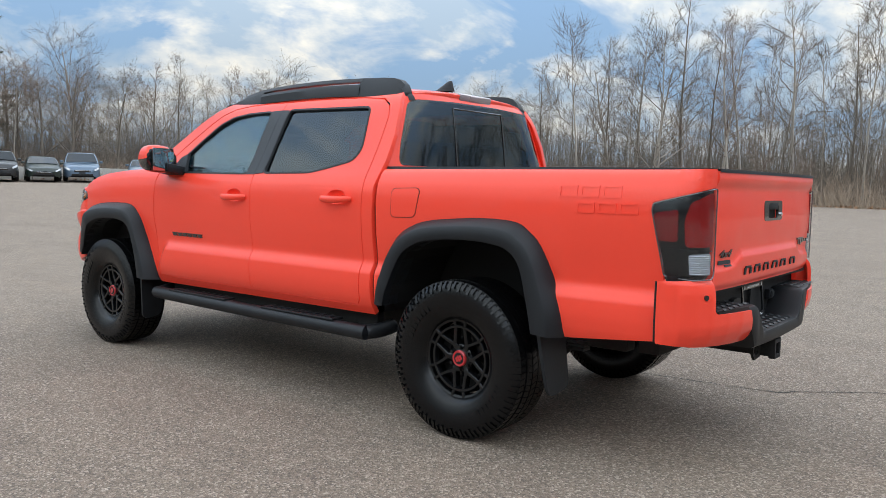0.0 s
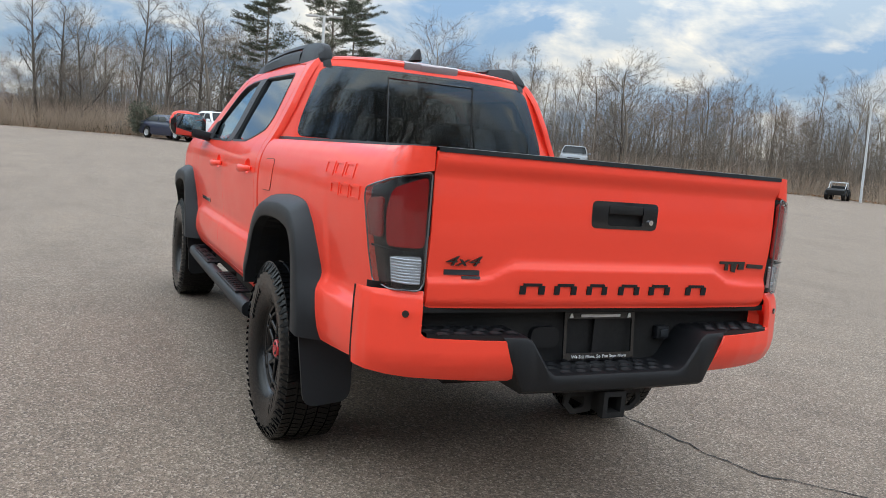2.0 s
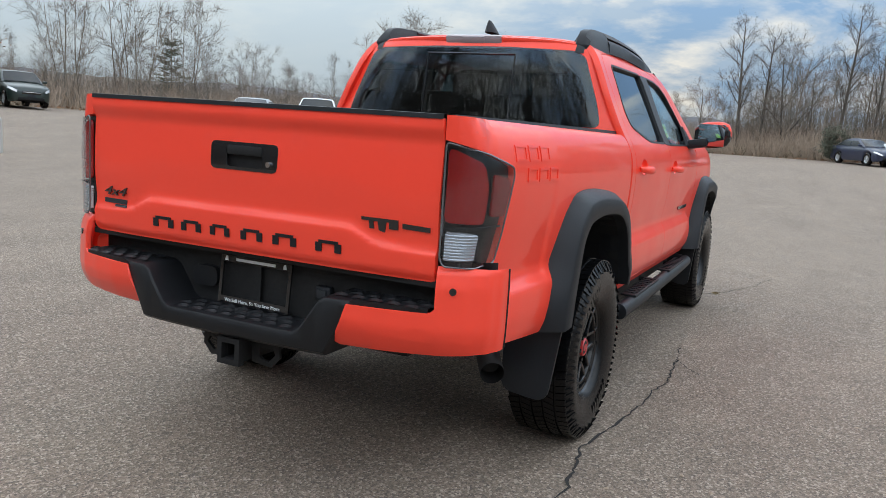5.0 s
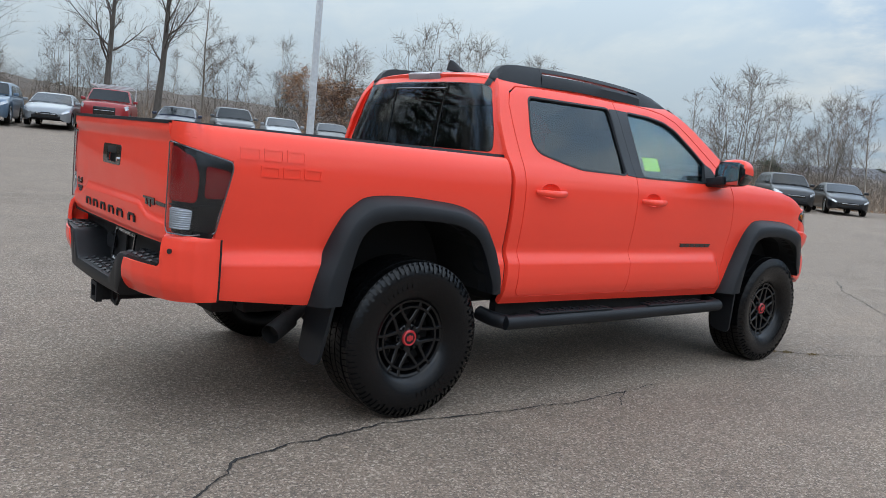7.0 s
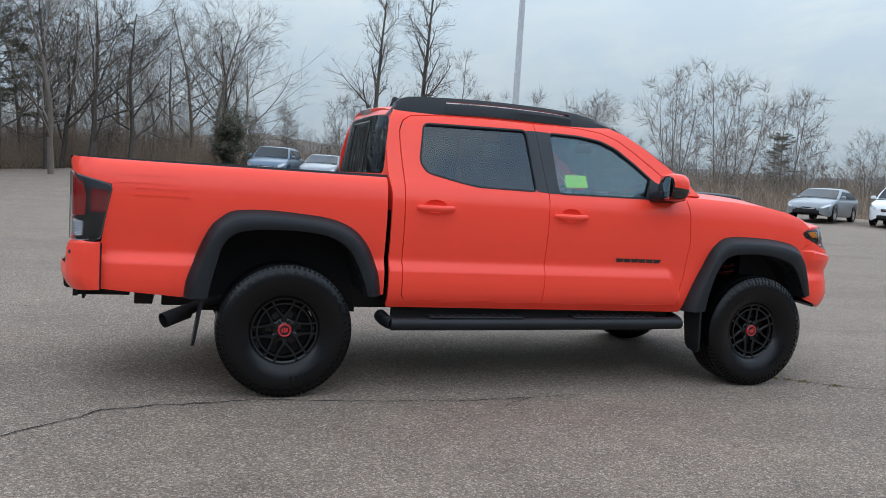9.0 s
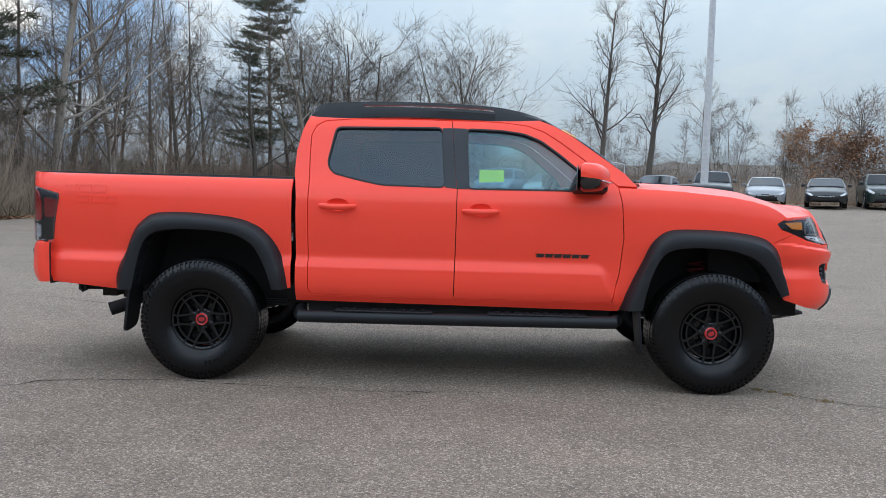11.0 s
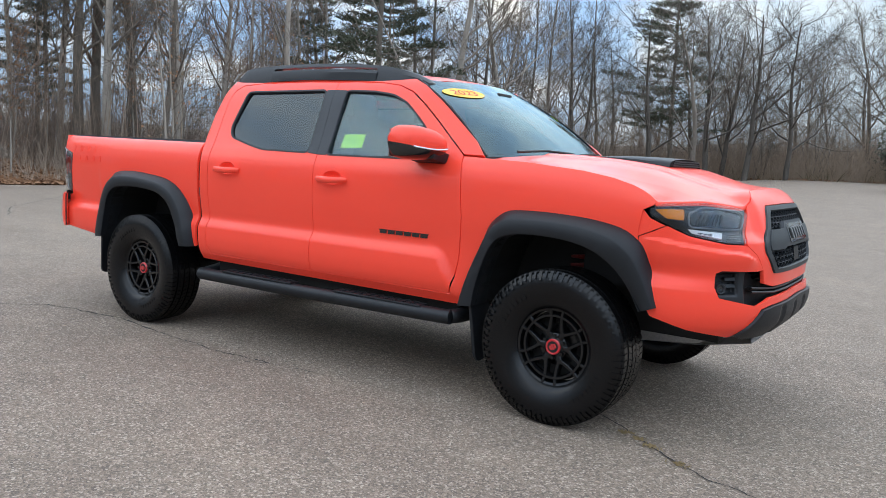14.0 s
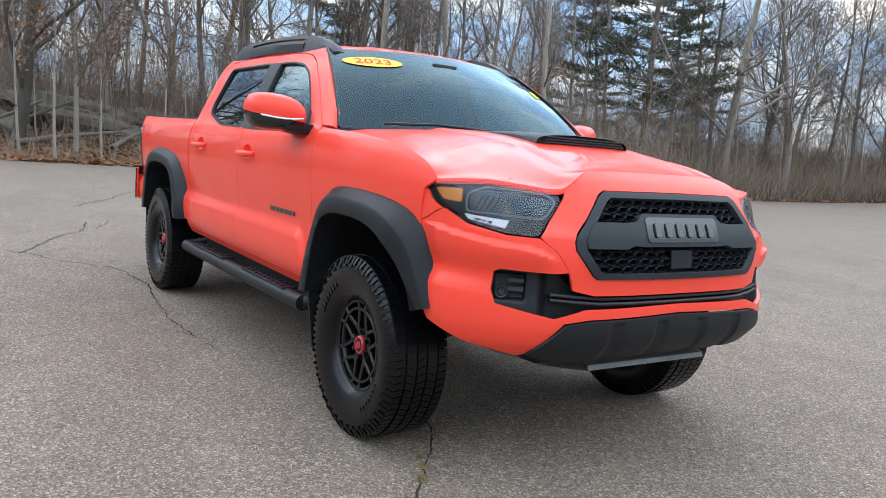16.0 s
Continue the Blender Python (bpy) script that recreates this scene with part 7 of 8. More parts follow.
def parked_car(kind, label, paint, x, y, yaw, rack=False):
    L, W, H, WB, R, hb, belt, sx, rx, tx, bx, th = CAR_KIND[kind]
    c = empty({"sedan": "sedan", "suv": "suv", "minivan": "minivan", "pickup": "pickup_truck"}[kind], label, {"suv": "car", "sedan": "car", "minivan": "minivan", "pickup": "pickup truck"}[kind], "parked cars")
    c.matrix_basis = pose(x, y, ground_z(x, y), 0, 0, yaw)
    hw, xf, xr = W / 2, L / 2, -L / 2
    front_axle = xf - 0.92 if kind != "pickup" else xf - 1.0
    rear_axle = front_axle - WB
    blunt = kind == "pickup"
    st = [(xf, 0.40, hb - (0.16 if blunt else 0.34), hw - (0.30 if blunt else 0.46)), (xf - 0.04, 0.32, hb - (0.09 if blunt else 0.25), hw - (0.16 if blunt else 0.30)), (xf - 0.16, 0.25, hb - (0.05 if blunt else 0.16), hw - (0.06 if blunt else 0.14)), (xf - 0.42, 0.22, hb - (0.03 if blunt else 0.08), hw - 0.035), (xf - 0.85, 0.22, hb, hw - 0.01), (sx + 0.05, 0.22, belt - 0.02, hw), (0.0, 0.22, belt, hw), (bx + 0.3, 0.22, belt + 0.02, hw), (xr + 0.45, 0.24, th, hw - 0.03), (xr + 0.12, 0.30, th - 0.03, hw - 0.10), (xr, 0.40, th - 0.18, hw - 0.22)]
    xs = sorted((q[0], q) for q in st)
    tabs = [[(p, q[i]) for p, q in xs] for i in (1, 2, 3)]

    def ring(X):
        zb, zt, w = (spline(X, tab) for tab in tabs)
        for ax in (front_axle, rear_axle):
            d = abs(X - ax)
            if d < R + 0.07:
                zb = max(zb, R + math.sqrt(max(0.0, (R + 0.07) ** 2 - d * d)) * 0.92)
        zb = min(zb, zt - 0.12)
        m = (max(zb, 0.5) + zt) / 2
        half = [(w * 0.92, zb), (w * 0.985, zb + 0.08), (w, m), (w * 0.985, zt - 0.13), (w * 0.955, zt - 0.055), (w * 0.90, zt - 0.015), (w * 0.62, zt + 0.004), (w * 0.55, zt + 0.016), (0.0, zt + 0.026)]
        return [Vector((X, -y, z)) for y, z in half] + [Vector((X, y, z)) for y, z in half[-2::-1]]

    bm = bmesh.new()
    g = loft(bm, [ring(xf + (xr - xf) * k / 64) for k in range(65)])
    bm.faces.new(g[0]); bm.faces.new(g[-1][::-1])
    bmesh.ops.recalc_face_normals(bm, faces=bm.faces[:])
    part("body", bm, paint, c, angle=50)
    bm = bmesh.new()
    box(bm, (L * 0.9, W * 0.82, 0.30), (0, 0, 0.42))
    part("underbody", bm, M_UNDER, c, smooth=False)
    # cabin: a rounded painted shell with panes let into it
    yb, yt = hw * 0.94, hw * 0.74
    zb, zr = belt - 0.02, H - 0.03

    def half_w(z):
        t = (z - zb) / (zr - zb)
        return yb + (yt - yb) * t + 0.03 * math.sin(math.pi * min(1.0, max(0.0, t)))

    def crest(X):
        if X > rx:
            return zb + (zr - 0.05 - zb) * (sx - X) / (sx - rx)
        if X < tx:
            return zb + (zr - 0.06 - zb) * (X - bx) / (tx - bx)
        return zr - 0.05 + 0.05 * math.sin(math.pi * (rx - X) / (rx - tx)) ** 0.7 - 0.01 * (rx - X) / (rx - tx)

    bm = bmesh.new()
    rows = []
    for k in range(33):
        X = sx - 0.02 + (bx - sx + 0.04) * k / 32
        zt = max(zb + 0.01, crest(X))
        half = [(half_w(zb), zb - 0.03), (half_w((zb + zt) / 2), (zb + zt) / 2), (half_w(zt) + 0.0, zt - 0.03), (half_w(zt) - 0.045, zt), (half_w(zt) * 0.5, zt + 0.018), (0.0, zt + 0.024)]
        bow = 0.12 * smooth01((X - rx) / (sx - rx)) - 0.06 * smooth01((tx - X) / (tx - bx))
        line = [(X + bow * (1 - (y / yb) ** 2), -y, z) for y, z in half]
        rows.append(line + [(p, -y, z) for p, y, z in line[-2::-1]])
    loft(bm, rows)
    bmesh.ops.recalc_face_normals(bm, faces=bm.faces[:])
    part("roof", bm, paint, c, angle=50)

    def end_pane(x0, x1, z1, bow, s0, s1):
        bm = bmesh.new()
        n = Vector((z1 - zb, 0, abs(x0 - x1))).normalized() * 0.022
        if x1 > x0:
            n.x = -n.x
        rows = []
        for i in range(6):
            f = s0 + (s1 - s0) * i / 5
            z = zb + (z1 - zb) * f
            w = half_w(z) - 0.075
            rows.append([Vector((x0 + (x1 - x0) * f + bow * (1 - f) * (1 - (v / 6 * w / yb) ** 2), v / 6 * w, z + 0.02 * (1 - (v / 6) ** 2))) + n for v in range(-6, 7)])
        loft(bm, rows)
        bmesh.ops.recalc_face_normals(bm, faces=bm.faces[:])
        return bm

    part("windscreen", end_pane(sx, rx, zr - 0.05, 0.12, 0.08, 0.93), CAR_GLASS, c, "dark car glass")
    part("rear_window", end_pane(bx, tx, zr - 0.06, -0.06, 0.12 if kind != "pickup" else 0.3, 0.90), CAR_GLASS, c, "dark car glass")
    mx = (rx + tx) / 2 + 0.12
    for s in (-1, 1):
        for lead in (True, False):
            bm = bmesh.new()
            rows = []
            for i in range(4):
                z = zb + 0.05 + (zr - 0.13 - zb - 0.05) * i / 3
                f = (z - zb) / (zr - 0.05 - zb)
                xa, xd = sx + (rx - sx) * f - 0.13, bx + (tx - bx) * f + 0.16
                p0, p1 = (xa, mx + 0.04) if lead else (mx - 0.04, xd)
                rows.append([(p0 + (p1 - p0) * q / 3, s * (half_w(z) + 0.012), z) for q in range(4)])
            loft(bm, rows)
            part("side_window", bm, CAR_GLASS, c)
        bm = bmesh.new()
        box(bm, (0.13, 0.20, 0.13), (sx - 0.22, s * (hw + 0.08), belt + 0.07), None, 0.045)
        part("door_mirror", bm, paint, c)
        bm = bmesh.new()
        rows = []
        for k in range(7):
            X = xf - 0.03 - (0.40 if not blunt else 0.26) * k / 6
            r = ring(X)
            lo, hi = r[2].lerp(r[3], 0.55 + 0.30 * k / 6), r[4].lerp(r[5], 0.3 - 0.3 * k / 6)
            row = []
            for q in range(4):
                p = lo.lerp(hi, q / 3)
                row.append(Vector((p.x + 0.016, s * (-p.y + 0.014), p.z + 0.004)))
            rows.append(row)
        loft(bm, rows)
        bmesh.ops.recalc_face_normals(bm, faces=bm.faces[:])
        part("headlamp", bm, M_LENS_CLEAR, c, "clear headlamp")
        bm = bmesh.new()
        rows = []
        for k in range(5):
            r = ring(xr + 0.02 + 0.22 * k / 4)
            rows.append([Vector((p.x - 0.012, s * (-p.y + 0.012), p.z)) for p in (r[2].lerp(r[3], 0.5), r[3], r[4])])
        loft(bm, rows)
        bmesh.ops.recalc_face_normals(bm, faces=bm.faces[:])
        part("tail_lamp", bm, M_LENS_RED, c)
    bm = bmesh.new()
    gh, gz = (0.34, hb - 0.38) if blunt else (0.13, hb - 0.40)
    box(bm, (0.10, W * 0.44, gh), (xf - 0.025, 0, gz), None, 0.03)
    part("grille", bm, M_GLOSSBLK, c, "black front grille")
    bm = bmesh.new()
    box(bm, (0.10, W * 0.58, 0.13), (xf - 0.03, 0, 0.40), None, 0.035)
    part("lower_intake", bm, M_UNDER, c)
    bm = bmesh.new()
    box(bm, (0.03, W * 0.40, 0.022), (xf + 0.022, 0, gz + 0.02), None, 0.008)
    part("grille_bar", bm, M_LENS_CLEAR, c)
    bm = bmesh.new()
    box(bm, (0.02, 0.32, 0.11), (xf + 0.024, 0, 0.53))
    part("number_plate", bm, M_GREY, c, smooth=False)
    for ax in (front_axle, rear_axle):
        for s in (-1, 1):
            if R not in car_wheel_proto:
                car_wheel_proto[R] = car_wheel(R)
                w = car_wheel_proto[R]
                w.parent = c
                w.matrix_basis = pose(ax, s * (hw - 0.115), R, 0, 0, 0 if s > 0 else 180)
            else:
                w = copy_thing(car_wheel_proto[R], pose(ax, s * (hw - 0.115), R, 0, 0, 0 if s > 0 else 180))
                w.parent = c
    if rack:
        bm = bmesh.new()
        for X in (0.35, -0.9, -2.5):
            for s in (-1, 1):
                if X < -1:
                    tube(bm, [(X, s * 0.85, 1.2), (X, s * 0.85, 2.02)], 0.025, 6)
            tube(bm, [(X, -0.85, 2.02), (X, 0.85, 2.02)], 0.025, 6)
        for s in (-1, 1):
            tube(bm, [(0.45, s * 0.85, 2.02), (-2.6, s * 0.85, 2.02)], 0.025, 6)
        part("ladder_rack", bm, M_POLE, c, "pale steel ladder rack")
    return c


P_NAVY, P_BLACK = car_paint("navy_paint", (0.015, 0.022, 0.05)), car_paint("black_paint", (0.010, 0.011, 0.013))
P_WHITE, P_SILVER = car_paint("white_paint", (0.72, 0.73, 0.74), 0.0), car_paint("silver_paint", (0.25, 0.265, 0.28), 0.6)
P_RED, P_SLATE = car_paint("dark_red_paint", (0.30, 0.012, 0.014)), car_paint("slate_blue_paint", (0.10, 0.15, 0.21), 0.5)
P_GREY, P_GREEN = car_paint("grey_paint", (0.09, 0.095, 0.10), 0.5), car_paint("dark_green_paint", (0.012, 0.022, 0.018))
# row that faces the truck's right side
parked_car("suv", "slate blue crossover parked in a row by the woods", P_SLATE, 1.8, 33.4, -108)
parked_car("sedan", "silver sedan parked in a row by the woods", P_SILVER, 4.2, 33.5, -110)
parked_car("pickup", "red pickup with a pale ladder rack, parked", P_RED, 6.7, 34.2, -111, True)
parked_car("sedan", "dark navy sedan parked beside a red pickup", P_NAVY, 9.4, 33.0, -115)
parked_car("suv", "dark grey crossover parked in a row", P_GREY, 12.1, 33.2, -108)
parked_car("sedan", "pale silver sedan parked in a row", P_SILVER, 14.7, 33.2, -111)
parked_car("sedan", "black sedan parked in a row", P_BLACK, 17.5, 33.0, -113)
parked_car("suv", "dark green crossover parked in a row", P_GREEN, 20.2, 33.0, -110)
parked_car("sedan", "silver sedan at the lot's far corner", P_SILVER, 24.3, 22.3, -150)
parked_car("suv", "white crossover parked at the lot's far corner", P_WHITE, 26.6, 20.3, -148)
parked_car("sedan", "dark navy sedan at the lot's far corner", P_NAVY, 29.3, 19.0, -160)
parked_car("suv", "black crossover with silver wheels, parked", P_BLACK, 32.0, 15.4, -138)
parked_car("sedan", "black sedan parked beside a black crossover", P_BLACK, 34.8, 14.1, -142)
parked_car("sedan", "dark blue car parked beside a low evergreen shrub", P_NAVY, 45.0, -3.6, -150)
parked_car("pickup", "white crew-cab pickup parked by the low barrier", P_WHITE, 43.0, -5.9, -160)
parked_car("sedan", "dark grey sedan parked by the low barrier", P_GREY, 43.0, -10.7, 165)
parked_car("suv", "black crossover parked by the low barrier", P_BLACK, 43.0, -15.0, 160)
parked_car("sedan", "dark green sedan parked by the low barrier", P_GREEN, 43.0, -17.4, 158)
parked_car("minivan", "slate blue minivan parked by the low barrier", P_SLATE, 43.0, -19.7, 155)
parked_car("sedan", "slate blue sedan parked by the low barrier", P_SLATE, 43.0, -23.8, 151)
parked_car("suv", "white crossover parked by the low barrier", P_WHITE, 43.0, -26.9, 148)
parked_car("pickup", "silver pickup parked by the low barrier", P_SILVER, 43.0, -31.0, 145)


# ---- trees ----
class Grower:
    """Collects tapered branch tubes as plain vertex and face lists."""

    def __init__(self, seed):
        self.r = random.Random(seed)
        self.v, self.f = [], []

    def limb(self, pts, r0, r1, sides):
        n = len(pts)
        base = len(self.v)
        side = None
        for i, p in enumerate(pts):
            d = (pts[min(i + 1, n - 1)] - pts[max(0, i - 1)]).normalized()
            side = d.orthogonal().normalized() if side is None else (side - d * side.dot(d)).normalized()
            up = d.cross(side)
            r = r0 + (r1 - r0) * i / (n - 1)
            for k in range(sides):
                a = 2 * math.pi * k / sides
                self.v.append(p + (side * math.cos(a) + up * math.sin(a)) * r)
        for i in range(n - 1):
            for k in range(sides):
                a, b = base + i * sides + k, base + i * sides + (k + 1) % sides
                self.f.append((a, b, b + sides, a + sides))

    def path(self, p, d, length, n, wander, lift):
        pts, d = [p.copy()], d.normalized()
        for _ in range(n):
            d = (d + Vector((self.r.uniform(-1, 1), self.r.uniform(-1, 1), self.r.uniform(-1, 1))) * wander + Vector((0, 0, lift))).normalized()
            p = p + d * (length / n)
            pts.append(p.copy())
        return pts

    def at(self, pts, t):
        k = min(int(t * (len(pts) - 1)), len(pts) - 2)
        f = t * (len(pts) - 1) - k
        return pts[k].lerp(pts[k + 1], f), (pts[k + 1] - pts[k]).normalized()

    def tilt(self, d, ang):
        side = d.orthogonal().normalized()
        side.rotate(Matrix.Rotation(self.r.uniform(0, 2 * math.pi), 3, d))
        return (d * math.cos(ang) + side * math.sin(ang)).normalized()


def tree_meshes(seed, h, kind):
    """Trunk and crown meshes of a bare broad-leaved tree h metres high."""
    t, c = Grower(seed), Grower(seed + 50)
    r = t.r
    spread, stems, rad, first, n1, n2, n3 = {"oak": (0.95, 1, 0.0130, 0.18, 13, 8, 5), "tall": (0.50, 1, 0.0086, 0.26, 18, 6, 4), "mast": (0.50, 1, 0.0150, 0.30, 22, 6, 4), "sapling": (0.55, 1, 0.0062, 0.22, 11, 5, 4), "clump": (0.6, 5, 0.0052, 0.22, 7, 4, 4)}[kind]
    rad *= h

    def twig(p, d, ln, w):
        """A pointed sliver of a twig."""
        sd = d.orthogonal().normalized()
        sd.rotate(Matrix.Rotation(r.uniform(0, math.pi), 3, d))
        i = len(c.v)
        c.v += [p + sd * w, p - sd * w, p + d * ln]
        c.f.append((i, i + 1, i + 2))

    for s in range(stems):
        lean = Vector((r.uniform(-1, 1), r.uniform(-1, 1), 0)) * (0.07 if stems == 1 else 0.30)
        p0 = Vector((0, 0, -0.3)) if stems == 1 else Vector((r.uniform(-0.5, 0.5), r.uniform(-0.5, 0.5), -0.3))
        trunk = t.path(p0, Vector((0, 0, 1)) + lean, h * (0.94 if kind != "oak" else 0.76) * r.uniform(0.85, 1.0 if stems > 1 else 1.0), 10, {"oak": 0.10, "mast": 0.035}.get(kind, 0.05), 0.06)
        t.limb(trunk, rad, rad * 0.15, 8)
        for a in range(n1):
            f = first + (1 - first) * (a + r.random()) / n1
            p, d = t.at(trunk, min(0.99, f))
            ln = h * spread * (0.52 - 0.34 * f) * r.uniform(0.6, 1.3)
            l1 = c.path(p, c.tilt(d, radians(r.uniform(30, 62) if kind != "oak" else r.uniform(36, 78))), ln, 6, 0.13 if kind != "oak" else 0.19, 0.075)
            r1 = rad * (0.42 - 0.30 * f)
            (t if kind == "oak" and f < 0.6 else c).limb(l1, r1, r1 * 0.22, 5)
            for b in range(n2):
                f2 = 0.18 + 0.82 * (b + r.random()) / n2
                p2, d2 = c.at(l1, min(0.99, f2))
                l2 = c.path(p2, c.tilt(d2, radians(r.uniform(25, 60))), ln * r.uniform(0.34, 0.66) * (1.15 - 0.5 * f2), 3, 0.14, 0.07)
                r2 = max(0.0095, r1 * 0.44 * (1.1 - 0.5 * f2))
                c.limb(l2, r2, 0.005, 3)
                for e in range(n3):
                    f3 = 0.15 + 0.85 * (e + r.random()) / n3
                    p3, d3 = c.at(l2, min(0.99, f3))
                    L3 = max(0.45, ln * r.uniform(0.18, 0.40))
                    d3 = (c.tilt(d3, radians(r.uniform(22, 58))) + Vector((0, 0, 0.15))).normalized()
                    twig(p3, d3, L3, 0.0070)
                    for q in range(3):
                        d4 = (c.tilt(d3, radians(r.uniform(22, 55))) + Vector((0, 0, 0.10))).normalized()
                        twig(p3 + d3 * L3 * r.uniform(0.15, 0.8), d4, r.uniform(0.25, 0.75), 0.0056)
    return t, c


def mesh_from(name, g, mat):
    me = bpy.data.meshes.new(name)
    me.from_pydata([tuple(v) for v in g.v], [], g.f)
    me.materials.append(mat)
    me.polygons.foreach_set("use_smooth", [True] * len(me.polygons))
    return me


def needles(g, p, d, size, n, r):
    """A soft tuft of fine needles round a point."""
    for _ in range(n):
        dd = (d * 0.7 + Vector((r.uniform(-1, 1), r.uniform(-1, 1), r.uniform(-0.30, 0.55)))).normalized()
        s = dd.orthogonal().normalized()
        s.rotate(Matrix.Rotation(r.uniform(0, 6.28), 3, dd))
        L, w = size * r.uniform(0.6, 1.2), size * 0.10
        q = p + Vector((r.uniform(-1, 1), r.uniform(-1, 1), r.uniform(-0.35, 0.35))) * size * 0.9
        b = len(g.v)
        g.v += [q - s * w, q + s * w, q + dd * L]
        g.f.append((b, b + 1, b + 2))


def pine_meshes(seed, h):
    """Trunk with boughs in loose whorls, and flat, gappy plates of needle tufts along them."""
    t, c = Grower(seed), Grower(seed + 9)
    r = t.r
    trunk = t.path(Vector((0, 0, -0.3)), Vector((0, 0, 1)), h, 10, 0.02, 0.05)
    t.limb(trunk, h * 0.012, 0.02, 8)
    whorls = int(h * 2.2)
    for w in range(whorls):
        f = 0.24 + 0.74 * w / whorls
        L = h * 0.26 * (1.06 - f) ** 0.45 * r.uniform(0.45, 1.30) + 0.2
        for k in range(r.randint(2, 5)):
            p, d = t.at(trunk, min(0.985, f + r.uniform(-0.02, 0.02)))
            a = 2 * math.pi * (k + r.random()) / 5
            out = Vector((math.cos(a), math.sin(a), r.uniform(-0.12, 0.28)))
            if r.random() < 0.16:
                continue
            l1 = t.path(p, out, L * r.uniform(0.6, 1.1), 5, 0.07, 0.04)
            t.limb(l1, 0.008 * L + 0.012, 0.008, 4)
            for b in range(int(7 + L * 7)):
                p2, d2 = t.at(l1, min(0.99, r.uniform(0.30, 1.0)))
                side = d2.cross(Vector((0, 0, 1))).normalized() * r.choice((-1, 1))
                tip = p2 + (d2 * 0.6 + side * 0.9 + Vector((0, 0, 0.12))).normalized() * L * 0.30 * r.random()
                needles(c, tip, (tip - p2 + Vector((0, 0, 0.1))).normalized(), 0.21, 12, r)
    return t, c


def leaves(g, g_src, n, size, seed):
    r = random.Random(seed)
    for _ in range(n):
        p = Vector(g_src.v[r.randrange(len(g_src.v))]) + Vector((r.uniform(-1, 1), r.uniform(-1, 1), r.uniform(-1, 1))) * 0.12
        d = Vector((r.uniform(-1, 1), r.uniform(-1, 1), r.uniform(-1, 0.3))).normalized()
        s = d.orthogonal().normalized()
        L, w = size * r.uniform(0.7, 1.3), size * 0.35
        b = len(g.v)
        g.v += [p, p + d * L * 0.5 + s * w, p + d * L, p + d * L * 0.5 - s * w]
        g.f.append((b, b + 1, b + 2, b + 3))


PROTO = {}
for key, seed, h, kind, bark, twig in (("oak_a", 11, 11, "oak", M_BARK2, M_TWIG), ("oak_b", 23, 11, "oak", M_BARK, M_TWIG), ("oak_c", 37, 11, "oak", M_BARK2, M_TWIG2), ("oak_d", 241, 12, "oak", M_BARK3, M_BARK3), ("oak_e", 251, 12, "oak", M_BARK3, M_BARK3), ("tall_a", 41, 13, "tall", M_BARK, M_TWIG), ("tall_b", 53, 13, "tall", M_BARK2, M_TWIG), ("tall_c", 67, 13, "tall", M_BARK, M_TWIG2), ("mast_a", 171, 13, "mast", M_BARK2, M_TWIG), ("mast_b", 173, 13, "mast", M_BARK2, M_TWIG2), ("mast_c", 177, 13, "mast", M_BARK3, M_BARK3), ("mast_d", 181, 13, "mast", M_BARK3, M_BARK3), ("sap_a", 71, 7, "sapling", M_BARK, M_BARK2), ("sap_b", 83, 7, "sapling", M_BARK, M_TWIG2), ("clump_a", 97, 6, "clump", M_BARK2, M_BARK2), ("clump_b", 103, 6, "clump", M_BARK2, M_BARK2)):
    t, c = tree_meshes(seed, h, kind)
    PROTO[key] = (h, mesh_from("trunk", t, bark), mesh_from("crown", c, twig), "bare grey-brown deciduous tree in the winter woods" if kind in ("oak", "tall", "mast") else ("thin bare sapling at the edge of the woods" if kind == "sapling" else "bare many-stemmed shrub at the edge of the woods"), "tree" if kind != "clump" else "shrub", None)
for key, seed, h in (("pine_a", 5, 12), ("pine_b", 6, 12)):
    t, c = pine_meshes(seed, h)
    PROTO[key] = (h, mesh_from("trunk", t, M_BARK2), mesh_from("crown", c, M_NEEDLE), "dark green pine with layered boughs among bare trees", "pine tree", None)
t, c = tree_meshes(131, 6, "oak")
lv = Grower(1)
leaves(lv, c, 2400, 0.15, 4)
PROTO["russet"] = (6, mesh_from("trunk", t, M_BARK2), mesh_from("crown", c, M_TWIG2), "small oak still holding dead russet leaves", "tree", mesh_from("leaves", lv, M_DEADLEAF))
t, c = tree_meshes(137, 7, "sapling")
lv = Grower(2)
leaves(lv, c, 420, 0.10, 6)
PROTO["beech"] = (7, mesh_from("trunk", t, M_BARK), mesh_from("crown", c, M_TWIG), "thin beech sapling with a few pale dead leaves", "tree", mesh_from("leaves", lv, varied("pale_dead_leaves", (0.30, 0.135, 0.060), (0.42, 0.215, 0.105), 0.8, 0.85)))


t, c = tree_meshes(211, 3, "clump")
lv = Grower(3)
leaves(lv, c, 5200, 0.13, 9)
PROTO["bush"] = (3, mesh_from("trunk", t, M_BARK2), mesh_from("crown", c, M_TWIG2), "ragged dark green evergreen shrub at the lot's edge", "shrub", mesh_from("leaves", lv, M_NEEDLE))


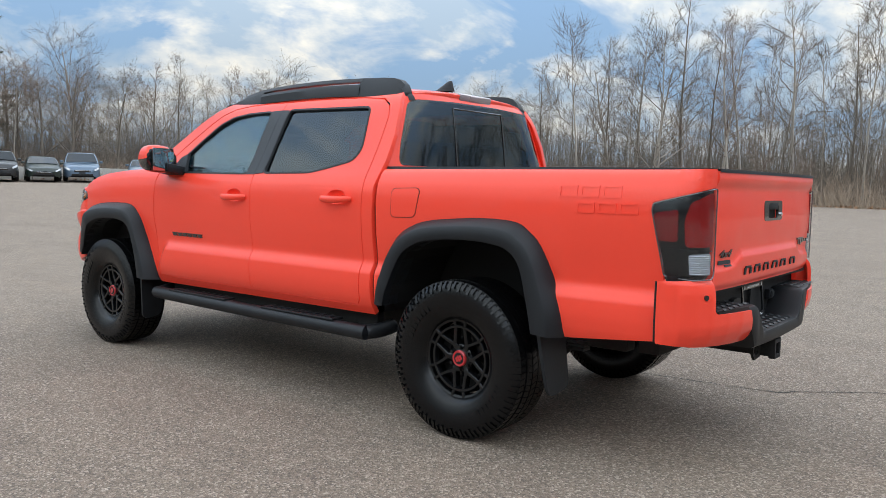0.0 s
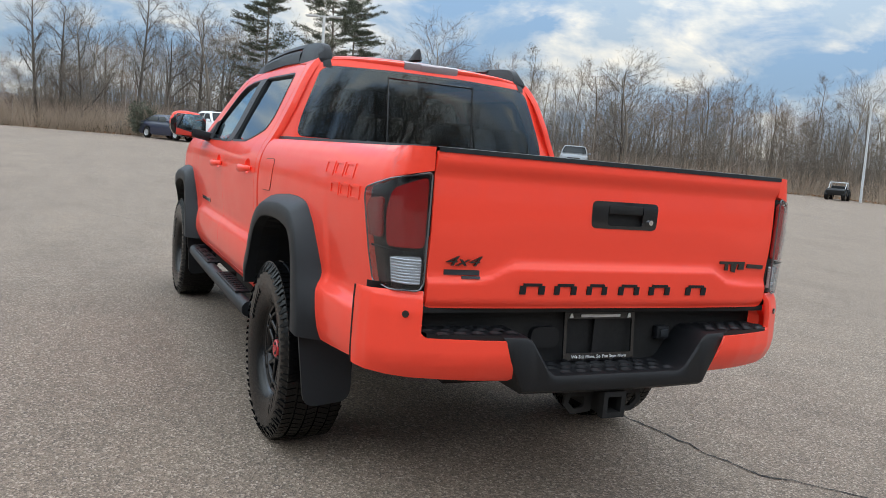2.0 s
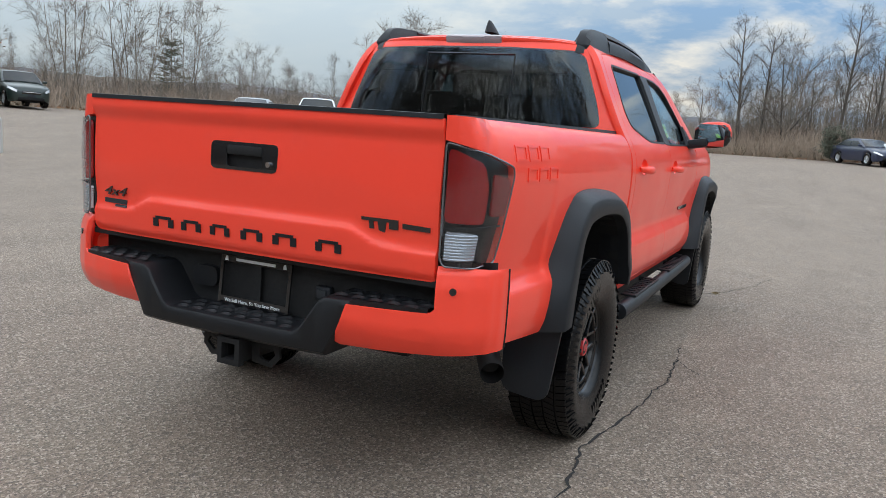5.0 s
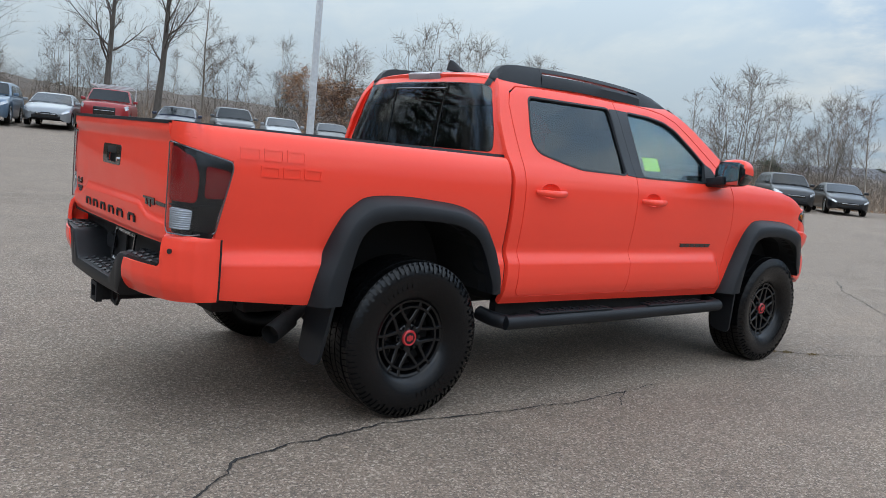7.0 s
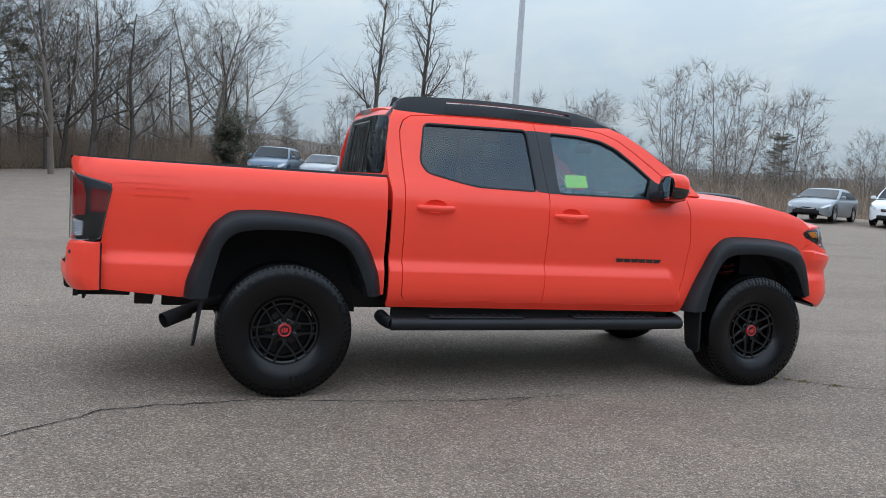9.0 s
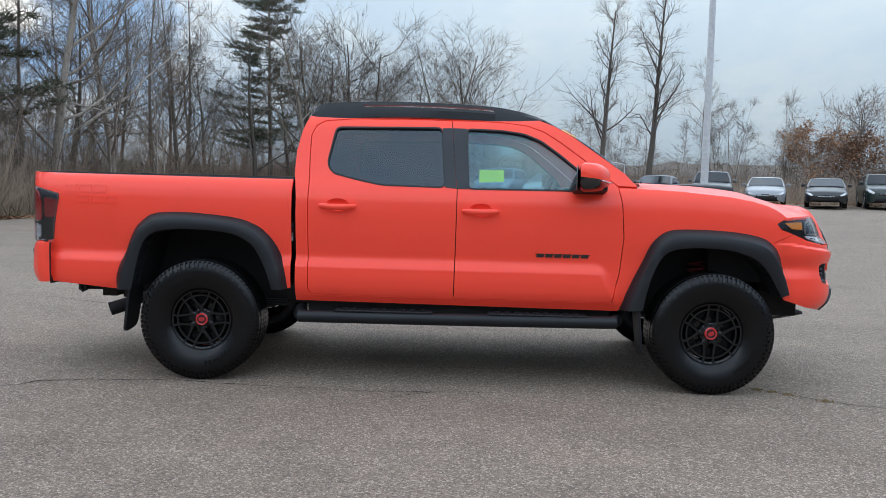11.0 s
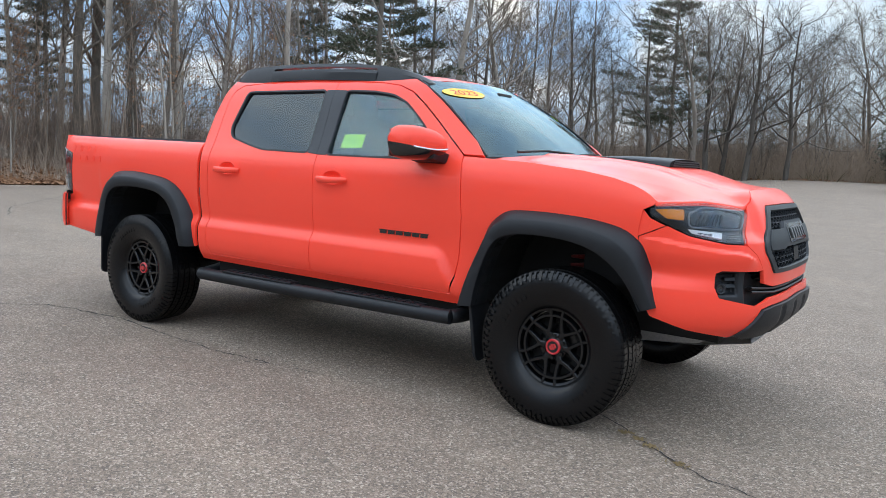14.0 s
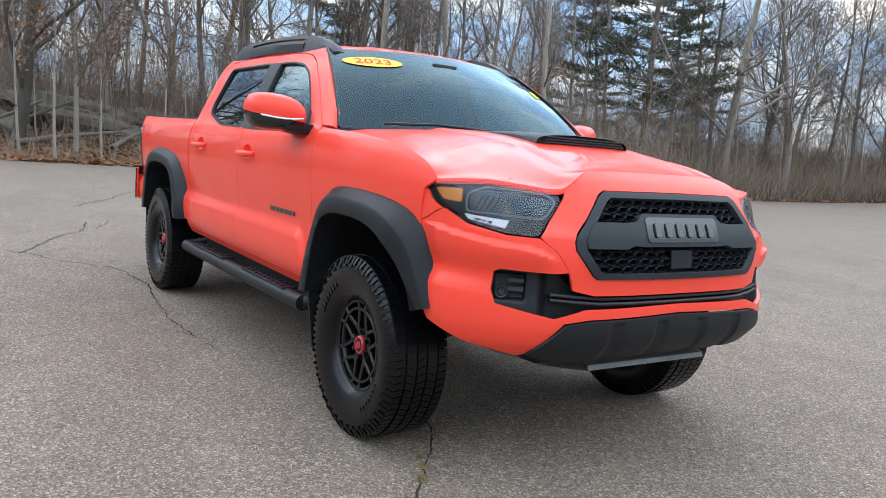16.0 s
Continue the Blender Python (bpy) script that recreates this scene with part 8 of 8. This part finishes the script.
def plant(key, x, y, h, yaw, lean=0.0):
    H, trunk, crown, label, cat, lf = PROTO[key]
    ob = empty("tree" if cat == "tree" else cat.replace(" ", "_"), label, cat, "woodland trees")
    s = h / H
    ob.matrix_basis = pose(x, y, ground_z(x, y) - 0.05, lean, 0, yaw) @ Matrix.Diagonal((s, s, s, 1))
    for nm, me in (("trunk", trunk), ("crown", crown), ("leaves", lf)):
        if me:
            o = new(nm, me)
            o.parent = ob
    return ob


def polar(az, r):
    return r * math.cos(radians(az)), r * math.sin(radians(az))


rng = random.Random(17)
# trees that stand out
for key, x, y, h, yaw in (("pine_a", 53.7, -10.9, 13.0, 0), ("pine_b", 52.6, -15.4, 13.5, 80), ("pine_a", 55.0, -17.6, 12.2, 150), ("pine_b", 38.5, 12.4, 5.4, 10), ("pine_a", 37.6, 40.5, 5.2, 60),
                          ("pine_b", -18.4, 22.3, 15.5, 20), ("pine_a", -11.5, 40.5, 13.0, 100), ("pine_a", -26.5, 26.5, 10.5, 220), ("pine_b", -31.0, 14.5, 11.0, 140), ("pine_a", -25.5, 32.0, 13.0, 60),
                          ("russet", 20.2, 40.4, 5.9, 0), ("russet", 22.3, 40.9, 5.4, 130), ("bush", 0.5, 41.6, 3.6, 30), ("bush", 46.8, -2.0, 2.1, 0), ("bush", 41.0, 21.0, 2.6, 0), ("bush", -17.8, 24.8, 2.4, 50), ("bush", -16.0, 31.0, 2.2, 10),
                          ("mast_c", 7.3, 37.6, 12.2, 30), ("mast_d", 10.0, 38.2, 13.8, 110), ("oak_a", -8.0, 33.5, 11.8, 40), ("tall_b", 14.6, 43.5, 9.6, 10), ("sap_a", 19.5, 42.5, 7.5, 0), ("clump_b", 27.5, 38.5, 8.6, 0), ("clump_a", 30.0, 36.5, 9.0, 70), ("clump_b", 33.0, 34.5, 7.6, 140), ("oak_c", 23.0, 41.0, 8.5, 80),
                          ("oak_b", 60.5, -28.4, 14.2, 200), ("oak_c", 62.0, -23.6, 12.6, 40), ("oak_d", 45.6, -37.4, 12.4, 15), ("oak_d", -7.1, 39.6, 13.4, 10), ("oak_e", -9.1, 39.2, 13.0, 100), ("oak_e", -5.2, 40.6, 12.0, 220), ("mast_c", 52.0, 3.9, 10.0, 15), ("mast_d", 53.0, 2.6, 9.6, 95), ("oak_e", 52.0, 1.3, 9.4, 35), ("mast_c", 53.0, -2.0, 10.6, 200), ("oak_d", 54.0, -4.0, 10.4, 260), ("mast_d", 55.0, -6.3, 10.2, 300), ("oak_e", 54.0, -8.2, 10.0, 170), ("mast_c", 58.0, -20.0, 10.4, 80), ("oak_c", 53.0, -20.5, 9.2, 15),
                          ("mast_a", -23.5, 11.8, 14.5, 0), ("mast_b", -23.9, 12.8, 15.0, 120), ("mast_a", -23.2, 13.9, 14.2, 240), ("oak_d", -14.8, 34.5, 12.5, 77), ("oak_e", -11.5, 36.8, 12.6, 190), ("oak_d", -8.6, 40.5, 12.4, 300), ("oak_e", -18.0, 30.0, 12.8, 20)):
    plant(key, x, y, h, yaw)


def forest(a0, a1, n, d0, d1, keys, h0, h1):
    """Trees scattered behind the lot's edge between two bearings."""
    for k in range(n):
        az = a0 + (a1 - a0) * (k + rng.random()) / n
        x, y = polar(az, edge_r(az) + d0 + (d1 - d0) * rng.random())
        key, h, yaw, lean = rng.choice(keys), rng.uniform(h0, h1), rng.uniform(0, 360), rng.uniform(-3, 3)
        if 124 < az < 152 and key == "oak_b":
            key = "tall_a"
        if not 123.0 < az < 136.0 or math.hypot(x, y) > 31 or h < 6:
            plant(key, x, y, h, yaw, lean)


DEC, TALL, SAP = ["oak_a", "oak_b", "oak_c", "tall_a", "tall_b"], ["tall_a", "tall_b", "tall_c", "oak_b"], ["sap_a", "sap_b", "clump_a", "clump_b"]
forest(-88, -62, 22, 2.5, 16, TALL + ["sap_a"], 11.0, 15.0)
forest(-62, -38, 24, 3, 18, DEC, 7.5, 10.5)
forest(-38, 2, 38, 3, 20, DEC, 8.0, 11.6)
forest(2, 20, 12, 3, 16, SAP + ["oak_c"], 3.5, 6.5)
forest(20, 34, 12, 2.5, 12, SAP + ["tall_c"], 5.0, 9.0)
forest(34, 60, 14, 3, 20, SAP, 3.0, 6.0)
forest(60, 88, 12, 3, 16, SAP, 3.5, 6.5)
forest(88, 112, 18, 2, 18, ["oak_a", "oak_c", "oak_b", "oak_e"], 9.0, 12.5)
forest(112, 136, 17, 2, 16, TALL + ["oak_a", "tall_b"], 12.0, 17.5)
forest(112, 150, 16, 1, 9, ["sap_a", "sap_b"], 7.0, 11.0)
forest(136, 182, 30, 1.6, 20, TALL + ["sap_a"], 13.0, 19.0)
forest(136, 182, 14, 0.8, 8, ["sap_a", "sap_b", "beech", "beech"], 4.5, 8.0)
forest(-178, -150, 9, 2, 14, TALL + ["beech"], 10.0, 14.0)
forest(170, 186, 7, 1.0, 7, ["beech"], 5.0, 8.0)
forest(-150, -88, 6, 3, 14, ["tall_a", "tall_b"], 8.0, 12.0)
forest(-182, -112, 13, 2, 9, ["oak_d", "oak_e"], 13.0, 17.0)
forest(-88, -30, 30, 0.8, 6, SAP, 3.0, 6.0)
forest(-30, 10, 16, 0.8, 6, SAP, 2.5, 5.0)
forest(88, 136, 20, 0.8, 6, SAP, 3.0, 5.5)


# ---- undergrowth, litter, rocks ----
def undergrowth(name, spans, n, h0, h1, depth, mat, label, seed, thick=0.010):
    r = random.Random(seed)
    v, f = [], []
    tot = sum(b - a for a, b in spans)
    for a, b in spans:
        for _ in range(int(n * (b - a) / tot)):
            az = r.uniform(a, b)
            rr = edge_r(az) + 0.5 + depth * r.random() ** 1.3
            x, y = polar(az, rr)
            h = r.uniform(h0, h1) * (0.45 + 0.55 * min(1.0, (rr - edge_r(az)) / 2.5))
            p = Vector((x, y, ground_z(x, y) - 0.1))
            d = Vector((r.uniform(-0.5, 0.5), r.uniform(-0.5, 0.5), 1)).normalized()
            for s in range(r.randint(1, 2)):
                q, dd, base = p.copy(), (d + Vector((r.uniform(-0.4, 0.4), r.uniform(-0.4, 0.4), 0))).normalized(), None
                w = thick * r.uniform(0.6, 1.4)
                prev = None
                for k in range(3):
                    side = dd.orthogonal().normalized() * w * (1 - 0.33 * k)
                    up = dd.cross(side).normalized() * w * (1 - 0.33 * k)
                    i = len(v)
                    if k == 2:
                        v.append(q)
                        f += [(prev + m, prev + (m + 1) % 3, i) for m in range(3)]
                        break
                    v += [q + side, q - side * 0.5 + up * 0.87, q - side * 0.5 - up * 0.87]
                    if prev is not None:
                        for m in range(3):
                            f.append((prev + m, prev + (m + 1) % 3, i + (m + 1) % 3, i + m))
                    prev = i
                    q = q + dd * h / 2
                    dd = (dd + Vector((r.uniform(-0.5, 0.5), r.uniform(-0.5, 0.5), r.uniform(-0.35, 0.1)))).normalized()
    ob = raw(name, v, f, mat)
    return tagged(ob, label, "undergrowth", kind="stuff")


undergrowth("brush", [(-90, 60)], 9000, 0.9, 2.8, 9, M_BRUSH, "dry brown brush along the lot's edge", 3, 0.012)
undergrowth("brush", [(60, 140)], 7500, 0.8, 2.5, 8, M_BRUSH, "dry brown brush along the lot's edge", 4, 0.010)
undergrowth("brush", [(140, 182), (-180, -150)], 3800, 0.4, 1.7, 9, M_BRUSH, "sparse dry brush under the trees", 5, 0.007)
undergrowth("brush", [(98, 136), (78, 96), (-8, 12), (26, 34)], 1500, 0.5, 1.6, 5, M_BRUSHGRN, "dull green low brush along the lot's edge", 6, 0.016)


undergrowth("brush", [(90, 136)], 4200, 1.6, 3.4, 8, M_BRUSH, "dense tall brown brush along the lot's edge", 12, 0.010)
undergrowth("brush", [(108, 136)], 1200, 0.7, 2.0, 5, M_BRUSHGRN, "olive green low brush along the lot's edge", 8, 0.016)
undergrowth("brush", [(-6, 12)], 3000, 1.4, 3.0, 9, M_BRUSH, "dense brown brush along the lot's edge", 9, 0.016)


def thicket(name, spans, n, seed, r0, r1, h0, h1, mat, label, w0=0.05):
    """Far woods as a deep belt of thin upright stems of uneven height."""
    r = random.Random(seed)
    v, f = [], []
    for a, b in spans:
        for _ in range(int(n * (b - a) / 100)):
            az = r.uniform(a, b)
            rr = edge_r(az) + r.uniform(r0, r1)
            x, y = polar(az, rr)
            z = ground_z(x, y) - 0.2
            h = h0 + (h1 - h0) * r.random() ** 1.7
            w = w0 * r.uniform(0.4, 1.3)
            yaw = r.uniform(0, 3.14)
            dx, dy = math.cos(yaw) * w, math.sin(yaw) * w
            lx, ly = r.uniform(-0.22, 0.22) * h, r.uniform(-0.22, 0.22) * h
            for k in range(2):
                if k:
                    dx, dy = -dy, dx
                i = len(v)
                v += [(x - dx, y - dy, z), (x + dx, y + dy, z), (x + lx * 0.6 + dx * 0.6, y + ly * 0.6 + dy * 0.6, z + h * 0.6), (x + lx * 0.6 - dx * 0.6, y + ly * 0.6 - dy * 0.6, z + h * 0.6), (x + lx, y + ly, z + h)]
                f += [(i, i + 1, i + 2, i + 3), (i + 3, i + 2, i + 4)]
            for _ in range(11):
                t = r.uniform(0.12, 0.98)
                bx, by, bz = x + lx * t, y + ly * t, z + h * t
                L, a2 = r.uniform(0.35, 1.2), r.uniform(0, 6.28)
                ex, ey, ez = bx + L * math.cos(a2), by + L * math.sin(a2), bz + L * r.uniform(0.3, 1.2)
                i = len(v)
                v += [(bx, by, bz - w * 0.4), (bx, by, bz + w * 0.4), (ex, ey, ez)]
                f.append((i, i + 1, i + 2))
    ob = raw(name, v, f, mat)
    return tagged(ob, label, "woods", kind="stuff")


thicket("far_woods", [(-92, 4)], 10500, 21, 5, 28, 2.0, 7.0, M_TWIG, "dense bare woods behind the lot", 0.022)
thicket("far_woods", [(4, 88)], 6000, 22, 5, 30, 1.2, 3.4, M_TWIG, "low bare thicket behind the lot", 0.022)
thicket("young_woods", [(128, 184)], 1700, 27, 3.5, 16, 2.5, 8.5, M_BRUSH, "dense young bare growth under the tall trees", 0.017)
thicket("young_woods", [(92, 136)], 4200, 28, 1.5, 12, 2.0, 5.2, M_BRUSH, "dense brown young growth at the edge of the woods", 0.017)
thicket("far_woods", [(88, 184)], 5500, 23, 4, 30, 1.2, 4.4, M_TWIG2, "dense bare woods behind the lot", 0.018)


def ridge(name, a0, a1, dist, height, seed, mat, label):
    """A far low hill as a bumpy sheet rising from the ground."""
    verts, faces = [], []
    n = 120
    for k in range(n + 1):
        az = a0 + (a1 - a0) * k / n
        for j, (d, hh) in enumerate(((dist, -1.0), (dist * 1.08, 0.55), (dist * 1.2, 0.9), (dist * 1.4, 1.0), (dist * 1.9, 0.2))):
            x, y = polar(az, d)
            wob = noise.noise((az * 0.11, j * 0.3, seed)) * 0.35 + noise.noise((az * 0.6, j, seed)) * 0.12 + noise.noise((az * 3.1, j, seed)) * 0.05
            verts.append((x, y, ground_z(x, y) + height * hh * (1 + wob) if hh > 0 else ground_z(x, y) - 1))
        if k:
            for j in range(4):
                a, b = (k - 1) * 5 + j, k * 5 + j
                faces.append((a, b, b + 1, a + 1))
    return tagged(raw(name, verts, faces, mat, smooth=True), label, "hill", kind="structure")


ridge("backdrop", -5, 100, 330, 12.0, 2.0, M_HILL, "far low wooded hill on the skyline")
# brushy banks that close the woods' floor
ridge("bank", -95, 60, 62, 2.3, 5.0, M_BANK, "brown brushy bank in the woods")
ridge("bank_woods", 60, 140, 48, 2.3, 7.0, M_BANK, "brown brushy bank in the woods")
ridge("bank_west", 138, 268, 40, 2.4, 9.0, M_BANK, "brown leaf-strewn bank in the woods")


def rock(x, y, sx, sy, sz, seed, yaw):
    bm = bmesh.new()
    bmesh.ops.create_icosphere(bm, subdivisions=4, radius=1.0)
    for v in bm.verts:
        n = v.co.normalized()
        k = 1 + 0.35 * noise.noise(n * 1.3 + Vector((seed, 0, 0))) + 0.16 * noise.noise(n * 3.1 + Vector((0, seed, 0))) + 0.06 * noise.noise(n * 8.0 + Vector((0, seed, 3)))
        v.co = Vector((n.x * sx, n.y * sy, n.z * sz * 0.72)) * k
    ob = mesh_object("boulder", bm, M_ROCK, True, 28)
    ob.matrix_basis = pose(x, y, ground_z(x, y) + sz * 0.35, 0, 6, yaw)
    return tagged(ob, "grey weathered boulder lying in leaf litter", "rock", "boulders")


for k, (x, y, a, b, c2, yaw) in enumerate(((-23.6, 1.7, 2.3, 1.2, 0.85, 82), (-24.2, 4.2, 1.7, 1.0, 0.62, 98), (-22.9, -0.9, 1.3, 0.9, 0.60, 60), (-23.8, 6.6, 1.2, 0.8, 0.46, 75), (-25.2, 0.4, 2.2, 1.2, 0.95, 80), (-22.0, 3.2, 0.6, 0.45, 0.30, 30), (-23.0, 8.6, 0.7, 0.5, 0.36, 60))):
    rock(x, y, a, b, c2, k * 3.7, yaw)
for k, (x, y, L, yaw, tilt) in enumerate(((-21.4, 1.6, 4.2, 115, 12), (-21.6, -1.0, 3.4, 75, 24), (-22.0, 4.6, 3.6, 100, 8), (-22.3, 0.2, 3.0, 60, 30), (-21.0, 2.9, 2.4, 140, 16), (-23.0, 5.6, 3.8, 88, 14), (-18.6, 14.8, 4.5, 140, 6), (-17.9, 16.4, 3.0, 120, 4))):
    bm = bmesh.new()
    g = Grower(k + 300)
    g.limb(g.path(Vector((-L / 2, 0, 0)), Vector((1, 0, 0)), L, 7, 0.05, 0.0), 0.09, 0.035, 7)
    ob = tagged(new("fallen_log", mesh_from("fallen_log", g, M_BARK2)), "grey fallen tree limb lying on the leaf litter", "log", "fallen limbs")
    ob.matrix_basis = pose(x, y, ground_z(x, y) + 0.25 + L * 0.22 * math.sin(radians(tilt)), 0, -tilt, yaw)


def scatter_leaves(n, seed):
    r = random.Random(seed)
    v, f = [], []
    for _ in range(n):
        az = r.choice((r.uniform(110, 182), r.uniform(110, 182), r.uniform(-180, -150), r.uniform(-90, 110)))
        rr = edge_r(az) + abs(r.gauss(0, 1)) * 2.2 - 0.25
        x, y = polar(az, rr)
        z = ground_z(x, y) + r.uniform(0.0, 0.05)
        s, a, t = r.uniform(0.05, 0.11), r.uniform(0, 6.28), r.uniform(-0.6, 0.6)
        c, sn = math.cos(a) * s, math.sin(a) * s
        i = len(v)
        v += [(x - c, y - sn, z), (x + sn * 0.6, y - c * 0.6, z + t * s + 0.03), (x + c, y + sn, z + 0.02), (x - sn * 0.6, y + c * 0.6, z - t * s + 0.03)]
        f.append((i, i + 1, i + 2, i + 3))
    return tagged(raw("fallen_leaves", v, f, M_DEADLEAF), "dry russet leaves drifted along the lot's edge", "leaves", kind="stuff")


scatter_leaves(15000, 8)


def litter(n, seed):
    """Leaves and sticks over the western bank."""
    r = random.Random(seed)
    v, f = [], []
    for _ in range(n):
        az = r.uniform(150, 200)
        az = az - 360 if az > 180 else az
        x, y = polar(az, edge_r(az) + 7.5 * r.random() ** 1.2)
        z = ground_z(x, y) - 0.045 + r.uniform(0.0, 0.05)
        s, a, t = r.uniform(0.05, 0.12), r.uniform(0, 6.28), r.uniform(-0.8, 0.8)
        c, sn = math.cos(a) * s, math.sin(a) * s
        k = 0.6 if r.random() < 0.85 else 0.06
        g = 1.0 if k > 0.1 else r.uniform(3, 9)
        i = len(v)
        v += [(x - c * g, y - sn * g, z), (x + sn * k, y - c * k, z + t * s + 0.03), (x + c * g, y + sn * g, z + 0.03 * g), (x - sn * k, y + c * k, z - t * s + 0.03)]
        f.append((i, i + 1, i + 2, i + 3))
    return tagged(raw("leaf_litter", v, f, [M_DEADLEAF]), "dry brown leaves and sticks on the wooded bank", "leaves", kind="stuff")


litter(14000, 77)


rock(50.5, -0.8, 0.95, 0.8, 0.75, 41.0, 20)


# ---- cracks and marks in the asphalt ----
def crack(name, pts, width, seed, label):
    """A thin dark flat strip, uneven-sided, coloured as a fissure's shade, that follows points on the lot."""
    r = random.Random(seed)
    fine = []
    for a, b in zip(pts, pts[1:]):
        n = max(2, int(math.dist(a, b) / 0.022))
        for k in range(n):
            t = k / n
            fine.append((a[0] + (b[0] - a[0]) * t, a[1] + (b[1] - a[1]) * t))
    fine.append(pts[-1])
    v, f = [], []
    for i, (x, y) in enumerate(fine):
        x2, y2 = fine[min(i + 1, len(fine) - 1)]
        x1, y1 = fine[max(i - 1, 0)]
        l = math.hypot(x2 - x1, y2 - y1) or 1
        nx, ny = -(y2 - y1) / l, (x2 - x1) / l
        j = 0.045 * noise.noise((x * 2.3, y * 2.3, seed)) + 0.024 * noise.noise((x * 8, y * 8, seed)) + 0.013 * noise.noise((x * 22, y * 22, seed + 4)) + 0.007 * noise.noise((x * 60, y * 60, seed + 6))
        w = width * (0.26 + 1.10 * abs(noise.noise((x * 4, y * 4, seed + 9))) + 0.35 * r.random())
        px, py = x + nx * j, y + ny * j
        z = ground_z(px, py)
        v += [(px - nx * w, py - ny * w, z + 0.004), (px + nx * w, py + ny * w, z + 0.004)]
        if i:
            k = 2 * i
            f.append((k - 2, k - 1, k + 1, k))
    ob = raw(name, v, f, M_CRACK_SHADE)
    ob.parent = lot
    return ob


crack("crack", [(-4.6, -2.25), (-3.9, -1.95), (-3.4, -1.70), (-2.93, -1.41), (-2.68, -1.24), (-2.54, -1.09), (-2.3, -1.02), (-2.05, -0.99), (-1.76, -0.955), (-1.4, -1.02), (-0.9, -1.055), (-0.5, -1.08), (-0.13, -1.06)], 0.007, 2, "crack")
crack("crack", [(-3.4, -1.70), (-3.83, -1.49), (-4.25, -1.34), (-4.64, -1.16), (-4.82, -0.99), (-5.17, -0.88), (-5.70, -0.79)], 0.009, 5, "crack")
crack("crack", [(-7.4, -0.70), (-8.13, -0.34), (-8.64, -0.01), (-9.61, 0.39), (-10.51, 0.80), (-11.6, 1.2)], 0.014, 8, "crack")
crack("crack", [(-5.1, -0.76), (-5.28, -0.70), (-5.66, -0.58), (-6.08, -0.41)], 0.008, 22, "crack")
crack("crack", [(-3.4, 2.05), (-3.62, 2.13), (-4.33, 2.46), (-5.03, 2.59), (-6.2, 2.9)], 0.007, 24, "crack")
crack("crack", [(1.55, -0.50), (1.83, -0.64), (1.98, -0.75), (2.12, -0.845), (2.3, -0.98), (2.56, -1.10), (2.98, -1.26), (3.6, -1.36)], 0.006, 11, "crack")
crack("crack", [(5.0, -0.55), (5.4, -0.28), (5.9, 0.10), (6.9, 0.90), (8.0, 1.5)], 0.008, 14, "crack")
crack("crack", [(0.18, -1.04), (-0.13, -1.06), (-0.36, -1.24)], 0.0035, 17, "crack")
crack("crack", [(-14.0, 6.0), (-11.0, 3.0), (-9.5, 2.2)], 0.012, 19, "crack")


def moss_tuft(x, y, s, seed):
    r = random.Random(seed)
    bm = bmesh.new()
    for _ in range(46):
        a, d = r.uniform(0, 6.28), s * abs(r.gauss(0, 0.5))
        p = Vector((x + d * math.cos(a), y + d * math.sin(a) * 0.6, ground_z(x, y) + 0.003))
        h = r.uniform(0.004, 0.014)
        q = [bm.verts.new(p + Vector((r.uniform(-1, 1) * 0.011, r.uniform(-1, 1) * 0.011, 0))) for _ in range(3)]
        t = bm.verts.new(p + Vector((0, 0, h)))
        for k in range(3):
            bm.faces.new((q[k], q[(k + 1) % 3], t))
    ob = mesh_object("moss_tuft", bm, M_MOSS, False)
    return tagged(ob, "dry yellow-brown moss growing in an asphalt crack", "moss", kind="stuff")


moss_tuft(2.13, -0.855, 0.060, 1)
moss_tuft(1.97, -0.755, 0.045, 2)
moss_tuft(2.31, -0.985, 0.060, 3)
moss_tuft(2.05, -0.80, 0.035, 4)


def small_debris(n, seed):
    """Scattered grit and leaf bits on the lot near the truck."""
    r = random.Random(seed)
    v, f = [], []
    for _ in range(n):
        a, d = r.uniform(0, 6.28), r.uniform(1.2, 8.5)
        x, y = d * math.cos(a) * 1.1, d * math.sin(a)
        s, b = r.uniform(0.005, 0.018), r.uniform(0, 6.28)
        c, sn, z = math.cos(b) * s, math.sin(b) * s, ground_z(x, y) + 0.003
        i = len(v)
        v += [(x - c, y - sn, z), (x + sn * 0.6, y - c * 0.6, z), (x + c, y + sn, z), (x - sn * 0.6, y + c * 0.6, z), (x, y, z + s * 0.4)]
        f += [(i, i + 1, i + 4), (i + 1, i + 2, i + 4), (i + 2, i + 3, i + 4), (i + 3, i, i + 4)]
    return tagged(raw("grit", v, f, M_BRUSH), "scattered grit and leaf bits on the asphalt", "debris", kind="stuff")


small_debris(420, 31)
